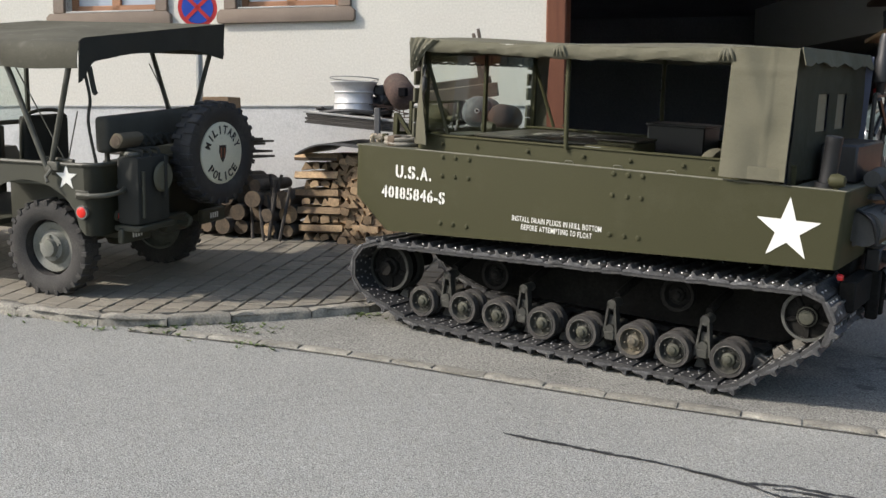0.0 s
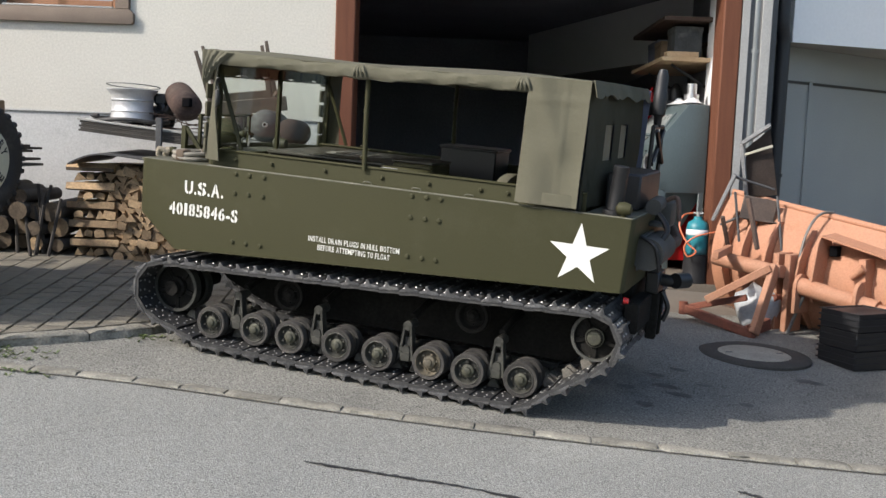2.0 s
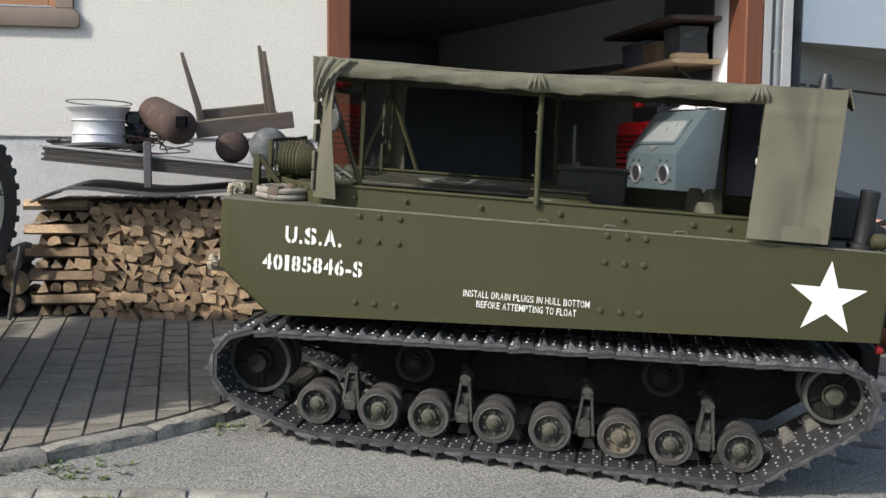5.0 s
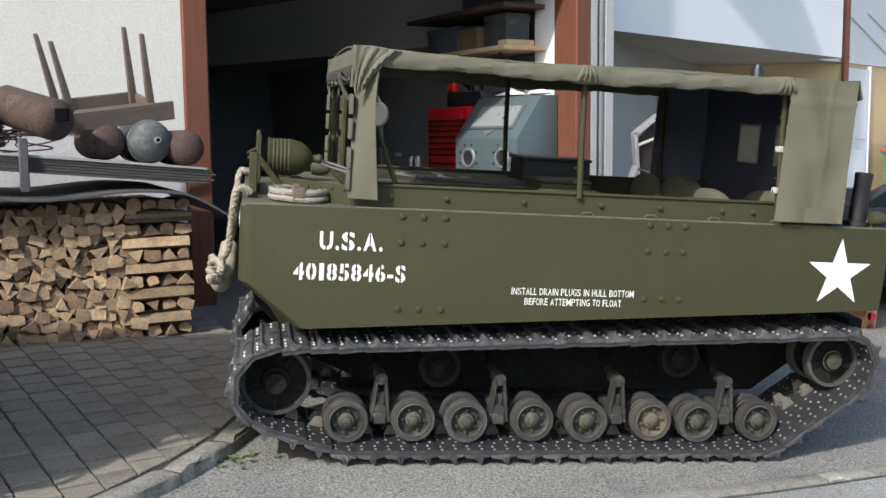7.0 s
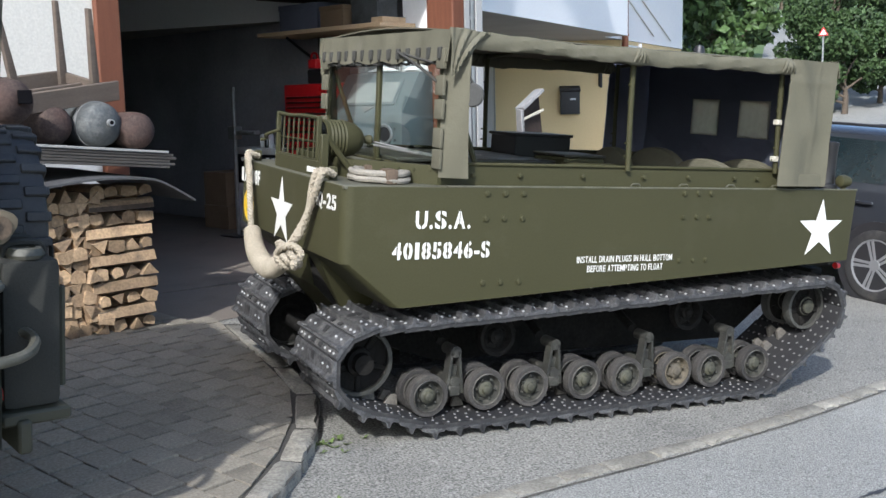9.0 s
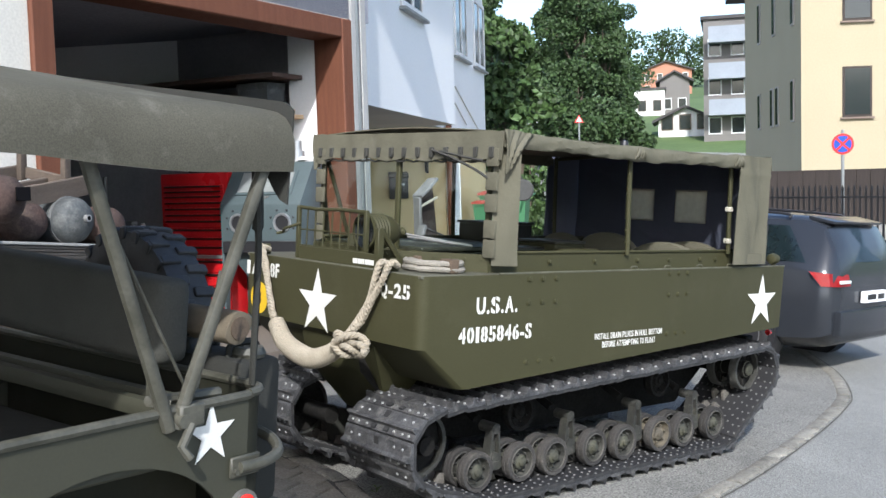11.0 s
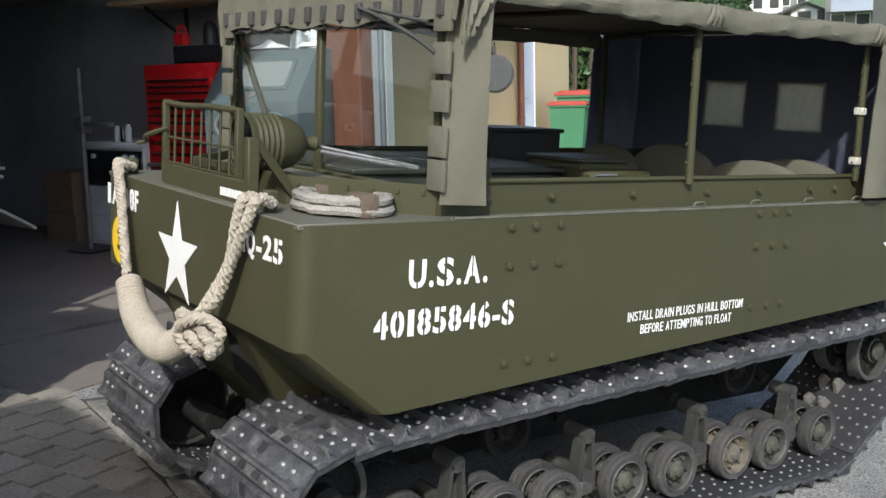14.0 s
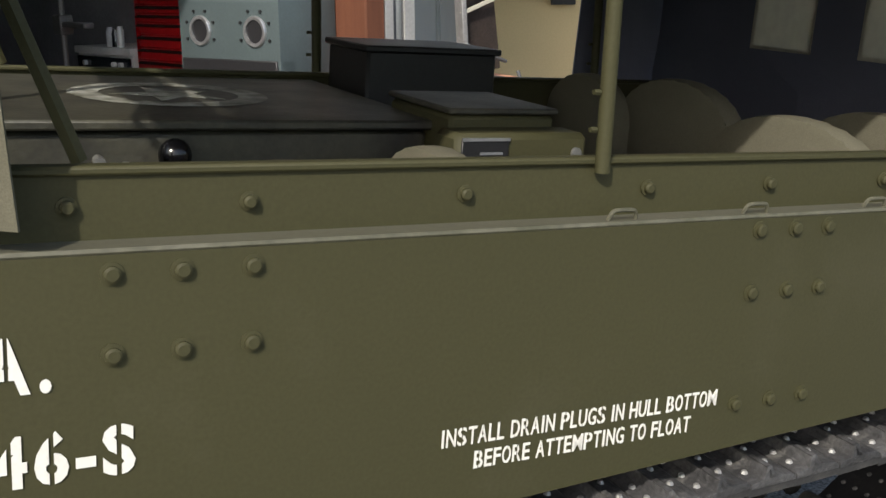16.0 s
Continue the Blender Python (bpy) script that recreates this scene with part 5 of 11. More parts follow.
    tube(b, curve_pts([(-1.085, 0.06, 1.60), (-1.07, 0.03, 1.625), (-1.05, -0.02, 1.60), (-1.02, -0.04, 1.55), (-1.015, -0.045, 1.515)], 5), 0.006, 7)
    part("mirror", b, "dull_tank", car, "round grey wing mirror")


film = bpy.data.materials.new("clear_yellowed_film")
film.use_nodes = True
fn = film.node_tree.nodes
fn.remove(fn["Principled BSDF"])
f_tr, f_tl, f_df, f_a, f_b = fn.new("ShaderNodeBsdfTransparent"), fn.new("ShaderNodeBsdfTranslucent"), fn.new("ShaderNodeBsdfDiffuse"), fn.new("ShaderNodeMixShader"), fn.new("ShaderNodeMixShader")
f_nz, f_rp = fn.new("ShaderNodeTexNoise"), fn.new("ShaderNodeMapRange")
f_nz.inputs["Scale"].default_value = 6
f_rp.inputs["To Min"].default_value, f_rp.inputs["To Max"].default_value = 0.68, 0.92
f_tr.inputs["Color"].default_value = (0.8, 0.77, 0.66, 1)
f_tl.inputs["Color"].default_value = f_df.inputs["Color"].default_value = (0.5, 0.46, 0.37, 1)
f_a.inputs["Fac"].default_value = 0.35
fl = film.node_tree.links
fl.new(f_nz.outputs[0], f_rp.inputs["Value"])
fl.new(f_tl.outputs[0], f_a.inputs[1])
fl.new(f_df.outputs[0], f_a.inputs[2])
fl.new(f_rp.outputs[0], f_b.inputs["Fac"])
fl.new(f_tr.outputs[0], f_b.inputs[1])
fl.new(f_a.outputs[0], f_b.inputs[2])
fl.new(f_b.outputs[0], fn["Material Output"].inputs["Surface"])


def twisted(bm, pts, r, strands=3, turns=14.0, seg=6):
    """A laid rope: strands wound round a line."""
    pts = [Vector(p) for p in pts]
    n = len(pts)
    for k in range(strands):
        out = []
        for i, p in enumerate(pts):
            ax = (pts[min(i + 1, n - 1)] - pts[max(i - 1, 0)]).normalized()
            up = Vector((1, 0, 0)) if abs(ax.x) < 0.8 else Vector((0, 0, 1))
            s = ax.cross(up).normalized()
            u = s.cross(ax)
            a = 2 * math.pi * (k / strands + turns * i / n)
            out.append(p + (s * math.cos(a) + u * math.sin(a)) * r * 0.5)
        tube(bm, out, r * 0.58, seg)


def build_foredeck(car):
    # brush guard in front of the head lamp
    b = bm_()
    lean = lambda y, z: (-1.50 + (z - 1.13) * 0.02, y, z)
    for y in (0.50, 1.07):
        box(b, (-1.512, y - 0.011, 1.122), (-1.490, y + 0.011, 1.385), 0.003)
    tube(b, [(-1.50, 0.49, 1.378), (-1.502, 0.7, 1.382), (-1.498, 0.9, 1.376), (-1.50, 1.08, 1.382)], 0.009, 8)
    for i in range(1, 8):
        tube(b, [lean(0.50 + 0.57 * i / 8, 1.16), lean(0.50 + 0.57 * i / 8, 1.375)], 0.0042, 6)
    for zz in (1.19, 1.27):
        tube(b, [lean(0.50, zz), lean(1.07, zz)], 0.0042, 6)
    tube(b, curve_pts([(-1.50, 1.05, 1.30), (-1.55, 1.12, 1.27), (-1.53, 1.17, 1.25), (-1.55, 1.2, 1.24)], 4), 0.008, 6)
    part("brush_guard", b, "olive", car, "barred steel lamp guard on the foredeck")
    b = bm_()
    box(b, (-1.53, 0.37, 1.122), (-1.515, 1.02, 1.19), 0.003)
    part("tie_plate", b, "olive", car)
    b = bm_()
    for i, w in enumerate((0.02, 0.012, 0.016, 0.018, 0.011, 0.014, 0.017, 0.02, 0.015)):
        box(b, (-1.533, 0.545 - i * 0.0185 - w * 0.45, 1.137), (-1.530, 0.545 - i * 0.0185 + w * 0.45, 1.160))
    part("stencil_bars", b, "white_paint", car, "small white stencil mark", smooth=0)
    for y, h in ((0.37, 0.19), (0.255, 0.06), (1.335, 0.055)):
        b = bm_()
        box(b, (-1.54, y - 0.016, 1.122), (-1.505, y + 0.016, 1.122 + h), 0.004)
        if h > 0.1:
            tube(b, [(-1.51, y, 1.30), (-1.38, y, 1.14)], 0.014, 6)
        part("deck_cleat", b, "olive", car)
    # ribbed head lamp
    lamp = bm_()
    prof = [(0.0, -0.140), (0.018, -0.139), (0.024, -0.128), (0.018, -0.112), (0.018, -0.098), (0.050, -0.078), (0.073, -0.045), (0.083, -0.005)]
    for i in range(5):
        prof += [(0.0875, 0.012 + 0.017 * i), (0.0825, 0.020 + 0.017 * i)]
    prof += [(0.089, 0.100), (0.090, 0.108), (0.081, 0.110)]
    axm = Matrix.Translation((-1.352, 0.575, 1.285)) @ Matrix.Rotation(radians(-90), 4, "Y")
    lathe(lamp, prof, axm, 30)
    hl = part("head_lamp", lamp, "olive", car, "large ribbed olive head lamp")
    b = bm_()
    lathe(b, [(0.0, 0.078), (0.05, 0.088), (0.081, 0.100)], axm, 26)
    part("lens", b, "dark_glass", hl)
    b = bm_()
    cyl(b, (-1.33, 0.575, 1.12), (-1.33, 0.575, 1.19), 0.018)
    lathe(b, [(0.05, 0), (0.05, 0.008), (0.02, 0.02), (0, 0.02)], Matrix.Translation((-1.33, 0.575, 1.18)), 16)
    part("lamp_bracket", b, "olive", hl)
    b = bm_()
    lathe(b, [(0, 0.05), (0.036, 0.045), (0.042, 0.0), (0.03, -0.04), (0, -0.05)], Matrix.Translation((-1.19, 0.98, 1.22)) @ Matrix.Rotation(radians(-90), 4, "Y"), 18)
    part("blackout_lamp", b, "olive_dull", car)
    b = bm_()
    tube(b, [(-1.20, 0.60, 1.275), (-1.02, 0.30, 1.235)], 0.006, 6)
    tube(b, [(-1.21, 0.55, 1.262), (-1.06, 0.24, 1.235)], 0.006, 6)
    part("lamp_cable", b, "grey_steel", car)
    # rope coil with strap (on the deck)
    coil = thing("rope_coil", "coiled off-white rope bound with a brown leather strap on the deck", "rope", CARRIER)
    b = bm_()
    rng = random.Random(2)
    turn = []
    for k, (r, zz) in enumerate(((0.150, 0.014), (0.122, 0.016), (0.096, 0.015), (0.146, 0.040), (0.118, 0.041))):
        turn += [(-1.325 + (r * 0.80 + rng.uniform(-0.004, 0.004)) * math.cos(a), 0.215 + r * math.sin(a), 1.126 + zz + rng.uniform(-0.003, 0.003)) for a in [2 * math.pi * i / 40 for i in range(40)]]
    tube(b, turn, 0.0135, 7)
    part("coil", b, "rope_grey", coil)
    for lo, hi in (((-1.36, 0.055, 1.124), (-1.305, 0.135, 1.188)), ((-1.35, 0.30, 1.15), (-1.29, 0.375, 1.188))):
        b = bm_()
        box(b, lo, hi, 0.010, seg=2)
        part("strap", b, "leather", coil, "brown leather strap")
    # tow rope with a wound fender hanging across the bow
    rope = thing("tow_rope", "pale natural rope with a thick wound fender hung on the bow", "rope", CARRIER)
    X = -1.62
    left = curve_pts([(-1.53, 1.36, 1.15), (-1.585, 1.30, 1.165), (-1.60, 1.24, 1.10), (-1.61, 1.17, 0.98), (X, 1.11, 0.84), (X - 0.01, 1.05, 0.79)], 10)
    right = curve_pts([(-1.53, 0.22, 1.15), (-1.585, 0.20, 1.165), (-1.60, 0.235, 1.09), (-1.61, 0.30, 0.98), (X, 0.36, 0.88), (X - 0.03, 0.42, 0.82)], 10)
    right2 = curve_pts([(-1.53, 0.285, 1.15), (-1.585, 0.275, 1.16), (-1.60, 0.29, 1.09), (-1.60, 0.33, 0.98), (X - 0.01, 0.38, 0.88), (X - 0.04, 0.43, 0.80)], 10)
    left2 = curve_pts([(-1.53, 1.30, 1.15), (-1.59, 1.26, 1.155), (-1.605, 1.20, 1.07), (-1.615, 1.15, 0.95), (X - 0.01, 1.07, 0.82)], 10)
    for ln in (left, right, right2, left2):
        b = bm_()
        twisted(b, ln, 0.0165, 3, 11)
        part("rope_tail", b, "rope", rope)
    b = bm_()
    body = curve_pts([(X - 0.01, 1.05, 0.80), (X - 0.02, 0.955, 0.72), (X - 0.03, 0.82, 0.682), (X - 0.035, 0.68, 0.672), (X - 0.03, 0.56, 0.71), (X - 0.02, 0.46, 0.77)], 44)
    rr = [0.034 + 0.013 * math.sin(math.pi * min(1, (i + 30) / (len(body) + 30))) + 0.004 * abs(math.sin(i * math.pi / 5)) for i in range(len(body))]
    tube(b, body, rr, 18)
    part("fender", b, "rope", rope)
    for k, pts in enumerate(([(0.50, 0.735), (0.42, 0.80), (0.33, 0.83), (0.27, 0.80), (0.30, 0.765), (0.38, 0.775), (0.47, 0.75)],
                             [(0.46, 0.78), (0.40, 0.735), (0.32, 0.745), (0.25, 0.775), (0.26, 0.80), (0.34, 0.79), (0.42, 0.82)],
                             [(0.44, 0.83), (0.37, 0.79), (0.29, 0.76), (0.235, 0.775), (0.25, 0.755), (0.35, 0.74), (0.43, 0.76)])):
        b = bm_()
        loop = curve_pts([(X - 0.05 - 0.025 * math.sin(1.7 * i + k), y, z) for i, (y, z) in enumerate(pts)], 8, True)
        twisted(b, loop + loop[:1], 0.0165, 3, 9)
        part("knot", b, "rope", rope)


def build_well(car):
    """Floor, engine cover, boxes and seats inside the open well."""
    b = bm_()
    box(b, (-1.08, 0.08, 0.76), (1.11, W - 0.08, 0.78))
    part("well_floor", b, "olive_dull", car, smooth=0)
    b = bm_()
    box(b, (-1.08, 0.62, 0.78), (-0.165, 1.385, 1.185), 0.012)
    box(b, (-1.07, 0.60, 1.185), (-0.15, 1.39, 1.205), 0.005)
    hood = part("engine_cover", b, "hood_worn", car, "olive engine cover with faded white star ring")
    b = bm_()
    lathe(b, [(0.15, 0.0016), (0.215, 0.0016)], Matrix.Translation((-0.62, 1.0, 1.2055)), 40)
    part("painted_ring", b, "faded_white", hood, "faded white painted ring", smooth=0)
    b = bm_()
    prism(b, star_poly(0.13, 0.4), 0.0012, Matrix.Translation((-0.62, 1.0, 1.2055)) @ Matrix.Rotation(1.57, 4, "Z"))
    part("painted_star", b, "faded_white", hood, smooth=0)
    b = bm_()
    lathe(b, [(0, 0.030), (0.016, 0.027), (0.028, 0.014), (0.031, 0.0), (0.026, -0.014), (0.010, -0.024), (0.008, -0.07)], Matrix.Translation((-0.70, 0.575, 1.145)) @ YAX, 18)
    part("lever_knob", b, "gloss_black", car, "black gear knob")
    for x, zz, r in ((-0.78, 1.11, 0.016), (-0.83, 1.13, 0.01), (-0.86, 1.10, 0.012), (-0.80, 1.07, 0.014)):
        b = bm_()
        cyl(b, (x, 0.62, zz), (x, 0.585, zz), r, seg=10)
        part("control_knob", b, "grey_steel", car)
    # battery and radio boxes
    b = bm_()
    box(b, (-0.10, 1.12, 0.78), (0.275, 1.40, 1.31), 0.008)
    box(b, (-0.11, 1.11, 1.305), (0.285, 1.41, 1.322), 0.004)
    part("stowage_box", b, "black_paint", car, "black steel stowage box")
    b = bm_()
    box(b, (-0.165, 0.52, 0.78), (0.085, 0.82, 1.228), 0.01)
    box(b, (-0.20, 0.42, 0.78), (0.105, 0.52, 1.205), 0.012)
    bx = part("instrument_box", b, "olive", car, "olive instrument box with data plate")
    b = bm_()
    box(b, (-0.17, 0.515, 1.229), (0.09, 0.825, 1.242), 0.004)
    part("lid", b, "hood_worn", bx, "dark scuffed lid")
    b = bm_()
    box(b, (-0.19, 0.415, 1.125), (-0.085, 0.421, 1.198), 0.002)
    dp = part("data_plate", b, "black_paint", bx, "small black data plate with a pale rim")
    for lo, hi in (((-0.19, 1.192), (-0.085, 1.198)), ((-0.19, 1.125), (-0.085, 1.131)), ((-0.15, 1.165), (-0.10, 1.17)), ((-0.15, 1.155), (-0.10, 1.16)), ((-0.15, 1.145), (-0.11, 1.15))):
        b = bm_()
        box(b, (lo[0], 0.412, lo[1]), (hi[0], 0.4145, hi[1]))
        part("plate_bar", b, "aluminium", dp, smooth=0)
    b = bm_()
    lathe(b, [(0.0, 0.008), (0.012, 0.006), (0.012, 0.0)], Matrix.Translation((0.075, 0.42, 1.165)) @ YAX, 12)
    tube(b, curve_pts([(0.10, 0.43, 1.15), (0.118, 0.415, 1.135), (0.122, 0.41, 1.155)], 4), 0.004, 6)
    part("hook", b, "grey_steel", bx)
    # steering wheel hub and driver's seat
    def seat(x, y, w, tall):
        s = part("seat_back", bm_seat(w, tall), "canvas", car, "padded canvas seat back", m=Matrix.Translation((x, y, 0.80)))
        c = bm_()
        box(c, (-0.36, -w / 2, 0.10), (-0.02, w / 2, 0.20), 0.03, seg=2)
        part("seat_cushion", c, "canvas", s)
    seat(-0.28, 0.335, 0.40, 0.395)
    seat(0.62, 0.36, 0.50, 0.45)
    seat(0.70, 0.86, 0.46, 0.48)
    seat(0.64, 1.20, 0.36, 0.46)
    seat(0.97, 0.42, 0.50, 0.45)
    b = bm_()
    tube(b, [(-0.70 + 0.17 * math.cos(a), 0.33 + 0.17 * math.sin(a), 1.10 + 0.06 * math.cos(a)) for a in [2 * math.pi * i / 28 for i in range(28)]], 0.012, 7, True)
    tube(b, [(-0.70, 0.33, 1.10), (-0.86, 0.33, 0.95)], 0.02, 8)
    part("steering_wheel", b, "black_paint", car)


def bm_seat(w, tall):
    c = bm_()
    poly = [(-w / 2, 0.05)] + [(-w / 2 * math.cos(math.pi * i / 14) ** 1 if False else -w / 2 * math.cos(math.pi * i / 14), tall - 0.13 + 0.13 * math.sin(math.pi * i / 14)) for i in range(15)] + [(w / 2, 0.05)]
    prism(c, poly, 0.07, BACK(-0.035, 0, 0), 0.022)
    return c


def build_stern(car):
    b = bm_()
    cyl(b, (1.43, 0.20, 0.93), (1.43, 0.62, 0.93), 0.085, seg=20)
    box(b, (1.38, 0.2, 0.84), (1.40, 0.58, 1.02), 0.004)
    part("silencer", b, "dull_tank", car, "dull grey exhaust silencer on the stern")
    b = bm_()
    tube(b, curve_pts([(1.44, 0.60, 0.93), (1.50, 0.72, 0.95), (1.46, 0.80, 1.0), (1.40, 0.82, 1.05)], 5), 0.03, 9)
    part("exhaust_pipe", b, "rust", car, "rusty exhaust pipe")
    b = bm_()
    box(b, (1.375, 0.60, 0.66), (1.45, 0.80, 0.78), 0.008)
    cyl(b, (1.44, 0.70, 0.73), (1.53, 0.70, 0.73), 0.035, seg=12)
    cyl(b, (1.53, 0.66, 0.74), (1.58, 0.74, 0.74), 0.045, seg=12)
    part("tow_pintle", b, "black_paint", car, "black tow pintle")
    b = bm_()
    cyl(b, (1.36, 0.085, 0.70), (1.385, 0.085, 0.70), 0.018, 0.015, seg=16)
    part("tail_lamp", b, "tail_glass", car, "small red tail lamp")
    b = bm_()
    lathe(b, [(0, 0), (0.06, 0.0), (0.06, 0.022), (0.042, 0.026), (0.041, 0.05), (0.039, 0.21), (0.041, 0.215), (0.041, 0.245), (0.034, 0.25), (0.0, 0.25)], Matrix.Translation((1.255, 0.115, 1.124)) @ Matrix.Rotation(radians(3), 4, "Y"), 20)
    part("ventilator", b, "black_paint", car, "black ventilator tube on the stern deck")
    b = bm_()
    lathe(b, [(0, 0.045), (0.026, 0.035), (0.036, 0.0), (0.03, -0.03), (0.0, -0.045)], Matrix.Translation((1.315, 0.05, 1.165)) @ Matrix.Rotation(radians(90), 4, "Y"), 16)
    cyl(b, (1.315, 0.05, 1.12), (1.315, 0.05, 1.15), 0.014)
    part("marker_lamp", b, "olive", car, "small olive marker lamp")
    b = bm_()
    box(b, (1.15, 0.36, 1.13), (1.33, 0.98, 1.32), 0.01)
    part("stern_box", b, "black_paint", car, "dark stern stowage box")
    b = bm_()
    cyl(b, (1.40, 0.42, 1.155), (1.40, 0.60, 1.165), 0.042, seg=16)
    lathe(b, [(0.0, 0.0), (0.055, 0.0), (0.055, 0.018), (0.03, 0.024), (0.0, 0.024)], Matrix.Translation((1.40, 0.50, 1.05)), 16)
    box(b, (1.36, 0.62, 1.03), (1.47, 0.80, 1.17), 0.02, seg=2)
    part("capstan", b, "dull_tank", car, "grimy winch gear on the stern")
    for k, (pts, r) in enumerate((([(1.42, 0.44, 1.13), (1.49, 0.40, 1.05), (1.47, 0.36, 0.98), (1.50, 0.33, 0.92)], 0.016), ([(1.40, 0.66, 1.16), (1.49, 0.62, 1.20), (1.52, 0.58, 1.08)], 0.013), ([(1.39, 0.20, 1.02), (1.47, 0.17, 0.98), (1.50, 0.20, 0.86)], 0.010))):
        b = bm_()
        tube(b, curve_pts(pts, 6), r, 8)
        part("hose", b, "rust" if k == 1 else "black_paint", car)
    # tow frame and guard plates under the stern
    for lo, hi, nm in (((1.34, 0.22, 0.50), (1.42, 0.62, 0.66), "stern_plate"), ((1.40, 0.62, 0.40), (1.46, 0.66, 0.66), "tow_bracket"), ((1.40, 0.76, 0.40), (1.46, 0.80, 0.66), "tow_bracket")):
        b = bm_()
        box(b, lo, hi, 0.008)
        part(nm, b, "grimy_black", car)
    b = bm_()
    tube(b, curve_pts([(1.46, 0.70, 0.66), (1.50, 0.70, 0.58), (1.48, 0.70, 0.50)], 4), 0.014, 8)
    part("tow_pin", b, "black_paint", car)
    # rack of crossed bars behind the canvas
    z0, z1 = 1.13, 1.56
    for a, c in (((1.24, 1.08, z0), (1.24, 1.08, z1)), ((1.24, 1.42, z0), (1.24, 1.42, z1)), ((1.24, 1.08, z1), (1.24, 1.42, z1)), ((1.25, 1.10, 1.34), (1.25, 1.41, 1.54)), ((1.26, 1.41, 1.34), (1.26, 1.10, 1.54))):
        b = bm_()
        tube(b, [a, c], 0.014, 6)
        part("rack_bar", b, "black_paint", car, "dark bar of the stern rack")
    b = bm_()
    lathe(b, [(0.0, 0.0), (0.022, 0.0), (0.026, 0.06), (0.040, 0.075), (0.042, 0.20), (0.036, 0.215), (0.036, 0.30), (0.024, 0.34), (0.0, 0.345)], Matrix.Translation((1.24, 1.20, z1)), 18)
    part("breather", b, "black_paint", car, "tall grey breather on the stern rack")


build_carrier()

# ---- the open field car parked on the pavement ----
JEEP = pose(-2.875, -0.925, 0.198, 3.4, 2.8, 13.5)
JW = 1.44


def lug_tyre(r, w, n=26):
    """A bar-tread tyre about the x axis."""
    bm = bm_()
    xm = Matrix(((0, 0, 1, 0), (0, 1, 0, 0), (-1, 0, 0, 0), (0, 0, 0, 1)))
    h = w / 2
    lathe(bm, [(r * 0.58, -h * 0.7), (r * 0.70, -h), (r * 0.86, -h * 1.04), (r * 0.945, -h * 0.92), (r * 0.965, -h * 0.5), (r * 0.965, h * 0.5), (r * 0.945, h * 0.92), (r * 0.86, h * 1.04), (r * 0.70, h), (r * 0.58, h * 0.7)], xm, 52, True)
    for i in range(n):
        for s in (-1, 1):
            a = 2 * math.pi * (i + (0.5 if s > 0 else 0)) / n
            m = Matrix.Rotation(a, 4, "X") @ Matrix.Translation((0, 0, r * 0.962))
            box(bm, (0.004 if s > 0 else -h * 0.98, -0.017, -0.012), (h * 0.98 if s > 0 else -0.004, 0.017, r * 0.030), 0.004, m)
            m2 = Matrix.Rotation(a, 4, "X") @ Matrix.Translation((s * h * 1.0, 0, r * 0.90))
            box(bm, (-0.006, -0.015, -0.010), (0.006, 0.015, 0.030), 0.003, m2)
    return bm


def jeep_wheel(parent, name, c, spin, mat, side):
    d = bm_()
    s = side
    xm = Matrix(((0, 0, s, 0), (0, 1, 0, 0), (-s, 0, 0, 0), (0, 0, 0, 1)))
    lathe(d, [(0.186, -0.070), (0.204, -0.066), (0.204, -0.054), (0.184, -0.046), (0.176, -0.012), (0.166, 0.006), (0.140, 0.000), (0.118, -0.010), (0.098, 0.004), (0.090, 0.028), (0.070, 0.030), (0.060, 0.034), (0.056, 0.066), (0.034, 0.072), (0, 0.072)], xm @ Matrix.Scale(-1, 4, (0, 0, 1)), 32)
    for i in range(5):
        a = 2 * math.pi * i / 5
        cyl(d, (-s * 0.02, 0.076 * math.cos(a), 0.076 * math.sin(a)), (-s * 0.045, 0.076 * math.cos(a), 0.076 * math.sin(a)), 0.010, seg=6)
    w = part(name, d, mat, parent, "dusty steel wheel", m=Matrix.Translation(c) @ Matrix.Rotation(radians(90), 4, "Z") @ Matrix.Rotation(spin, 4, "X"))
    part("tyre", solid("tyre", lug_tyre(0.325, 0.14, 24), "tyre_dusty"), None, w, "bar-tread tyre")
    return w


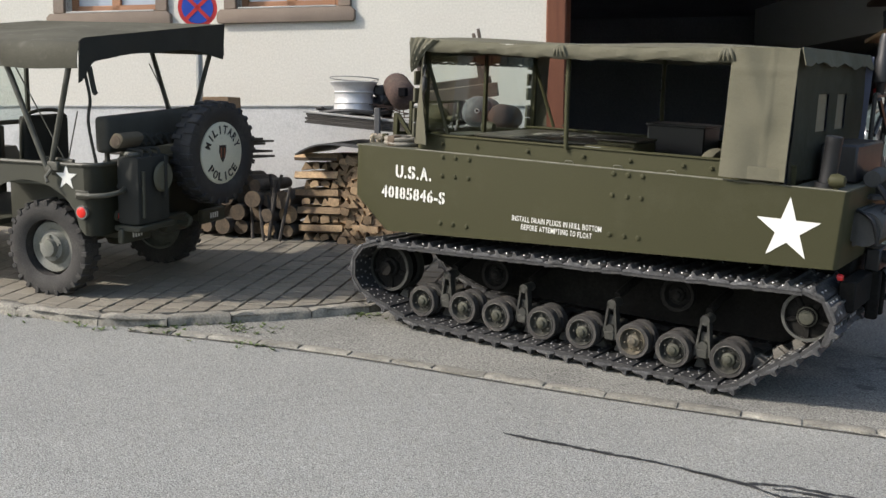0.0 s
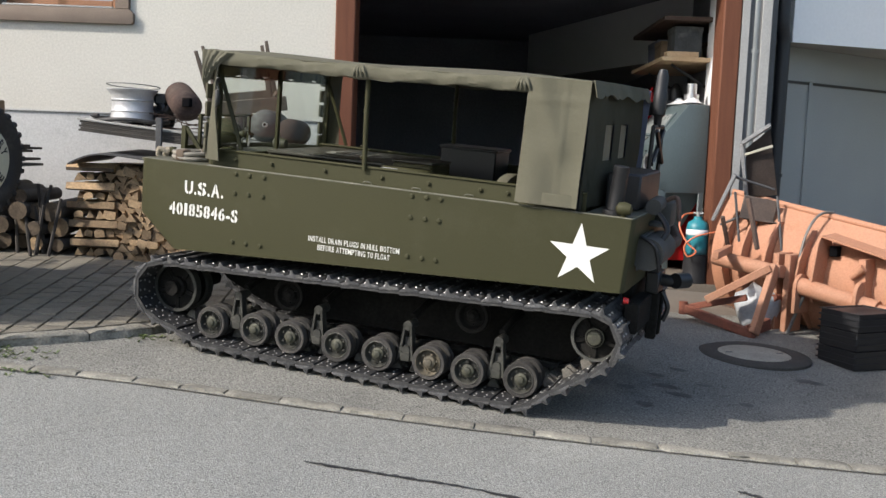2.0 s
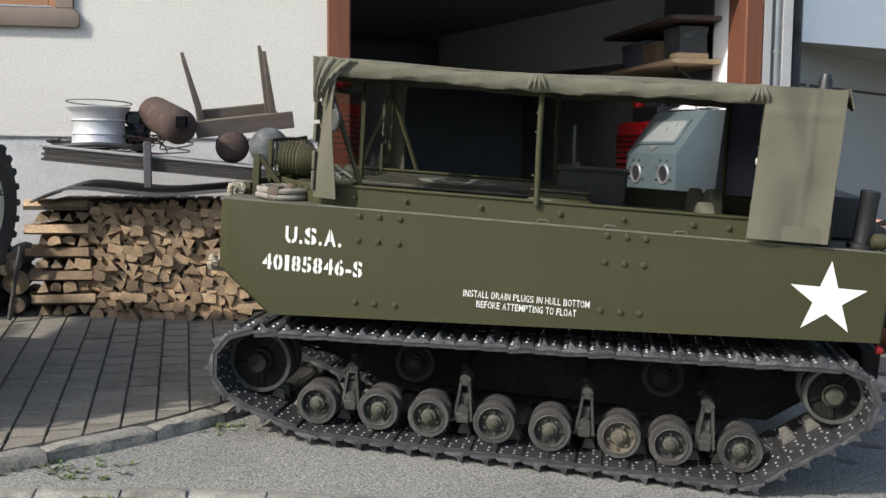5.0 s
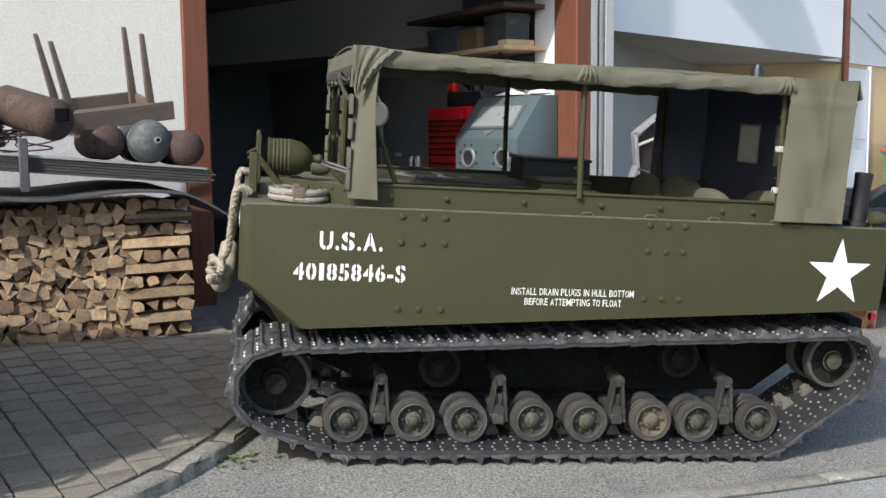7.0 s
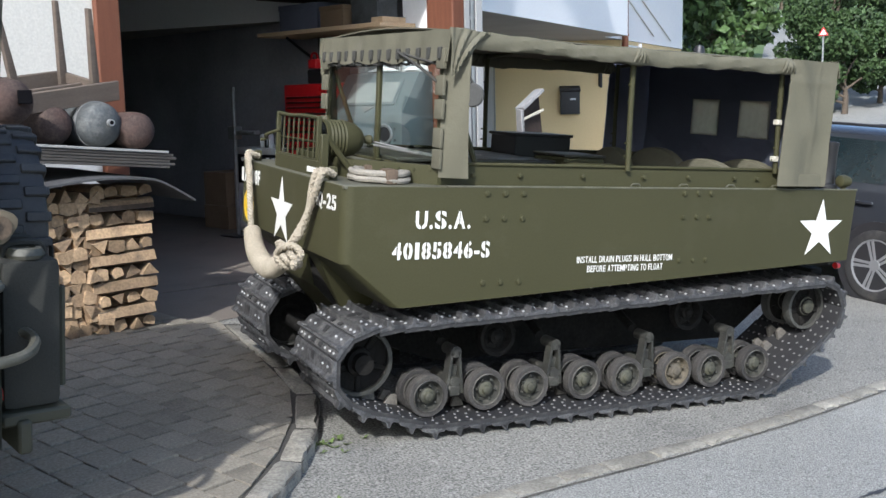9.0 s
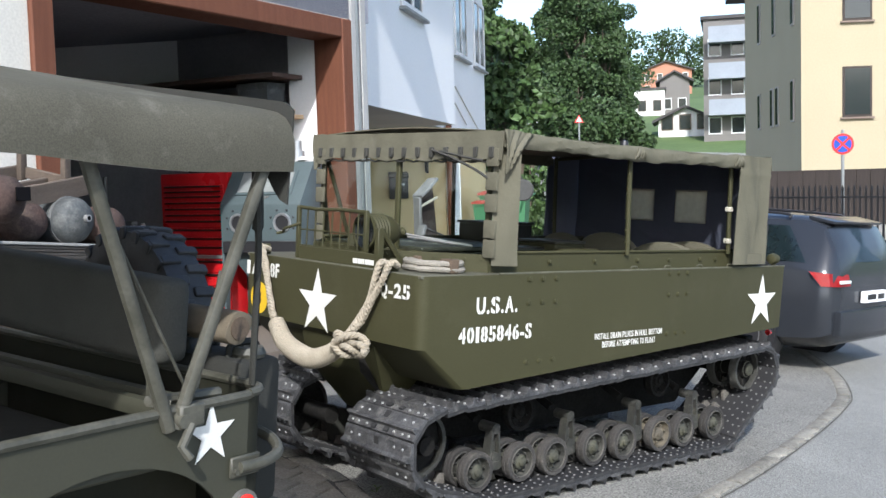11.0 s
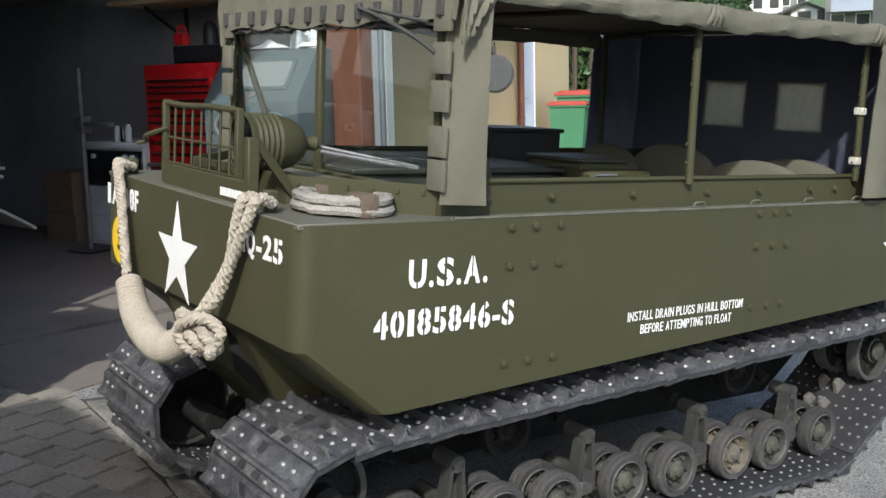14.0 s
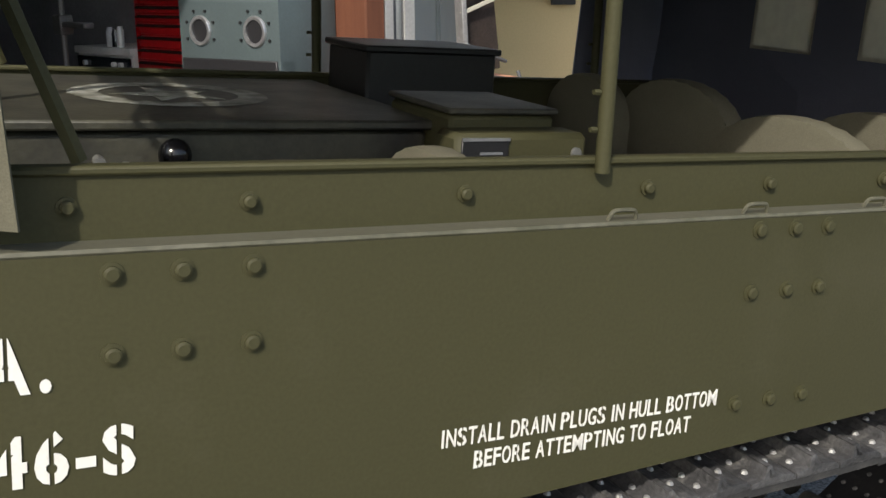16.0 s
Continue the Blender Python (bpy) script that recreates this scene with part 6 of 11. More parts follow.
def build_jeep():
    j = thing("field_car", "dark olive open military car with canvas top and spare wheel", "military vehicle", JEEP)
    ax, r = -0.455, 0.325
    # tub: side panels with arch and door cut, rounded rear corners
    arch = [(-0.535 + 0.405 * math.cos(a), 0.40 + 0.365 * math.sin(a) ** 0.8) for a in [math.pi * i / 20 for i in range(21)]]
    for y, s in ((0.0, 1), (JW, -1)):
        bm = bm_()
        outline = [(-0.09, 0.44), (-0.09, 0.885), (-0.80, 0.875), (-0.90, 0.86), (-0.98, 0.62), (-1.50, 0.60), (-1.60, 0.86), (-1.78, 0.93), (-1.78, 0.44), (-0.96, 0.44)] + [(x, z) for x, z in arch[::-1] if z > 0.44]
        prism(bm, outline, 0.012, SIDE(0, y + (0.012 if s > 0 else 0), 0))
        part("side_panel", bm, "olive_jeep", j, smooth=20)
        bm = bm_()
        tube(bm, [(-0.09, y, 0.888), (-0.80, y, 0.878), (-0.90, y, 0.863)], 0.013, 8)
        part("top_rail", bm, "olive_worn", j, "worn rail along the body side")
    bm = bm_()
    prof = [(0.0 + 0.09 * math.sin(a), 0.09 - 0.09 * math.cos(a)) for a in [math.pi / 2 * i / 8 for i in range(9)]]
    left = [(-0.09 + x, y) for x, y in prof]
    line = left + [(x, JW - y) for x, y in left[::-1]]
    rows = [[bm.verts.new((x, y, z)) for z in (0.44, 0.60, 0.75, 0.889)] for x, y in line]
    for a, b in zip(rows, rows[1:]):
        for k in range(3):
            bm.faces.new((a[k], b[k], b[k + 1], a[k + 1]))
    bmesh.ops.solidify(bm, geom=bm.faces[:], thickness=0.01)
    part("rear_panel", bm, "olive_jeep", j, "rounded olive rear panel", smooth=30)
    bm = bm_()
    tube(bm, [(x, y, 0.892) for x, y in line], 0.013, 8)
    part("rear_rail", bm, "olive_worn", j)
    bm = bm_()
    box(bm, (-1.75, 0.02, 0.42), (-0.90, JW - 0.02, 0.46), 0.004)
    box(bm, (-0.90, 0.26, 0.42), (-0.03, JW - 0.26, 0.46), 0.004)
    for y in (0.016, JW - 0.25):
        box(bm, (-0.90, y, 0.735), (-0.05, y + 0.234, 0.765), 0.008)
        box(bm, (-0.90, y + (0.224 if y < 0.5 else 0.0), 0.44), (-0.05, y + (0.234 if y < 0.5 else 0.01), 0.735))
    part("body_floor", bm, "olive_jeep", j)
    for x0 in (-0.10, -0.19):
        bm = bm_()
        box(bm, (x0 - 0.045, 0.06, 0.80), (x0, JW - 0.06, 0.855), 0.02, seg=2)
        part("cross_rail", bm, "olive_jeep", j)
    # rear seat and kit in the tub
    bm = bm_()
    box(bm, (-0.20, 0.27, 0.93), (-0.08, 1.27, 1.17), 0.04, Matrix.Rotation(radians(1.5), 4, "X"), seg=3)
    back = part("rear_seat_back", bm, "seat_pad", j, "grey-olive padded rear seat back")
    for y in (0.30, 1.22):
        bm = bm_()
        box(bm, (-0.17, y, 0.62), (-0.14, y + 0.03, 0.96), 0.006)
        part("seat_strut", bm, "olive_worn", back)
    bm = bm_()
    box(bm, (-0.62, 0.27, 0.60), (-0.20, 1.15, 0.72), 0.03, seg=3)
    part("rear_seat_cushion", bm, "jeep_dark", j)
    for y in (0.12, 0.82):
        bm = bm_()
        box(bm, (-1.36, y, 0.62), (-1.27, y + 0.46, 1.10), 0.04, seg=3)
        box(bm, (-1.66, y, 0.60), (-1.28, y + 0.46, 0.72), 0.04, seg=3)
        part("front_seat", bm, "jeep_dark", j, "dark canvas front seat")
        bm = bm_()
        tube(bm, curve_pts([(-1.33, y, 0.55), (-1.32, y, 1.0), (-1.30, y + 0.08, 1.12), (-1.30, y + 0.38, 1.12), (-1.32, y + 0.46, 1.0), (-1.33, y + 0.46, 0.55)], 4), 0.014, 8)
        part("seat_frame", bm, "olive_jeep", j)
    # markings and fittings on the left rear quarter
    bm = bm_()
    prism(bm, star_poly(0.085, 0.39), 0.002, SIDE(-0.222, -0.002, 0.803))
    part("star", bm, "white_paint", j, "white five-pointed star", smooth=0)
    bm = bm_()
    cyl(bm, (-0.103, 0.002, 0.589), (-0.104, -0.016, 0.589), 0.044, seg=22)
    lp = part("side_reflector", bm, "grey_steel", j, "red reflector in a metal rim")
    bm = bm_()
    lathe(bm, [(0.034, 0), (0.034, 0.003), (0.025, 0.007), (0, 0.009)], Matrix.Translation((-0.104, -0.016, 0.589)) @ YAX, 22)
    part("lens", bm, "red_lens", lp)
    for y in (0.20, 1.24):
        bm = bm_()
        cyl(bm, (0.004, y, 0.55), (0.03, y, 0.55), 0.038, seg=18)
        lp = part("tail_lamp", bm, "olive_jeep", j)
        bm = bm_()
        cyl(bm, (0.03, y, 0.55), (0.034, y, 0.55), 0.03, seg=18)
        part("lens", bm, "red_lens", lp)
    for y0, s in ((0.0, 1), (JW, -1)):
        bm = bm_()
        tube(bm, curve_pts([(-0.13, y0 - s * 0.016, 0.70), (-0.04, y0 - s * 0.018, 0.70), (0.05, y0 + s * 0.02, 0.705), (0.10, y0 + s * 0.10, 0.72), (0.085, y0 + s * 0.17, 0.735), (0.01, y0 + s * 0.20, 0.74)], 5), 0.016, 9)
        box(bm, (-0.155, min(y0 - s * 0.012, y0), 0.672), (-0.05, max(y0 - s * 0.012, y0), 0.728), 0.004)
        for x in (-0.14, -0.10):
            cyl(bm, (x, y0 - s * 0.01, 0.69), (x, y0 - s * 0.02, 0.69), 0.009, seg=6)
        part("grab_handle", bm, "olive_worn", j, "bent tubular grab handle")
    bm = bm_()
    box(bm, (-0.345, -0.03, 0.84), (-0.265, 0.004, 0.90), 0.006)
    cyl(bm, (-0.335, -0.035, 0.86), (-0.335, 0.0, 0.86), 0.018, seg=10)
    tube(bm, [(-0.31, -0.03, 0.85), (-0.35, -0.04, 0.80), (-0.33, -0.05, 0.77)], 0.012, 7)
    tube(bm, [(-0.36, -0.005, 0.90), (-0.40, 0.03, 0.91), (-0.18, 0.02, 0.905)], 0.014, 7)
    part("bow_socket", bm, "olive_worn", j, "worn clamp holding the roof bow")
    # roof bows
    for y, s in ((0.0, 1), (JW, -1)):
        for a, b, rr in (((-0.362, y - s * 0.006, 0.84), (-0.648, y - s * 0.03, 1.53 if s > 0 else 1.64), 0.018), ((-0.342, y - s * 0.006, 0.84), (-0.112, y - s * 0.062, 1.53 if s > 0 else 1.66), 0.018), ((-0.26, y + s * 0.04, 0.90), (-0.62, y + s * 0.02, 1.5), 0.0045), ((-0.24, y + s * 0.04, 0.90), (-0.16, y + s * 0.05, 1.22), 0.004)):
            bm = bm_()
            tube(bm, [a, b], rr, 9)
            part("roof_bow", bm, "olive_worn", j, "tubular roof bow")
    for x, z in ((-0.64, 1.585), (-0.10, 1.59), (-1.55, 1.575)):
        bm = bm_()
        tube(bm, curve_pts([(x, 0.03, z - 0.06), (x, 0.12, z + 0.02), (x, 0.7, z + 0.1), (x, JW - 0.1, z + 0.14), (x, JW - 0.03, z + 0.08)], 4), 0.014, 8)
        part("cross_bow", bm, "olive_worn", j)
    # canvas top
    def rise(v):
        return 1.668 + 0.142 * v
    bm = bm_()
    def top(u, v):
        x = -1.72 + 1.68 * u
        if v < 0.16:
            k = v / 0.16
            sag = 0.018 * math.sin(math.pi * min(1, u * 1.6)) + 0.006 * math.sin(14 * u)
            return Vector((x, -0.085 + 0.095 * k * k - 0.012 * math.sin(3.1 * k), 1.482 + sag * (1 - k) + 0.165 * math.sin(k * math.pi / 2)))
        if v > 0.88:
            k = (v - 0.88) / 0.12
            return Vector((x, JW + 0.08 + 0.03 * k, rise(1) - 0.20 * k * k - 0.03 * k))
        w = (v - 0.16) / 0.72
        seam = 0.004 * math.exp(-((u - 0.55) / 0.012) ** 2) + 0.005 * math.sin(11 * u + 4 * w) * math.sin(math.pi * w)
        return Vector((x, 0.010 + (JW + 0.07) * w, rise(w) - 0.018 * (1 - w) ** 6 - 0.012 * math.sin(7 * u) * math.sin(math.pi * w) + seam))
    sheet(bm, top, 30, 36, 0.006)
    tp = part("canvas_top", bm, "canvas_jeep", j, "faded olive canvas top")
    bm = bm_()
    def valance(u, v):
        drop = 0.142 + 0.115 * math.exp(-((u - 0.012) / 0.045) ** 2) + 0.115 * max(0.0, (u - 0.5) / 0.5) ** 2 + 0.006 * math.sin(15 * u)
        return Vector((-0.034 + 0.006 * math.sin(12 * u) * v - 0.012 * v, -0.07 + (JW + 0.17) * u, rise(u) + 0.002 - drop * v - 0.02 * max(0.0, 1 - u / 0.02)))
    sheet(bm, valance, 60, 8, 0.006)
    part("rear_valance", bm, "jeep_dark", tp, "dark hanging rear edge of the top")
    bm = bm_()
    tube(bm, curve_pts([(-0.07, 0.02, 1.46), (-0.045, 0.03, 1.30), (-0.055, 0.02, 1.15), (-0.03, 0.05, 0.90)], 5), 0.010, 6)
    tube(bm, curve_pts([(-0.05, 0.04, 1.5), (-0.03, 0.05, 1.36), (-0.02, 0.06, 1.33)], 4), 0.016, 6)
    part("hanging_strap", bm, "jeep_dark", tp, "olive webbing strap")
    bm = bm_()
    lathe(bm, [(0, 0.02), (0.012, 0.014), (0.012, -0.01), (0, -0.014)], Matrix.Translation((-0.58, -0.03, 1.50)) @ YAX, 10)
    part("fastener", bm, "bright_steel", tp)
    # spare wheel with cover disc
    sp = thing_part("spare_wheel", j, Matrix.Translation((0.275, 0.915, 0.92)) @ Matrix.Rotation(radians(-7), 4, "Z"))
    part("tyre", solid("tyre", lug_tyre(0.362, 0.155), "rubber"), None, sp, "black bar-tread tyre")
    bm = bm_()
    lathe(bm, [(0.0, 0.072), (0.20, 0.072), (0.214, 0.066), (0.216, 0.05), (0.16, 0.0), (0, 0.0)], Matrix(((0, 0, 1, 0), (0, 1, 0, 0), (-1, 0, 0, 0), (0, 0, 0, 1))), 44)
    cv = part("cover_disc", bm, "cream_paint", sp, "cream painted cover disc", smooth=30)
    bm = bm_()
    for text, r0, mid, flip in (("MILITARY", 0.134, math.pi / 2, 1), ("POLICE", 0.192, -math.pi / 2, -1)):
        step = 0.345 if flip > 0 else 0.34
        for i, ch in enumerate(text):
            off = (i - (len(text) - 1) / 2) * step
            a = mid - off if flip > 0 else mid + off
            wch = 0.015 if ch == "I" else 0.043
            rot = a - math.pi / 2 if flip > 0 else a + math.pi / 2
            m = Matrix(((0, 0, 1, 0.0735), (1, 0, 0, 0), (0, 1, 0, 0), (0, 0, 0, 1))) @ Matrix.Translation((r0 * math.cos(a), r0 * math.sin(a), 0)) @ Matrix.Rotation(rot, 4, "Z") @ Matrix.Translation((-wch / 2, 0, 0))
            letters(bm, ch, wch, 0.058, m, bold=0.03, stencil=True)
    part("lettering", bm, "black_paint", cv, "black stencilled lettering", smooth=0)
    bm = bm_()
    prism(bm, [(-0.036, 0.045), (0.036, 0.045), (0.038, 0.0), (0.022, -0.045), (0, -0.075), (-0.022, -0.045), (-0.038, 0.0)], 0.002, BACK(0.0725, 0, 0.01))
    part("badge", bm, "black_paint", cv, "small dark shield badge", smooth=0)
    bm = bm_()
    for y in (-0.018, 0.018):
        box(bm, (0.074, y - 0.006, -0.03), (0.0765, y + 0.006, 0.035))
    part("badge_bars", bm, "copper", cv, smooth=0)
    bm = bm_()
    box(bm, (0.0, 0.76, 0.72), (0.20, 1.06, 0.78), 0.01)
    part("spare_bracket", bm, "olive_jeep", j)
    # fuel can, wrapped pouch and round cap on the back
    can = bm_()
    box(can, (0.03, 0.16, 0.50), (0.20, 0.50, 0.94), 0.03, seg=2)
    cn = part("fuel_can", can, "jeep_dark", j, "dark fuel can in its rack on the back")
    for y in (0.24, 0.33, 0.42):
        can = bm_()
        tube(can, curve_pts([(0.06, y, 0.935), (0.07, y, 0.975), (0.16, y, 0.975), (0.17, y, 0.935)], 4), 0.011, 7)
        part("can_grip", can, "jeep_dark", cn)
    bm = bm_()
    lathe(bm, [(0.05, 0), (0.055, 0.012), (0.045, 0.03), (0.03, 0.032), (0.026, 0.02), (0, 0.02)], Matrix.Translation((0.115, 0.22, 0.938)), 22)
    part("filler_cap", bm, "olive_worn", cn)
    bm = bm_()
    tube(bm, [(0.21, 0.20, 0.55), (0.21, 0.20, 0.85)], 0.012, 6)
    box(bm, (0.02, 0.14, 0.46), (0.22, 0.52, 0.50), 0.008)
    part("can_rack", bm, "olive_jeep", cn)
    bm = bm_()
    lathe(bm, [(0, 0.02), (0.085, 0.016), (0.10, 0.0), (0.085, -0.012), (0, -0.012)], Matrix.Translation((0.225, 0.385, 0.80)) @ Matrix.Rotation(radians(90), 4, "Y"), 26)
    part("round_cap", bm, "canvas", j, "pale round canvas cover with strap")
    bm = bm_()
    box(bm, (0.246, 0.37, 0.66), (0.252, 0.40, 0.94), 0.002)
    part("cap_strap", bm, "jeep_dark", j)
    bm = bm_()
    prism(bm, [(0.05 * math.cos(a) * (1.0 + 0.25 * math.sin(2 * a)), 0.05 * math.sin(a)) for a in [2 * math.pi * i / 14 for i in range(14)]], 0.22, Matrix(((1, 0, 0, 0.03), (0, 0, 1, 0.17), (0, 1, 0, 1.035), (0, 0, 0, 1))), 0.008)
    pouch = part("canvas_pouch", bm, "tan_canvas", j, "rolled tan canvas pouch")
    bm = bm_()
    prism(bm, [(0.034 * math.cos(a), 0.034 * math.sin(a)) for a in [2 * math.pi * i / 14 for i in range(14)]], 0.004, Matrix(((1, 0, 0, 0.03), (0, 0, 1, 0.166), (0, 1, 0, 1.035), (0, 0, 0, 1))))
    part("open_end", bm, "leather", pouch, "brown open end of the roll")
    bm = bm_()
    for a in range(7):
        tube(bm, curve_pts([(-0.02 + 0.02 * (a % 3), 0.34 + 0.09 * a, 1.0), (0.03, 0.38 + 0.09 * a, 1.05 + 0.01 * (a % 2)), (0.06, 0.44 + 0.09 * a, 0.99)], 4), 0.011, 6)
    part("netting", bm, "jeep_dark", j)
    # chassis, bumper bars, tow hook
    for y in (0.30, 1.14):
        bm = bm_()
        box(bm, (-3.05, y - 0.03, 0.38), (0.06, y + 0.03, 0.46), 0.006)
        part("chassis_rail", bm, "olive_jeep", j)
    bm = bm_()
    cyl(bm, (ax, 0.12, r), (ax, JW - 0.12, r), 0.035)
    lathe(bm, [(0, -0.11), (0.08, -0.09), (0.12, 0), (0.08, 0.09), (0, 0.11)], Matrix.Translation((ax, 0.8, r)), 16)
    cyl(bm, (ax - 2.03, 0.12, r), (ax - 2.03, JW - 0.12, r), 0.035)
    part("axle", bm, "olive_jeep", j)
    bm = bm_()
    box(bm, (0.02, 0.60, 0.38), (0.10, 0.84, 0.50), 0.01)
    tube(bm, curve_pts([(0.10, 0.72, 0.44), (0.18, 0.72, 0.43), (0.20, 0.72, 0.47), (0.17, 0.72, 0.49)], 4), 0.018, 8)
    part("tow_hook", bm, "olive_jeep", j)
    for y0 in (0.12, 1.02):
        bm = bm_()
        box(bm, (0.06, y0, 0.38), (0.10, y0 + 0.30, 0.48), 0.008)
        tube(bm, [(0.0, y0 + 0.2, 0.44), (0.08, y0 + 0.2, 0.44)], 0.025, 8)
        bp = part("bumperette", bm, "olive_jeep", j)
        bm = bm_()
        for i in range(4):
            box(bm, (0.101, y0 + 0.10 + 0.028 * i, 0.41), (0.103, y0 + 0.115 + 0.028 * i, 0.45))
        part("stencil_bars", bm, "white_paint", bp, "small white stencil bars", smooth=0)
    for x in (ax, ax - 2.03):
        jeep_wheel(j, "wheel", (x, 0.125, r - 0.012), 0.3, "wheel_dust", 1)
        jeep_wheel(j, "wheel", (x, JW - 0.125, r - 0.012), 1.1, "wheel_dust", -1)
    # bonnet, wings, grille and windscreen
    bm = bm_()
    prism(bm, [(-1.78, 0.46), (-1.78, 0.99), (-1.95, 1.0), (-2.72, 0.93), (-2.78, 0.88), (-2.80, 0.50)], 0.84, SIDE(0, 1.14, 0), 0.02)
    part("bonnet", bm, "olive_jeep", j)
    for y in (0.0, 1.14):
        bm = bm_()
        prism(bm, [(-1.85, 0.62), (-1.95, 0.80), (-2.75, 0.80), (-2.80, 0.74), (-2.80, 0.70), (-2.05, 0.76)], 0.30, SIDE(0, y + 0.30, 0), 0.008)
        part("front_wing", bm, "olive_jeep", j)
    bm = bm_()
    box(bm, (-3.0, 0.05, 0.42), (-2.94, JW - 0.05, 0.54), 0.01)
    part("front_bumper", bm, "olive_jeep", j)
    bm = bm_()
    for y in (0.10, 0.70, 1.30):
        box(bm, (-1.72, y, 1.0), (-1.69, y + 0.035, 1.56), 0.006)
    for z in (1.0, 1.53):
        box(bm, (-1.72, 0.10, z), (-1.69, 1.335, z + 0.035), 0.006)
    wsf = part("windscreen_frame", bm, "olive_jeep", j)
    bm = bm_()
    box(bm, (-1.707, 0.13, 1.03), (-1.703, 1.31, 1.53))
    p = part("pane", bm, "glass", wsf, smooth=0)
    p.visible_shadow = False
    bm = bm_()
    tube(bm, [(-1.33 + 0.04 * math.cos(a), 0.36 + 0.2 * math.sin(a), 1.08 + 0.19 * math.cos(a)) for a in [2 * math.pi * i / 28 for i in range(28)]], 0.013, 7, True)
    tube(bm, [(-1.34, 0.36, 1.08), (-1.72, 0.36, 0.85)], 0.02, 8)
    part("steering_wheel", bm, "black_paint", j)


def thing_part(name, parent, m):
    """A part that is the carrier disc of others."""
    bm = bm_()
    lathe(bm, [(0.0, -0.03), (0.17, -0.03), (0.205, -0.06), (0.225, -0.06), (0.225, 0.05), (0.2, 0.04), (0.16, 0.0), (0, 0.0)], Matrix(((0, 0, 1, 0), (0, 1, 0, 0), (-1, 0, 0, 0), (0, 0, 0, 1))), 32)
    return part(name, bm, "olive_jeep", parent, m=m)


M["olive_jeep"] = surface("dark_olive_paint", (0.036, 0.036, 0.022), 0.65, second=(0.03, 0.03, 0.018), scale=3, fine=120, grain=0.08, bump=0.06, dirt=(0.06, 0.057, 0.043), dirt_scale=4, dirt_amount=0.35)
M["olive_worn"] = surface("worn_olive_paint", (0.042, 0.041, 0.029), 0.55, second=(0.085, 0.082, 0.064), scale=12, mix=0.8, fine=80, grain=0.2, bump=0.1)
M["tan_canvas"] = surface("tan_canvas", (0.13, 0.108, 0.076), 0.92, second=(0.09, 0.075, 0.055), scale=8, fine=300, grain=0.15, bump=0.5, bump_scale=30, spec=0.15)
M["wheel_dust"] = surface("dusty_wheel_paint", (0.11, 0.11, 0.085), 0.75, second=(0.19, 0.19, 0.17), scale=6, mix=0.9, fine=80, grain=0.15, bump=0.1)
M["cream_paint"] = surface("cream_paint", (0.62, 0.6, 0.47), 0.6, fine=90, grain=0.06, bump=0.05)
build_jeep()

# ---- firewood stacked along the wall, with scrap on top ----
def log_mesh(poly, ln, rng):
    """A split log along +y with a rough outline; bark on its widest face."""
    bm = bm_()
    n = len(poly)
    a = [bm.verts.new((x, 0, z)) for x, z in poly]
    b = [bm.verts.new((x * rng.uniform(0.9, 1.05), ln * 0.5, z * rng.uniform(0.9, 1.05))) for x, z in poly]
    c = [bm.verts.new((x * rng.uniform(0.85, 1.0), ln, z * rng.uniform(0.85, 1.0))) for x, z in poly]
    bm.faces.new(a)
    bm.faces.new(c[::-1])
    bridge(bm, a, b)
    bridge(bm, b, c)
    bm.faces.ensure_lookup_table()
    for f in bm.faces[2:]:
        if f.calc_center_median().z < -0.01:
            f.material_index = 1
    return solid("log", bm, ["log_end", "bark"], 25)


def log_shapes(rng, k=14, ln=0.36):
    """Outlines that fit a 1 x 1 cell."""
    out = []
    for i in range(k):
        t = i % 4
        j = lambda: rng.uniform(-0.07, 0.07)
        if t == 0:
            p = [(-0.5 + j(), -0.42 + j()), (0.5 + j(), -0.40 + j()), (0.05 + j() * 2, 0.5)]
        elif t == 1:
            p = [(-0.48, -0.3 + j()), (-0.1 + j(), -0.5), (0.48, -0.34 + j()), (0.42 + j(), 0.36), (-0.4 + j(), 0.48)]
        elif t == 2:
            p = [(-0.48 + j(), 0.42 + j()), (0.5 + j(), 0.40 + j()), (0.1 + j(), -0.5)]
            p = p[::-1]
        else:
            p = [(0.5 * math.cos(a) + j() * 0.4, 0.5 * math.sin(a) + j() * 0.4) for a in [math.pi * q / 5 - 0.1 for q in range(6)]] + [(-0.48, -0.35), (0.46, -0.38)]
        out.append(p)
    return out


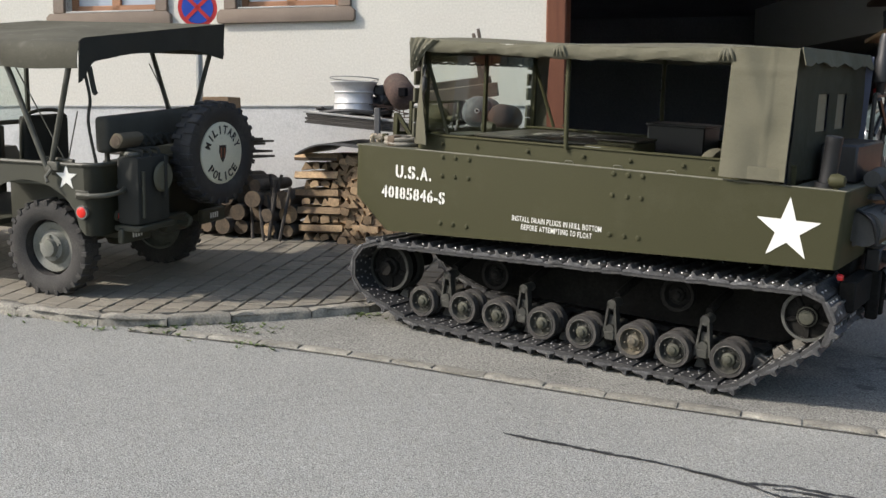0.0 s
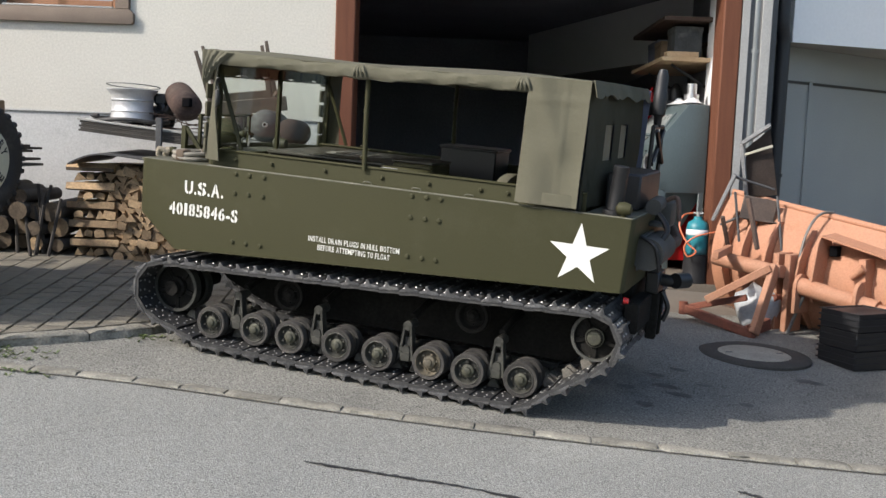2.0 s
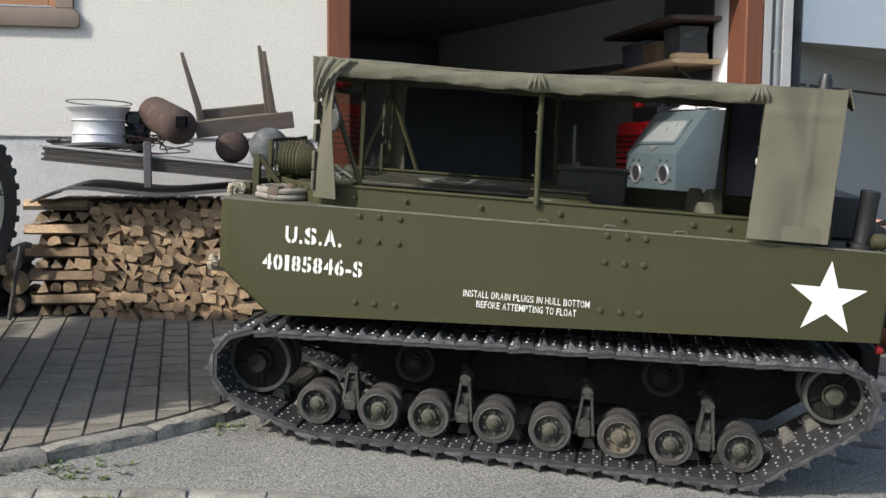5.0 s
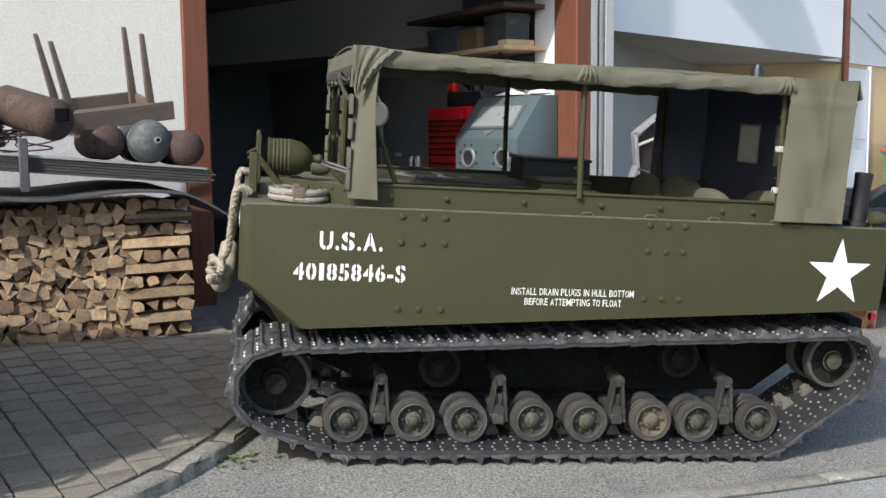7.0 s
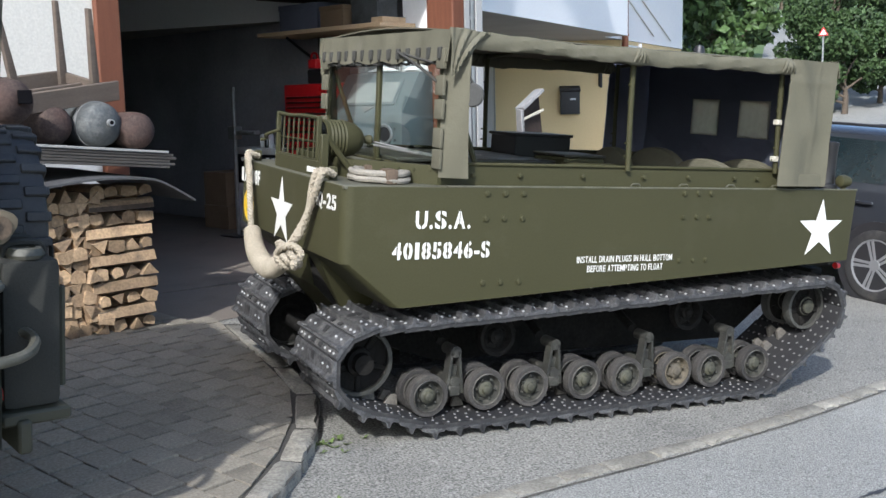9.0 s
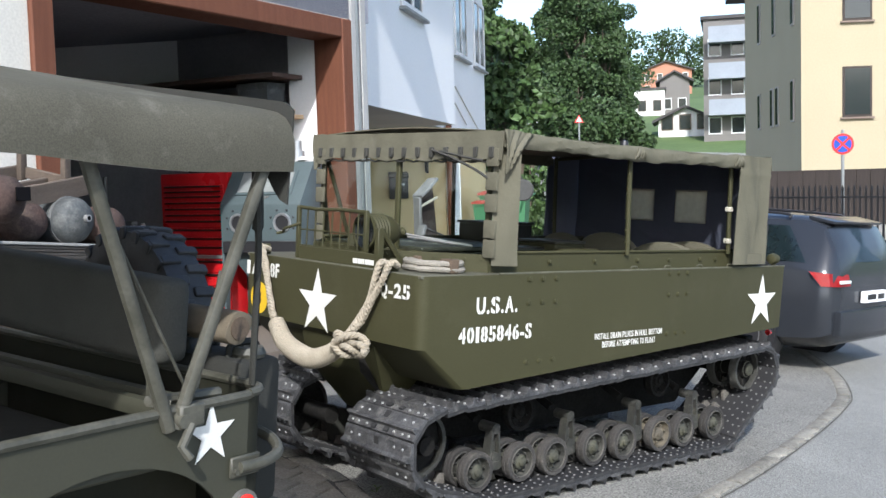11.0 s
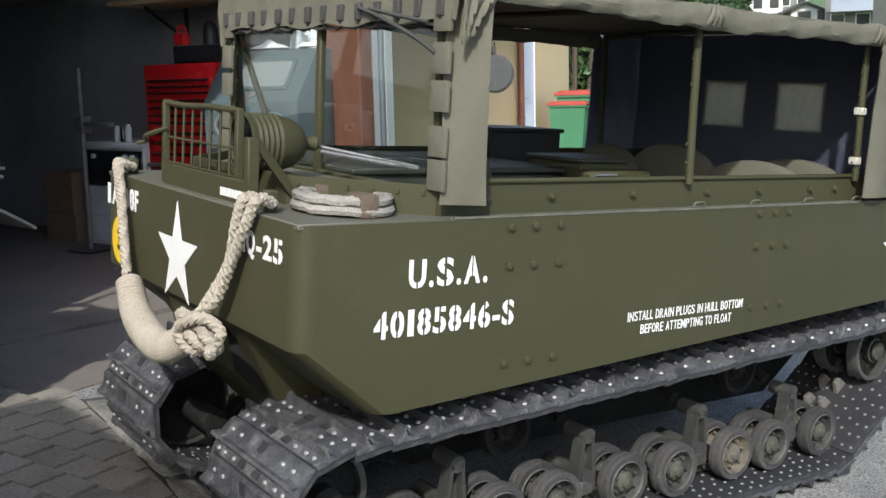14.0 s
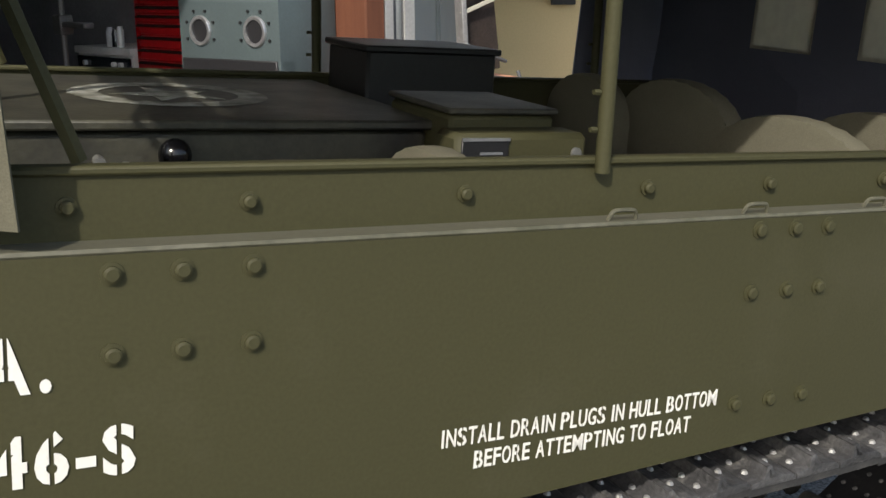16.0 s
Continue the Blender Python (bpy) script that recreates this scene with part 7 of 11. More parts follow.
def build_woodpile():
    rng = random.Random(11)
    pile = thing("woodpile", "stack of split firewood along the house wall", "firewood", HOUSE)
    shapes = log_shapes(rng)
    meshes = []
    for i in range(16):
        w, h = rng.uniform(0.062, 0.115), rng.uniform(0.062, 0.09)
        meshes.append((w, h, log_mesh([(x * w, z * h) for x, z in shapes[i % len(shapes)]], 0.34, rng)))
    u0, u1 = -1.84, -0.16
    vf = lambda u: -1.02 - 0.07 * (u - u0) / (u1 - u0)
    zb = lambda u: 0.345 - 0.045 * (u - u0)
    top = lambda u: 1.12 - 0.006 * (u - u0)
    count = 0
    for row in range(14):
        u = u0 + 0.34 + rng.uniform(0, 0.05)
        zr = 0.0
        while u < u1 - 0.36:
            w, h, me = rng.choice(meshes)
            z = zb(u) + 0.035 + row * 0.0625 + rng.uniform(-0.012, 0.012)
            if z < top(u) - 0.02:
                m = Matrix.Translation((u + w / 2, vf(u) + rng.uniform(-0.035, 0.03), z)) @ Matrix.Rotation(rng.choice((0, 0, math.pi)) + rng.uniform(-0.35, 0.35), 4, "Y") @ Matrix.Rotation(rng.uniform(-0.06, 0.06), 4, "Z")
                part("log", me, None, pile, m=m)
                count += 1
            u += w * rng.uniform(0.78, 0.95)
    # cribbed ends: layers turned crosswise by turns
    long_me = [log_mesh([(x * rng.uniform(0.09, 0.12), z * 0.075) for x, z in shapes[1 + 2 * (i % 2)]], 0.40, rng) for i in range(5)]
    for e, (a, b) in enumerate(((u0, u0 + 0.34), (u1 - 0.38, u1))):
        z, k = zb(a) + 0.04, 0
        while z < top(a) + 0.02:
            if k % 2 == 0:
                for i in range(4):
                    w, h, me = rng.choice(meshes)
                    part("log", me, None, pile, m=Matrix.Translation((a + 0.05 + i * (b - a - 0.06) / 3.3, vf(a) + rng.uniform(-0.03, 0.02), z)) @ Matrix.Rotation(rng.uniform(-0.3, 0.3), 4, "Y"))
                z += 0.082
            else:
                for q in range(3):
                    part("log", rng.choice(long_me), None, pile, m=Matrix.Translation((b + rng.uniform(-0.02, 0.05), vf(a) + 0.03 + q * 0.15, z - 0.008)) @ Matrix.Rotation(radians(90) + rng.uniform(-0.05, 0.05), 4, "Z"))
                z += 0.072
            k += 1
    # smaller pieces driven into the gaps, set back a little
    fill = bm_()
    for row in range(14):
        u = u0 + 0.30
        while u < u1 - 0.34:
            w, h = rng.uniform(0.05, 0.085), rng.uniform(0.05, 0.075)
            z = zb(u) + 0.06 + row * 0.0625 + rng.uniform(-0.012, 0.012)
            if z < top(u) - 0.03:
                t = bmesh.new()
                poly = [(x * w, q * h) for x, q in rng.choice(shapes)]
                a = [t.verts.new((x, 0, q)) for x, q in poly]
                b = [t.verts.new((x * 0.9, 0.25, q * 0.9)) for x, q in poly]
                t.faces.new(a)
                bridge(t, a, b)
                merge(fill, t, Matrix.Translation((u, vf(u) + rng.uniform(0.015, 0.055), z)) @ Matrix.Rotation(rng.uniform(-0.6, 0.6), 4, "Y"))
            u += w * rng.uniform(0.7, 1.0)
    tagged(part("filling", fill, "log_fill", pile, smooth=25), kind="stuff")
    # rough rear rows, never seen singly
    bm = bm_()
    for row in range(10):
        for i in range(12):
            box(bm, (u0 + 0.05 + i * 0.135, -0.66, zb(0) + 0.10 + row * 0.075), (u0 + 0.17 + i * 0.135, -0.03, zb(0) + 0.165 + row * 0.075), 0.01)
    tagged(part("backing", bm, "bark", pile), kind="stuff")


def build_scrap():
    rng = random.Random(21)
    # drooping rubber mat over the stack
    bm = bm_()
    def mat(u, v):
        uu = -1.82 + 1.86 * u
        droop = 0.12 * max(0, (u - 0.86) / 0.14) ** 1.4 + 0.075 * max(0, (0.16 - u) / 0.16) ** 2
        return Vector((uu, -1.20 - 0.05 * u + 1.0 * v, 1.185 + 0.018 * math.sin(11 * u) - droop + 0.03 * v - 0.02 * u))
    sheet(bm, mat, 44, 6, 0.012)
    lone("rubber_mat", bm, "dark_sheet", "grey rubber mat draped over the firewood", "mat", HOUSE)
    # stack of boards and sheets
    for i in range(6):
        bm = bm_()
        o = rng.uniform(-0.015, 0.02)
        box(bm, (-1.76 + o, -1.12 + rng.uniform(-0.006, 0.006) - (0.01 if i == 5 else 0), 0), (-0.02 + o * 2, -0.25, 0.016), 0.003, Matrix.Translation((0, 0, 1.285 - 0.0172 * (5 - i))) @ Matrix.Rotation(radians(5.5), 4, "Y") @ Matrix.Translation((0, 0, 0.005)))
        lone("roofing_sheet", bm, "sheet_grey" if i == 5 else "stack_board", "pale weathered top sheet of a stack" if i == 5 else "dark weathered roofing sheet in a stack", "sheet", HOUSE, "roofing sheets")
    # bracket post
    bm = bm_()
    box(bm, (-1.12, -1.17, 1.20), (-1.07, -1.14, 1.50), 0.006)
    lone("iron_post", bm, "dark_sheet", "short dark iron post before the stack", "post", HOUSE)
    top_z = lambda u: 1.306 - 0.096 * u
    # wheel rim
    bm = bm_()
    lathe(bm, [(0.172, 0.0), (0.176, 0.010), (0.166, 0.018), (0.158, 0.035), (0.154, 0.075), (0.160, 0.082), (0.154, 0.090), (0.150, 0.13), (0.152, 0.155), (0.162, 0.163), (0.154, 0.172), (0.156, 0.20), (0.172, 0.222), (0.186, 0.236), (0.189, 0.244), (0.184, 0.248), (0.170, 0.232), (0.152, 0.19), (0.140, 0.12), (0.07, 0.10), (0.03, 0.105), (0, 0.105)], HOUSE @ Matrix.Translation((-1.46, -0.70, top_z(-1.46) + 0.012)) @ Matrix.Scale(1.12, 4), 44)
    rim = lone("wheel_rim", bm, "rim_silver", "polished steel car wheel rim on the scrap stack", "wheel rim")
    bm = bm_()
    tube(bm, [HOUSE @ Vector((-1.455 + 0.215 * math.cos(a), -0.70 + 0.215 * math.sin(a), top_z(-1.46) + 0.318 + 0.012 * math.cos(a + 2))) for a in [2 * math.pi * i / 44 for i in range(44)]], 0.005, 6, True)
    part("wire_ring", bm, "grey_steel", rim, "thin grey wire ring lying on the rim")
    bm = bm_()
    tube(bm, [HOUSE @ Vector((-1.45 + 0.3 * math.cos(a), -0.74 + 0.24 * math.sin(a), top_z(-1.4) + 0.03 + 0.008 * math.sin(3 * a))) for a in [2 * math.pi * i / 40 for i in range(40)]], 0.018, 7, True)
    tube(bm, [HOUSE @ Vector((-1.45 + 0.34 * math.cos(a), -0.72 + 0.20 * math.sin(a), top_z(-1.4) + 0.06 + 0.008 * math.sin(2 * a))) for a in [2 * math.pi * i / 40 for i in range(26)]], 0.013, 7)
    lone("hose", bm, "rubber", "dark rubber hose coiled round the rim", "hose")
    bm = bm_()
    for k in range(9):
        a = rng.uniform(0, 6.28)
        p = Vector((-1.18 + rng.uniform(-0.12, 0.1), -0.66 + rng.uniform(-0.08, 0.08), 1.43))
        tube(bm, curve_pts([HOUSE @ (p + Vector((rng.uniform(-0.25, 0.25), rng.uniform(-0.1, 0.1), rng.uniform(-0.02, 0.16)))) for _ in range(4)], 5), 0.005, 5)
    lone("wire_tangle", bm, "rust", "tangle of rusty wire", "wire", kind="stuff")
    bm = bm_()
    for k in range(7):
        c = Vector((-1.23 + rng.uniform(-0.06, 0.06), -0.58 + rng.uniform(-0.05, 0.05), top_z(-1.2) + 0.05 + rng.uniform(0, 0.22)))
        box(bm, (-0.06, -0.05, -0.05), (0.06, 0.05, 0.05), 0.02, HOUSE @ Matrix.Translation(c) @ Matrix.Rotation(k, 4, "Z") @ Matrix.Rotation(k * 0.7, 4, "X"))
    lone("engine_part", bm, "black_paint", "black greasy machine part", "machine part")
    # rusty cylinder with a square hole
    bm = bm_()
    d = Vector((-0.26, 0.62, 0.13)).normalized()
    c0 = Vector((-0.90, -1.06, 1.60))
    pts = [c0 + d * t for t in (-0.06, -0.045, 0.0, 0.25, 0.52, 0.57, 0.59)]
    tube(bm, [HOUSE @ p for p in pts], [0.045, 0.09, 0.12, 0.12, 0.12, 0.10, 0.055], 26)
    cy = lone("boiler_tank", bm, "tank_rust", "rusty boiler tank with a square hole", "tank")
    bm = bm_()
    m = HOUSE @ Matrix.Translation(c0 + Vector((0.02, -0.085, 0.03))) @ Matrix.Rotation(radians(-20), 4, "Z")
    box(bm, (-0.035, -0.012, -0.035), (0.035, 0.03, 0.035), 0.003, m)
    part("square_hole", bm, "hole", cy, "dark square opening")
    # three tanks lying side by side
    for nm, (u, v, z), r, mt, lab in (("tank_grey", (-0.313, -0.80, 1.455), 0.135, "tank_grey", "grey painted steel tank end with a pipe stub"), ("tank_rust", (-0.567, -0.74, 1.445), 0.115, "tank_rust", "rusty brown steel tank"), ("tank_small", (-0.10, -0.84, 1.41), 0.112, "tank_rust", "brown steel tank by the jamb")):
        bm = bm_()
        zz = top_z(u) + r
        pts = [(u, v - 0.10 + t, zz) for t in (-0.02, -0.012, 0.01, 0.045, 0.10, 0.30, 0.50)]
        tube(bm, [HOUSE @ Vector(p) for p in pts], [r * 0.2, r * 0.5, r * 0.78, r * 0.95, r, r, r * 0.98], 28)
        t = lone("tank", bm, mt, lab, "tank", group="scrap tanks")
        bm = bm_()
        a = HOUSE @ Vector((u + 0.02, v - 0.09, zz + 0.01))
        b = HOUSE @ Vector((u + 0.02, v - 0.145, zz + 0.01))
        if mt == "tank_grey":
            cyl(bm, a, b, 0.020, seg=14)
            st = part("pipe_stub", bm, "bright_steel", t, "bright ring round a dark pipe hole")
            bm = bm_()
            cyl(bm, a, b + (b - a) * 0.03, 0.012, seg=12)
            part("bore", bm, "hole", st)
            for tt in (0.045, 0.30):
                bm = bm_()
                lathe(bm, [(r * 0.96, -0.012), (r * 1.012, -0.010), (r * 1.016, 0.0), (r * 1.012, 0.010), (r * 0.96, 0.012)], HOUSE @ Matrix.Translation((u, v - 0.045 + tt, zz)) @ YAX, 30)
                part("weld_ring", bm, "pale_band", t, "pale scuffed ring round the tank")
            bm = bm_()
            cyl(bm, HOUSE @ Vector((u - 0.05, v + 0.06, zz + r * 0.9)), HOUSE @ Vector((u - 0.075, v + 0.06, zz + r * 1.16)), 0.012, seg=10)
            part("valve_stub", bm, "black_paint", t)
        else:
            cyl(bm, a, a.lerp(b, 0.35), 0.017, seg=10)
            part("pipe_stub", bm, mt, t)
    # upturned table frame
    tf = thing("table_frame", "upturned old wooden table frame with its legs in the air", "table frame", HOUSE @ Matrix.Translation((-0.535, -0.615, 1.705)) @ Matrix.Rotation(radians(4), 4, "Z") @ Matrix.Rotation(radians(-7), 4, "Y") @ Matrix.Rotation(radians(12), 4, "X"))
    for nm, lo, hi in (("apron", (-0.30, -0.215, -0.10), (0.37, -0.19, 0.015)), ("apron", (-0.28, 0.185, -0.07), (0.27, 0.21, 0.02)),
                       ("rail", (-0.28, -0.19, -0.05), (-0.255, 0.185, 0.015)), ("rail", (0.245, -0.19, -0.05), (0.27, 0.185, 0.015)), ("rail", (-0.255, -0.03, -0.04), (0.245, 0.0, -0.015))):
        bm = bm_()
        box(bm, lo, hi, 0.004)
        part(nm, bm, "old_wood", tf)
    for x, y in ((-0.255, -0.17), (-0.255, 0.165), (0.235, -0.17), (0.235, 0.165)):
        bm = bm_()
        prism(bm, [(-0.022, -0.06), (0.022, -0.06), (0.022, 0.05), (-0.002 - 0.05 * (x < 0) + 0.0 * x, 0.44), (-0.026 - 0.05 * (x < 0), 0.44), (-0.024, 0.05)], 0.036, SIDE(x, y + 0.018, 0), 0.003)
        part("leg", bm, "old_wood", tf)
    # second heap behind the field car: rounds, planks, kindling
    heap = thing("log_heap", "dark heap of round logs and old planks by the wall", "firewood", HOUSE)
    for i in range(46):
        u = -3.45 + (i % 12) * 0.135 + rng.uniform(-0.03, 0.03)
        lay = i // 12
        r = rng.uniform(0.05, 0.085)
        bm = bm_()
        a = Vector((u, -1.12 + rng.uniform(-0.08, 0.12), 0.40 - 0.045 * (u + 1.84) + lay * 0.125 + r * 0.6))
        cyl(bm, a, a + Vector((rng.uniform(-0.08, 0.08), 0.6, rng.uniform(-0.02, 0.03))), r, r * 0.95, 12)
        for f in bm.faces:
            if len(f.verts) > 4:
                f.material_index = 1
        part("log", bm, ["dark_plank", "log_end" if i in (10, 23) else "old_log_end"], heap, smooth=35)
    for i in range(12):
        bm = bm_()
        box(bm, (-3.5, -1.22, 0), (-2.42 + rng.uniform(-0.12, 0.22), -0.7, 0.02), 0.003, Matrix.Translation((rng.uniform(-0.1, 0.05), rng.uniform(-0.05, 0.08), 1.02 + 0.0225 * i)) @ Matrix.Rotation(rng.uniform(-0.06, 0.06), 4, "Z"))
        part("plank", bm, "dark_plank", heap)
    for i in range(9):
        bm = bm_()
        a = Vector((-2.25 + 0.035 * i + rng.uniform(-0.05, 0.05), -1.16 + rng.uniform(-0.08, 0.15), 0.36))
        tube(bm, [a, a + Vector((rng.uniform(-0.22, 0.16), rng.uniform(0.0, 0.2), rng.uniform(0.35, 0.6)))], 0.014, 6)
        part("stick", bm, "dark_plank", heap)
    bm = bm_()
    box(bm, (-2.75, -1.05, 1.36), (-2.50, -0.8, 1.60), 0.006)
    lone("wooden_crate", bm, "cardboard", "small brown box on the plank heap", "box", HOUSE)
    # no-stopping sign on its post
    sg = thing("road_sign", "round blue and red no-stopping sign on a grey post", "road sign", pose(*house_pt(-2.84, -0.93, 2.385), 0, 0, 38))
    bm = bm_()
    cyl(bm, (0, 0, 0), (0, 0.012, 0), 0.172, seg=40)
    part("back_plate", bm, "sign_red", sg)
    bm = bm_()
    cyl(bm, (0, -0.002, 0), (0, 0.001, 0), 0.138, seg=40)
    part("blue_field", bm, "sign_blue", sg)
    bm = bm_()
    for a in (45, -45):
        box(bm, (-0.14, -0.0045, -0.016), (0.14, -0.0022 + (0.001 if a > 0 else 0), 0.016), 0, Matrix.Rotation(radians(a), 4, "Y"))
    part("red_cross", bm, "sign_red", sg, smooth=0)
    bm = bm_()
    cyl(bm, (0, 0.035, 0.2), (0, 0.035, -2.05), 0.03)
    part("post", bm, "zinc", sg)


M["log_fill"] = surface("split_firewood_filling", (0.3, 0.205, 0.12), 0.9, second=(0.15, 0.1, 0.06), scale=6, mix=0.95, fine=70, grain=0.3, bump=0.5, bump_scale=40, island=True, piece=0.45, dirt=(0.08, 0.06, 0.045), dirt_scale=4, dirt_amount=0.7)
M["dark_plank"] = surface("weathered_dark_plank", (0.045, 0.04, 0.036), 0.9, second=(0.08, 0.07, 0.06), scale=3, fine=60, grain=0.25, bump=0.4, stretch=(1, 8, 8), piece=0.3)
build_woodpile()
build_scrap()

# ---- inside the garage ----
def beam(bm, p0, p1, w, h, bev=0.004, up=(0, 0, 1)):
    """A square bar from p0 to p1, w across and h deep along up."""
    p0, p1 = Vector(p0), Vector(p1)
    ax = p1 - p0
    x = ax.normalized()
    y = Vector(up).cross(x)
    if y.length < 1e-4:
        y = Vector((0, 1, 0))
    y.normalize()
    z = x.cross(y)
    m = Matrix((x, y, z)).transposed().to_4x4()
    m.translation = p0
    box(bm, (0, -w / 2, -h / 2), (ax.length, w / 2, h / 2), bev, m)


def build_blast_cabinet():
    m = HOUSE @ Matrix.Translation((3.02, 0.56, 0.215)) @ Matrix(((-0.16, 0.987, 0, 0), (0.987, 0.16, 0, 0), (0, 0, 1, 0), (0, 0, 0, 1)))
    # local x along the front, y into the cabinet, z up
    cab = thing("blast_cabinet", "grey-green steel sandblasting cabinet with two glove ports and sloping window", "machine", m)
    prof = [(0.0, 0.86), (0.0, 1.24), (0.30, 1.62), (0.50, 1.62), (0.50, 0.80), (0.10, 0.80)]
    bm = bm_()
    prism(bm, prof, 0.84, Matrix(((0, 0, 1, -0.42), (1, 0, 0, 0), (0, 1, 0, 0), (0, 0, 0, 1))), 0.012)
    part("body", bm, "cabinet_green", cab)
    for x in (-0.42, 0.40):
        bm = bm_()
        prism(bm, [(0.0, 0.0), (0.0, 0.90), (0.13, 0.90), (0.06, 0.0)], 0.02, Matrix(((0, 0, 1, x), (1, 0, 0, 0.002), (0, 1, 0, 0), (0, 0, 0, 1))), 0.004)
        part("leg", bm, "cabinet_green", cab)
        bm = bm_()
        box(bm, (x, 0.44, 0.0), (x + 0.03, 0.49, 0.82), 0.004)
        part("leg", bm, "cabinet_green", cab)
    for x in (-0.23, 0.23):
        bm = bm_()
        lathe(bm, [(0.068, 0.0), (0.068, 0.014), (0.086, 0.016), (0.092, 0.008), (0.092, 0.0)], Matrix.Translation((x, 0.0, 1.065)) @ Matrix(((1, 0, 0, 0), (0, 0, -1, 0), (0, 1, 0, 0), (0, 0, 0, 1))), 26, True)
        port = part("glove_port", bm, "aluminium", cab, "bright metal ring of a glove port")
        bm = bm_()
        lathe(bm, [(0, 0.004), (0.07, 0.004), (0.07, 0.0)], Matrix.Translation((x, 0.0, 1.065)) @ Matrix(((1, 0, 0, 0), (0, 0, -1, 0), (0, 1, 0, 0), (0, 0, 0, 1))), 22)
        part("port_cover", bm, "black_plastic", port)
        for dx, dz in ((-0.115, 0.05), (0.115, 0.05), (-0.115, -0.05), (0.115, -0.05), (-0.05, 0.115), (0.05, 0.115)):
            bm = bm_()
            cyl(bm, (x + dx, 0.0, 1.065 + dz), (x + dx, -0.012, 1.065 + dz), 0.009, seg=8)
            part("bolt", bm, "black_plastic", cab)
    sl = Matrix.Translation((0.0, 0.0, 1.24)) @ Matrix.Rotation(math.atan2(0.38, 0.30), 4, "X")
    bm = bm_()
    box(bm, (-0.30, 0.10, 0.0), (0.30, 0.38, 0.014), 0.004, sl)
    fr = part("window_frame", bm, "cabinet_green", cab)
    bm = bm_()
    box(bm, (-0.27, 0.125, 0.012), (0.27, 0.355, 0.018), 0.002, sl)
    part("pane", bm, "frosted", fr, "dull frosted viewing pane")
    bm = bm_()
    prism(bm, [(-0.08, 0.085), (0.08, 0.085), (0.0, 0.02)], 0.012, sl, 0.003)
    part("latch_plate", bm, "grey_steel", cab)
    bm = bm_()
    rows = [[bm.verts.new((sx * w, 0.27 + sy * d, z)) for sx, sy in ((-1, -1), (1, -1), (1, 1), (-1, 1))] for z, w, d in ((0.80, 0.38, 0.22), (0.36, 0.09, 0.09), (0.30, 0.09, 0.09))]
    for p, q in zip(rows, rows[1:]):
        bridge(bm, p, q)
    bm.faces.new(rows[-1])
    part("hopper", bm, "cabinet_green", cab, "tapering hopper under the cabinet")
    bm = bm_()
    box(bm, (-0.40, -0.012, 0.79), (0.40, 0.09, 0.90), 0.006)
    part("front_tray", bm, "black_plastic", cab, "dark recessed tray under the front")
    bm = bm_()
    cyl(bm, (-0.2, 0.4, 1.62), (-0.2, 0.4, 1.72), 0.07, seg=18)
    cyl(bm, (-0.2, 0.4, 1.72), (-0.2, 0.4, 1.82), 0.045, seg=16)
    part("dust_outlet", bm, "aluminium", cab, "metal dust outlet on top")
    # crumpled rag on top
    rng = random.Random(8)
    for c, s in (((0.05, 0.38, 1.625), (0.13, 0.09)), ((-0.33, 0.36, 1.625), (0.09, 0.08))):
        bm = bm_()
        sheet(bm, lambda a, b: Vector(((a - 0.5) * 2 * s[0], (b - 0.5) * 2 * s[1], 0.012 + 0.06 * max(0.0, (1 - (2 * a - 1) ** 2) * (1 - (2 * b - 1) ** 2)) * (0.7 + 0.4 * math.sin(8 * a + c[0] * 9) * math.cos(7 * b)))), 11, 9, 0.006)
        lone("cleaning_rag", bm, "white_wall", "crumpled white rag lying on the blast cabinet", "rag", m @ Matrix.Translation(c), "rags")


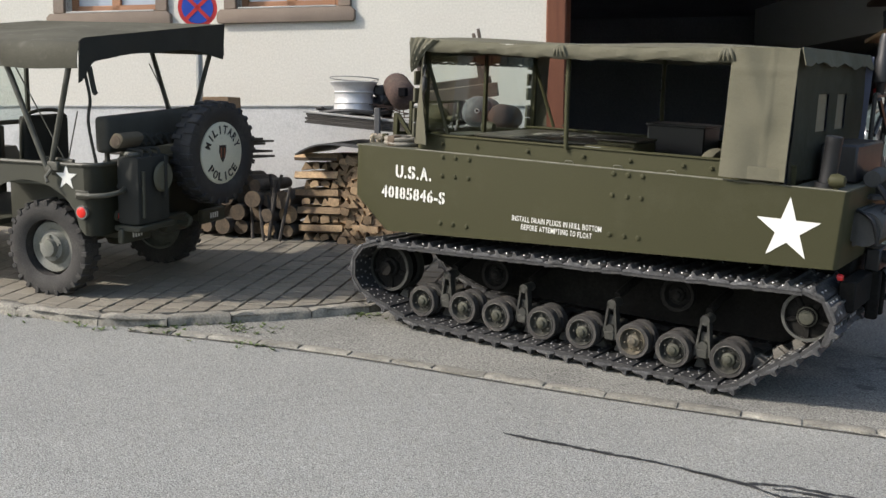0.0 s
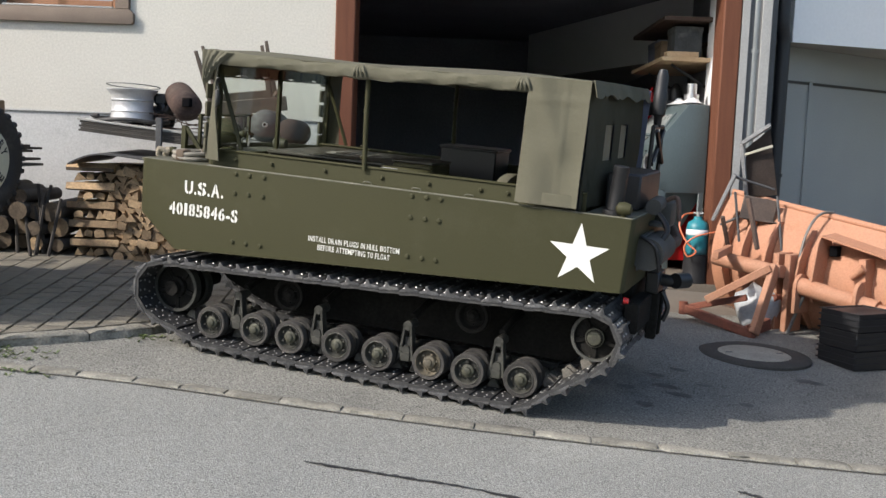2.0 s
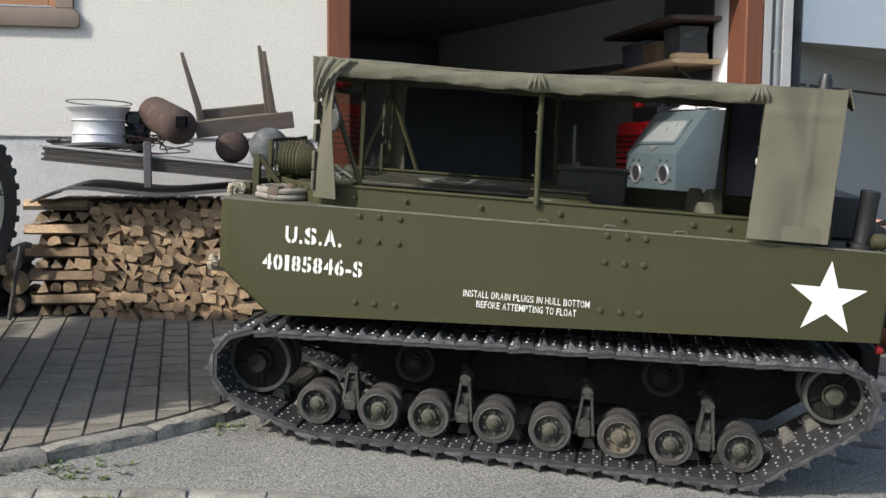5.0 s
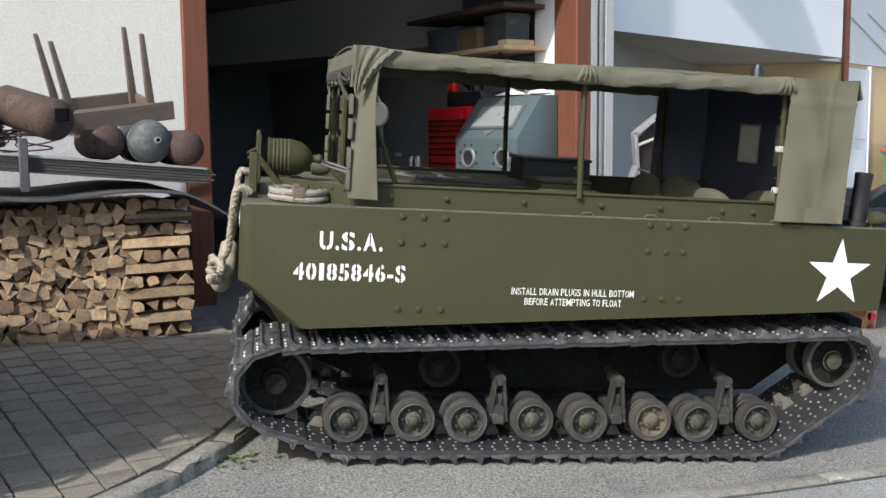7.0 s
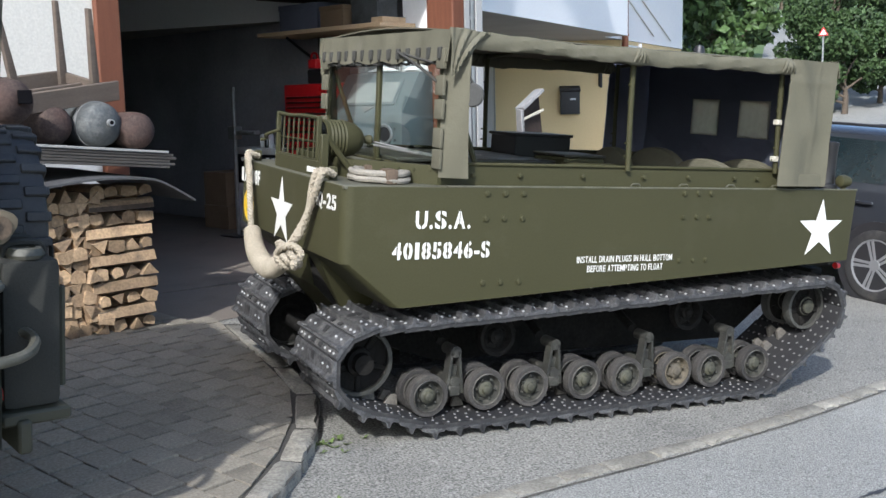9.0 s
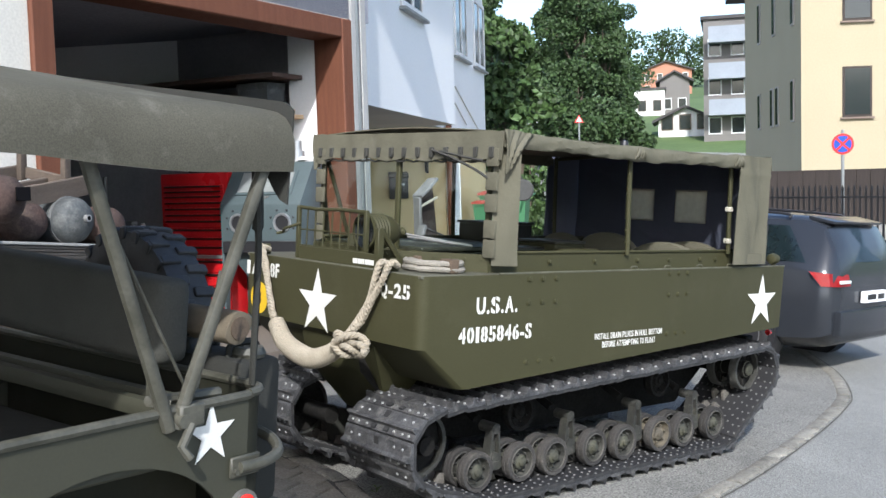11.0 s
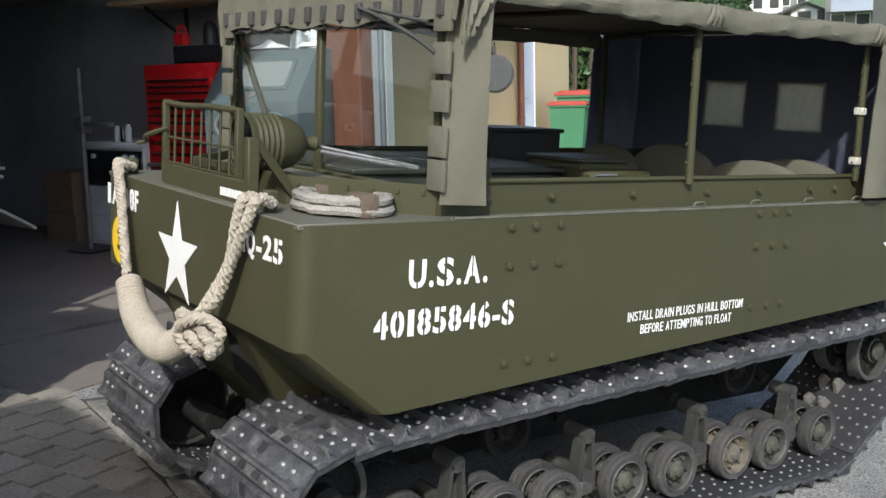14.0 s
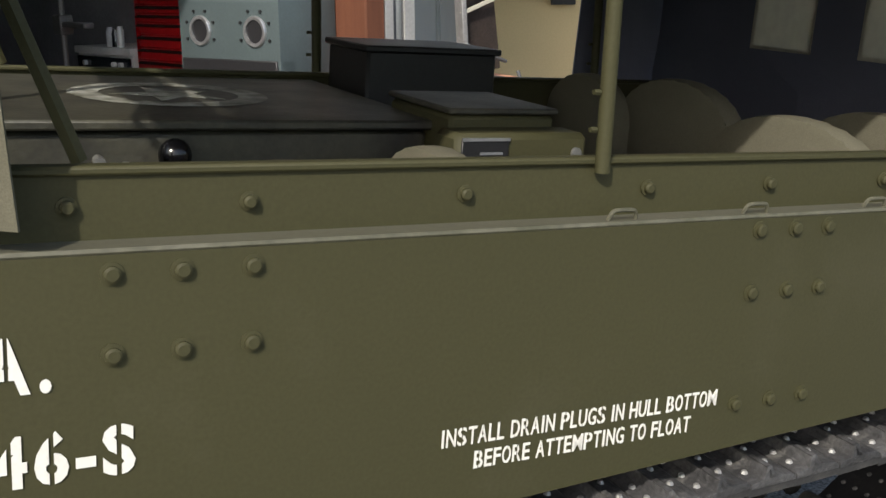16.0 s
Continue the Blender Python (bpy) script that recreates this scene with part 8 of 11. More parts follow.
def build_tool_chest():
    ch = thing("tool_chest", "tall red steel tool chest with many shallow drawers", "tool chest", HOUSE)
    u = 3.2
    bm = bm_()
    box(bm, (u + 0.012, 1.10, 0.30), (3.72, 1.96, 1.76), 0.012, seg=2)
    part("body", bm, "red_paint", ch)
    z = 0.34
    rows = [0.16, 0.16, 0.13, 0.13, 0.05, 0.085, 0.085, 0.085, 0.085, 0.06, 0.06, 0.06, 0.06, 0.05, 0.05]
    for i, h in enumerate(rows):
        if i == 4:
            bm = bm_()
            box(bm, (u - 0.02, 1.10, z + 0.008), (u + 0.012, 1.96, z + h - 0.01), 0.004)
            part("middle_strip", bm, "bright_steel", ch, "pale metal strip between upper and lower chest")
            z += h
            continue
        bm = bm_()
        box(bm, (u - 0.006, 1.14, z + 0.004), (u + 0.012, 1.92, z + h - 0.006), 0.004)
        dr = part("drawer", bm, "red_paint", ch)
        bm = bm_()
        prism(bm, [(-0.026, h - 0.026), (-0.005, h - 0.012), (-0.005, h - 0.02), (-0.02, h - 0.032)], 0.72, Matrix(((1, 0, 0, u), (0, 0, 1, 1.17), (0, 1, 0, z), (0, 0, 0, 1))))
        part("pull_rail", bm, "grimy_black", dr)
        z += h
    for v in (1.18, 1.88):
        for uu in (3.26, 3.66):
            bm = bm_()
            cyl(bm, (uu, v - 0.02, 0.265), (uu, v + 0.02, 0.265), 0.05, seg=14)
            part("castor", bm, "black_plastic", ch)
    bm = bm_()
    box(bm, (3.24, 0.98, 1.762), (3.66, 1.62, 1.90), 0.02, seg=2)
    case = lone("machine_case", bm, "black_plastic", "black case lying on the red tool chest", "case", HOUSE)
    bm = bm_()
    box(bm, (3.22, 1.46, 1.905), (3.30, 1.58, 2.0), 0.015, seg=2)
    tube(bm, curve_pts([(3.26, 1.47, 2.0), (3.26, 1.49, 2.05), (3.26, 1.55, 2.05), (3.26, 1.57, 2.0)], 4), 0.012, 7)
    lone("hand_lamp", bm, "red_paint", "small red hand lamp with a loop handle", "lamp", HOUSE)
    bm = bm_()
    lathe(bm, [(0, 0), (0.06, 0), (0.06, 0.12), (0.05, 0.16), (0.02, 0.2), (0, 0.2)], Matrix.Translation((3.5, 1.45, 1.905)), 16)
    lone("canister", bm, "black_plastic", "dark round canister on the black case", "canister", HOUSE)


def build_stove():
    st = thing("kitchen_stove", "old white enamel kitchen stove with dark glass front", "stove", HOUSE)
    u, a, b = 3.2, 2.03, 2.84
    bm = bm_()
    box(bm, (u + 0.015, a, 0.215), (3.74, b, 1.07), 0.01, seg=2)
    part("body", bm, "enamel_white", st)
    bm = bm_()
    box(bm, (u - 0.01, a - 0.01, 1.07), (3.75, b + 0.01, 1.12), 0.008, seg=2)
    part("worktop", bm, "enamel_white", st)
    bm = bm_()
    box(bm, (u - 0.004, a + 0.02, 0.74), (u + 0.015, b - 0.02, 1.05), 0.004)
    pn = part("oven_door", bm, "dark_glass", st, "dark glass oven door and panel")
    for v in (a + 0.12, a + 0.22, b - 0.16):
        bm = bm_()
        cyl(bm, (u - 0.004, v, 1.0), (u - 0.03, v, 1.0), 0.02, seg=12)
        part("knob", bm, "enamel_white", pn)
    for z0, z1 in ((0.48, 0.72), (0.25, 0.46)):
        bm = bm_()
        box(bm, (u - 0.004, a + 0.02, z0), (u + 0.015, b - 0.02, z1), 0.006)
        part("drawer", bm, "enamel_white", st)
    for v, h in ((2.30, 0.15), (2.37, 0.13), (2.45, 0.14)):
        bm = bm_()
        lathe(bm, [(0, 0), (0.028, 0), (0.028, h - 0.03), (0.02, h - 0.015), (0.021, h), (0, h)], Matrix.Translation((3.28, v, 1.12)), 14)
        lone("jar", bm, "enamel_white" if v != 2.37 else "dark_glass", "small pale jar standing on the stove", "jar", HOUSE, "jars on the stove")


def build_garage_rest():
    for (a, b, z0, z1), lab in (((3.0, 3.46, 0.215, 0.47), "brown cardboard box on the garage floor"), ((3.02, 3.44, 0.474, 0.84), "brown cardboard box stacked on another")):
        bx = thing("cardboard_box", lab, "box", HOUSE, "cardboard boxes")
        bm = bm_()
        box(bm, (3.18, a, z0), (3.6, b, z1 - 0.004), 0.004)
        part("carton", bm, "cardboard", bx)
        for u0, u1 in ((3.18, 3.386), (3.394, 3.6)):
            bm = bm_()
            box(bm, (u0, a, z1 - 0.004), (u1, b, z1), 0.001)
            part("flap", bm, "cardboard", bx)
    # stand with a clamp arm
    st = thing("drill_stand", "dark steel pole stand with a clamp arm", "stand", HOUSE)
    bm = bm_()
    box(bm, (2.75, 2.25, 0.215), (3.05, 2.55, 0.24), 0.01)
    part("base_plate", bm, "black_paint", st)
    bm = bm_()
    cyl(bm, (2.9, 2.42, 0.24), (2.9, 2.40, 1.75), 0.022, seg=12)
    part("pole", bm, "grey_steel", st)
    bm = bm_()
    box(bm, (2.86, 2.02, 1.27), (2.94, 2.44, 1.31), 0.008)
    box(bm, (2.85, 2.34, 1.22), (2.95, 2.46, 1.36), 0.01)
    part("clamp_arm", bm, "grey_steel", st)
    # shelf high on the side wall
    bm = bm_()
    box(bm, (3.16, 0.46, 2.245), (3.775, 2.3, 2.285), 0.004)
    sh = lone("wall_shelf", bm, "pale_wood", "pale wooden shelf board high on the garage wall", "shelf", HOUSE)
    for (u0, v0, u1, v1, h, mat), lab in (((3.3, 0.64, 3.56, 1.0, 0.30, "tank_grey"), "grey-blue box on the wall shelf"), ((3.25, 1.06, 3.7, 1.4, 0.2, "cardboard"), "brown cardboard box on the wall shelf"), ((3.3, 1.5, 3.7, 2.1, 0.26, "canvas_dark"), "dark box on the wall shelf"), ((3.2, 0.47, 3.5, 0.62, 0.05, "pale_wood"), "pale wooden block on the wall shelf")):
        bm = bm_()
        box(bm, (u0, v0, 2.285), (u1, v1, 2.285 + h), 0.008, seg=2)
        if h > 0.06:
            box(bm, (u0 - 0.006, v0 - 0.006, 2.285 + h * 0.82), (u1 + 0.006, v1 + 0.006, 2.285 + h + 0.006), 0.004)
        lone("storage_box", bm, mat, lab, "box", HOUSE, "boxes on the shelf")
    bm = bm_()
    box(bm, (3.16, 0.46, 2.62), (3.775, 2.3, 2.66), 0.004)
    lone("wall_shelf", bm, "rust", "red-brown upper shelf board on the garage wall", "shelf", HOUSE)
    for v in (0.75, 2.0):
        bm = bm_()
        beam(bm, (3.74, v, 1.95), (3.74, v, 2.245), 0.03, 0.03)
        beam(bm, (3.74, v, 1.97), (3.3, v, 2.235), 0.02, 0.025)
        lone("shelf_bracket", bm, "black_paint", "dark steel bracket under the shelf", "bracket", HOUSE, "shelf brackets")
    bm = bm_()
    sheet(bm, lambda a, b: Vector((1.88 + 0.62 * a + 0.1 * b, 1.39 + 0.1 * a - 0.26 * b, 0.222 + 0.006 * math.sin(9 * a + 5 * b))), 8, 4, 0.004)
    lone("floor_mat", bm, "sheet_grey", "pale dusty sheet lying on the garage floor", "mat", HOUSE)


M["frosted"] = surface("frosted_pane", (0.22, 0.235, 0.225), 0.3, second=(0.17, 0.18, 0.175), scale=5, fine=40, grain=0.08, bump=0.05)
build_blast_cabinet()
build_tool_chest()
build_stove()
build_garage_rest()

# ---- beside the garage: snow plough, gas bottle, crates ----
PLOW = Matrix(((0.874, 0.486, 0, 1.55), (-0.486, 0.874, 0, 3.95), (0, 0, 1, 0.0), (0, 0, 0, 1)))   # x along the blade, -y towards the road


def build_plow():
    g = -0.02
    pl = thing("snow_plough", "faded orange snow plough blade standing on its props", "snow plough", PLOW)

    def curve(v):
        return (0.10 - 0.33 * math.sin(math.pi * (0.12 + 0.8 * v)), v)

    def rise(x, v):
        low, high = 0.09 - 0.076 * x, 1.065 - 0.150 * x
        return low + (high - low) * v
    bm = bm_()
    sheet(bm, lambda u, v: Vector((2.06 * u, curve(v)[0] - 0.05 * u, rise(2.06 * u, v))), 14, 14, 0.012)
    bl = part("blade", bm, "orange", pl, "curved orange blade seen from behind")
    bm = bm_()
    tube(bm, [(0.0, 0.03, 1.072), (2.06, -0.02, 0.763)], 0.028, 10)
    part("top_edge", bm, "orange", bl)
    bm = bm_()
    beam(bm, (0.02, -0.02, 0.10), (2.05, -0.06, -0.055), 0.024, 0.14, 0.004, (0, 1, 0))
    part("cutting_edge", bm, "rust", bl, "worn rusty cutting edge")
    for k, x in enumerate((0.16, 0.34, 0.56, 0.86, 1.98)):
        bm = bm_()
        outer = [(curve(v / 8)[0] - 0.025 * x - 0.05 - 0.06 * math.sin(math.pi * v / 8), rise(x, v / 8)) for v in range(8)]
        inner = [(curve(v / 8)[0] - 0.025 * x - 0.004, rise(x, v / 8)) for v in range(7, -1, -1)]
        prism(bm, outer + inner, 0.02, Matrix(((0, 0, 1, x), (1, 0, 0, 0), (0, 1, 0, 0), (0, 0, 0, 1))), 0.003)
        part("rib", bm, "orange", bl)
    # pocket on the outer half: curved cheek, sloping lip, dark opening
    bm = bm_()
    cheek = [(-0.18, 0.80), (-0.34, 0.795), (-0.375, 0.74), (-0.40, 0.62), (-0.425, 0.50), (-0.44, 0.36), (-0.40, 0.30), (-0.12, 0.26)]
    prism(bm, cheek, 0.02, Matrix(((0, 0, 1, 1.03), (1, 0, 0, 0), (0, 1, 0, 0), (0, 0, 0, 1))), 0.004)
    part("cheek_plate", bm, "orange", bl, "curved orange cheek plate")
    bm = bm_()
    sheet(bm, lambda u, v: Vector((1.05 + 0.95 * u, -0.15 - 0.20 * v, 0.805 - 0.21 * u - 0.015 * v)), 6, 3, 0.014)
    part("pocket_rim", bm, "orange", bl)
    bm = bm_()
    box(bm, (1.07, -0.252, 0.645), (1.135, -0.19, 0.725), 0.003)
    part("square_hole", bm, "hole", bl, "dark square opening")
    bm = bm_()
    prism(bm, [(1.30, 0.22), (1.45, 0.22), (1.42, 0.66), (1.37, 0.66)], 0.14, SIDE(0, -0.22, 0), 0.006)
    part("gusset", bm, "orange", bl)
    bm = bm_()
    cyl(bm, (1.33, -0.38, 0.52), (1.42, -0.38, 0.60), 0.03, seg=12)
    part("hinge_pin", bm, "orange", bl)
    bm = bm_()
    tube(bm, curve_pts([(0.94, 0.02, 0.965), (0.90, -0.10, 0.955), (0.875, -0.20, 0.87), (0.865, -0.28, 0.72), (0.86, -0.33, 0.52)], 6), 0.011, 7)
    part("hydraulic_hose", bm, "grey_steel", bl)
    # round cross tubes with pivot ears
    bm = bm_()
    cyl(bm, (0.24, -0.52, 0.56), (0.74, -0.50, 0.50), 0.062, seg=18)
    part("pivot_tube", bm, "orange", pl)
    for x in (0.92, 1.40):
        bm = bm_()
        prism(bm, [(0.10 * math.cos(q), 0.10 * math.sin(q)) for q in [math.pi * i / 8 for i in range(9)]] + [(-0.10, -0.2), (0.10, -0.2)], 0.03, Matrix(((0, 0, 1, x), (1, 0, 0, -0.38), (0, 1, 0, 0.40), (0, 0, 0, 1))), 0.005)
        part("side_plate", bm, "orange", pl, "rounded orange side plate")
    bm = bm_()
    cyl(bm, (0.92, -0.40, 0.41), (1.55, -0.38, 0.31), 0.068, seg=20)
    cyl(bm, (1.55, -0.38, 0.31), (1.98, -0.34, 0.24), 0.045, seg=16)
    part("swivel_tube", bm, "orange", pl)
    for x in (0.70, 0.80):
        bm = bm_()
        box(bm, (x, -0.42, g + 0.04), (x + 0.05, -0.20, 0.64), 0.006)
        part("post", bm, "orange", pl)
    # draw frame of channel iron, running to the road side
    inv = PLOW.inverted()
    L = lambda x, y, z: inv @ Vector((x, y, z))
    for a, b, w, h, mat, nm in (
            (L(1.32, 3.07, 0.17), L(1.88, 2.80, 0.05), 0.045, 0.07, "iron_red", "draw_bar"),
            (L(1.34, 3.09, 0.17), L(1.80, 3.02, 0.30), 0.04, 0.05, "iron_red", "draw_bar"),
            (L(1.88, 2.80, 0.06), L(1.99, 3.02, 0.56), 0.05, 0.09, "orange", "lift_arm"),
            (L(1.50, 2.98, 0.26), L(1.96, 2.96, 0.55), 0.045, 0.06, "orange", "lift_arm"),
            (L(1.80, 2.90, 0.04), L(1.97, 3.12, 0.10), 0.05, 0.09, "iron_red", "cross_member"),
            (L(1.99, 3.02, 0.52), L(2.06, 3.36, 0.48), 0.07, 0.10, "orange", "lift_arm"),
            (L(1.56, 2.86, 0.62), L(1.62, 3.34, 0.64), 0.05, 0.06, "orange", "side_link"),
            (L(1.56, 3.2, 0.9), L(1.62, 3.45, 0.55), 0.03, 0.03, "rust", "strut"),
            (L(1.74, 3.3, 1.05), L(1.84, 3.2, 0.66), 0.03, 0.04, "rust", "strut")):
        bm = bm_()
        beam(bm, a, b, w, h, 0.006)
        part(nm, bm, mat, pl, "rusty red-brown channel iron" if mat == "iron_red" else "")
    for p in ((1.32, 3.07, 0.17), (1.86, 2.82, 0.07)):
        bm = bm_()
        q = L(*p)
        cyl(bm, q + Vector((0, 0, -0.05)), q + Vector((0, 0, 0.05)), 0.035, seg=12)
        part("hitch_eye", bm, "iron_red", pl)
    bm = bm_()
    q = L(2.104, 3.15, ground_z(2.104, 3.15))
    cyl(bm, q, L(2.25, 3.13, 0.47), 0.014, seg=10)
    lathe(bm, [(0, 0), (0.06, 0), (0.06, 0.01), (0, 0.012)], Matrix.Translation(q), 14)
    part("prop_stand", bm, "grey_steel", pl, "grey steel prop with a round foot")
    bm = bm_()
    for z in (0.30,):
        cyl(bm, (0.74, -0.3, z), (0.75, -0.45, z - 0.01), 0.028, seg=12)
    part("hinge_pin", bm, "iron_red", pl)
    # old metal seat lying on the plough: pale folded frame round a brown panel
    ch = thing("metal_seat", "old metal seat frame with brown panels thrown on the plough", "metal seat")
    TR, TL = Vector((1.842, 3.731, 1.64)), Vector((1.627, 3.714, 1.48))
    BR, BL = Vector((1.93, 3.80, 1.07)), Vector((1.69, 3.79, 1.04))
    for a, b, w, h in ((TL, TR, 0.03, 0.13), (TL, BL, 0.03, 0.09)):
        bm = bm_()
        beam(bm, a, b, w, h, 0.004, (0, 1, 0))
        part("frame_edge", bm, "pale_metal", ch, "pale folded metal edge")
    bm = bm_()
    v = [bm.verts.new(p) for p in (TL + Vector((0.03, 0.02, -0.04)), TR + Vector((0, 0.02, -0.03)), BR, BL)]
    bmesh.ops.solidify(bm, geom=[bm.faces.new(v)], thickness=0.012)
    part("back_panel", bm, "seat_brown", ch, "dull brown back panel", smooth=0)
    bm = bm_()
    beam(bm, TL + Vector((0.0, -0.012, -0.10)), TR + Vector((0.03, -0.012, -0.17)), 0.022, 0.02, 0.003, (0, 1, 0))
    part("band", bm, "webbing", ch, "white band across the frame")
    bm = bm_()
    beam(bm, (1.602, 3.61, 1.228), (1.445, 3.62, 0.84), 0.03, 0.085, 0.004, (0, 1, 0))
    part("slanting_plate", bm, "pale_metal", ch, "pale grey slanting plate")
    bm = bm_()
    box(bm, (0, -0.02, -0.19), (0.27, 0.02, 0.0), 0.006, Matrix.Translation((1.685, 3.60, 1.065)) @ Matrix.Rotation(radians(8), 4, "Z") @ Matrix.Rotation(radians(9), 4, "Y"))
    part("seat_front", bm, "seat_brown", ch, "rusty brown front panel")
    bm = bm_()
    box(bm, (0, 0, -0.015), (0.42, 0.22, 0.0), 0.004, Matrix.Translation((1.69, 3.60, 0.88)) @ Matrix.Rotation(radians(5), 4, "Y"))
    part("seat_plate", bm, "seat_brown", ch)
    for a, b in (((1.61, 3.61, 1.205), (1.91, 3.70, 1.115)), ((1.51, 3.60, 0.81), (1.71, 3.60, 0.91)), ((1.61, 3.60, 1.085), (1.67, 3.57, 0.68)), ((1.94, 3.62, 1.065), (2.01, 3.45, 0.64))):
        bm = bm_()
        tube(bm, [a, b], 0.011, 7)
        part("strut", bm, "dark_sheet", ch)
    rng = random.Random(5)
    bm = bm_()
    bmesh.ops.create_icosphere(bm, subdivisions=3, radius=1)
    for v in bm.verts:
        k = 1 + 0.12 * math.sin(7 * v.co.x + 3 * v.co.z) + rng.uniform(-0.06, 0.06)
        v.co = Vector((v.co.x * 0.17 * k, v.co.y * 0.13 * k, max(v.co.z, -0.75) * 0.19 * k))
    lone("plastic_sack", bm, "sack", "crumpled white plastic sack under the plough arms", "sack", Matrix.Translation((1.86, 3.26, ground_z(1.86, 3.26) + 0.142)))


def build_gas_bottle():
    x, y = house_pt(3.50, 0.06).to_2d()
    z = 0.212
    st = lone("bottle_stand", lathe_bm([(0, 0), (0.115, 0), (0.12, 0.05), (0.112, 0.08), (0.116, 0.12), (0.11, 0.22), (0.116, 0.26), (0, 0.26)], 20), "black_plastic", "dark round drum under the gas bottle", "drum", Matrix.Translation((x, y, z)))
    gb = thing("gas_bottle", "turquoise gas bottle with a white label and orange hose", "gas bottle", Matrix.Translation((x, y, z + 0.262)) @ Matrix.Diagonal((0.88, 0.88, 0.70, 1)))
    part("bottle", lathe_bm([(0, 0), (0.10, 0), (0.112, 0.02), (0.115, 0.1), (0.115, 0.34), (0.10, 0.41), (0.05, 0.45), (0.045, 0.46), (0.045, 0.49), (0, 0.49)], 24), "bluegrey", gb)
    bm = bm_()
    lathe(bm, [(0.1155, 0.25), (0.1170, 0.252), (0.1170, 0.32), (0.1155, 0.322)], None, 24)
    part("label_band", bm, "white_wall", gb, "white paper label")
    bm = bm_()
    cyl(bm, (0, 0, 0.49), (0, 0, 0.55), 0.022, seg=10)
    cyl(bm, (-0.05, 0, 0.53), (0.05, 0, 0.53), 0.012, seg=8)
    part("valve", bm, "bright_steel", gb)
    bm = bm_()
    tube(bm, curve_pts([(-0.05, 0, 0.53), (-0.14, -0.06, 0.50), (-0.17, -0.12, 0.36), (-0.08, -0.17, 0.16), (0.02, -0.19, 0.05), (-0.06, -0.20, -0.02), (-0.1, -0.18, 0.10), (-0.02, -0.17, 0.22), (0.16, -0.1, 0.30), (0.3, 0.0, 0.32)], 7), 0.010, 7)
    part("hose", bm, "hose", gb, "orange rubber hose")


def lathe_bm(profile, seg):
    bm = bm_()
    lathe(bm, profile, None, seg)
    return bm


def build_crates():
    z = ground_z(2.59, 2.49)
    for k in range(3):
        c = thing("plastic_crate", "black ribbed plastic crate in a low stack", "crate", Matrix.Translation((2.60, 2.50, z + 0.13 * k)) @ Matrix.Rotation(radians(44 + k), 4, "Z") @ Matrix.Diagonal((0.95, 1.12, 0.865, 1)), "stacked crates")
        for lo, hi, nm in (((-0.2, -0.14, 0.0), (0.2, 0.14, 0.012), "crate_bottom"), ((-0.2, -0.15, 0), (0.2, -0.138, 0.145), "crate_side"), ((-0.2, 0.138, 0), (0.2, 0.15, 0.145), "crate_side"), ((-0.212, -0.15, 0), (-0.2, 0.15, 0.145), "crate_side"), ((0.2, -0.15, 0), (0.212, 0.15, 0.145), "crate_side")):
            bm = bm_()
            box(bm, lo, hi, 0.003)
            part(nm, bm, "black_plastic", c)
        if k == 2:
            bm = bm_()
            box(bm, (-0.198, -0.136, 0.126), (0.198, 0.136, 0.138), 0.003)
            part("lid", bm, "black_plastic", c, "flat black lid")
        for zz in (0.04, 0.09, 0.135):
            bm = bm_()
            for a, b in (((-0.222, -0.16), (0.222, -0.15)), ((-0.222, 0.15), (0.222, 0.16)), ((-0.222, -0.15), (-0.212, 0.15)), ((0.212, -0.15), (0.222, 0.15))):
                box(bm, (a[0], a[1], zz), (b[0], b[1], zz + 0.010))
            part("rib", bm, "black_plastic", c)


M["seat_brown"] = surface("dull_brown_seat_metal", (0.085, 0.062, 0.05), 0.65, second=(0.055, 0.043, 0.038), scale=6, mix=0.9, fine=70, grain=0.2, bump=0.2)
M["pale_metal"] = surface("dull_pale_metal", (0.24, 0.24, 0.24), 0.6, second=(0.16, 0.16, 0.16), scale=9, mix=0.8, fine=60, grain=0.15, bump=0.2)
build_plow()
build_gas_bottle()
build_crates()

# ---- neighbouring building: white storey overhanging a passage with grey doors ----
ANNEX = Matrix(((0.8, -0.6, 0, 1.908), (0.6, 0.8, 0, 5.047), (0, 0, 1, 0), (0, 0, 0, 1)))     # x along its face, y into it


def wall_line(name, p, q, z0, z1, mat, label, thick=0.25):
    """A wall from p to q, its thickness to the left of the line."""
    p, q = Vector((*p, 0)), Vector((*q, 0))
    d = q - p
    m = Matrix.Translation(p) @ Matrix.Rotation(math.atan2(d.y, d.x), 4, "Z")
    bm = bm_()
    box(bm, (0, 0, z0), (d.length, thick, z1))
    return lone(name, bm, mat, label, "wall", m, kind="structure", smooth=0), m, d.length


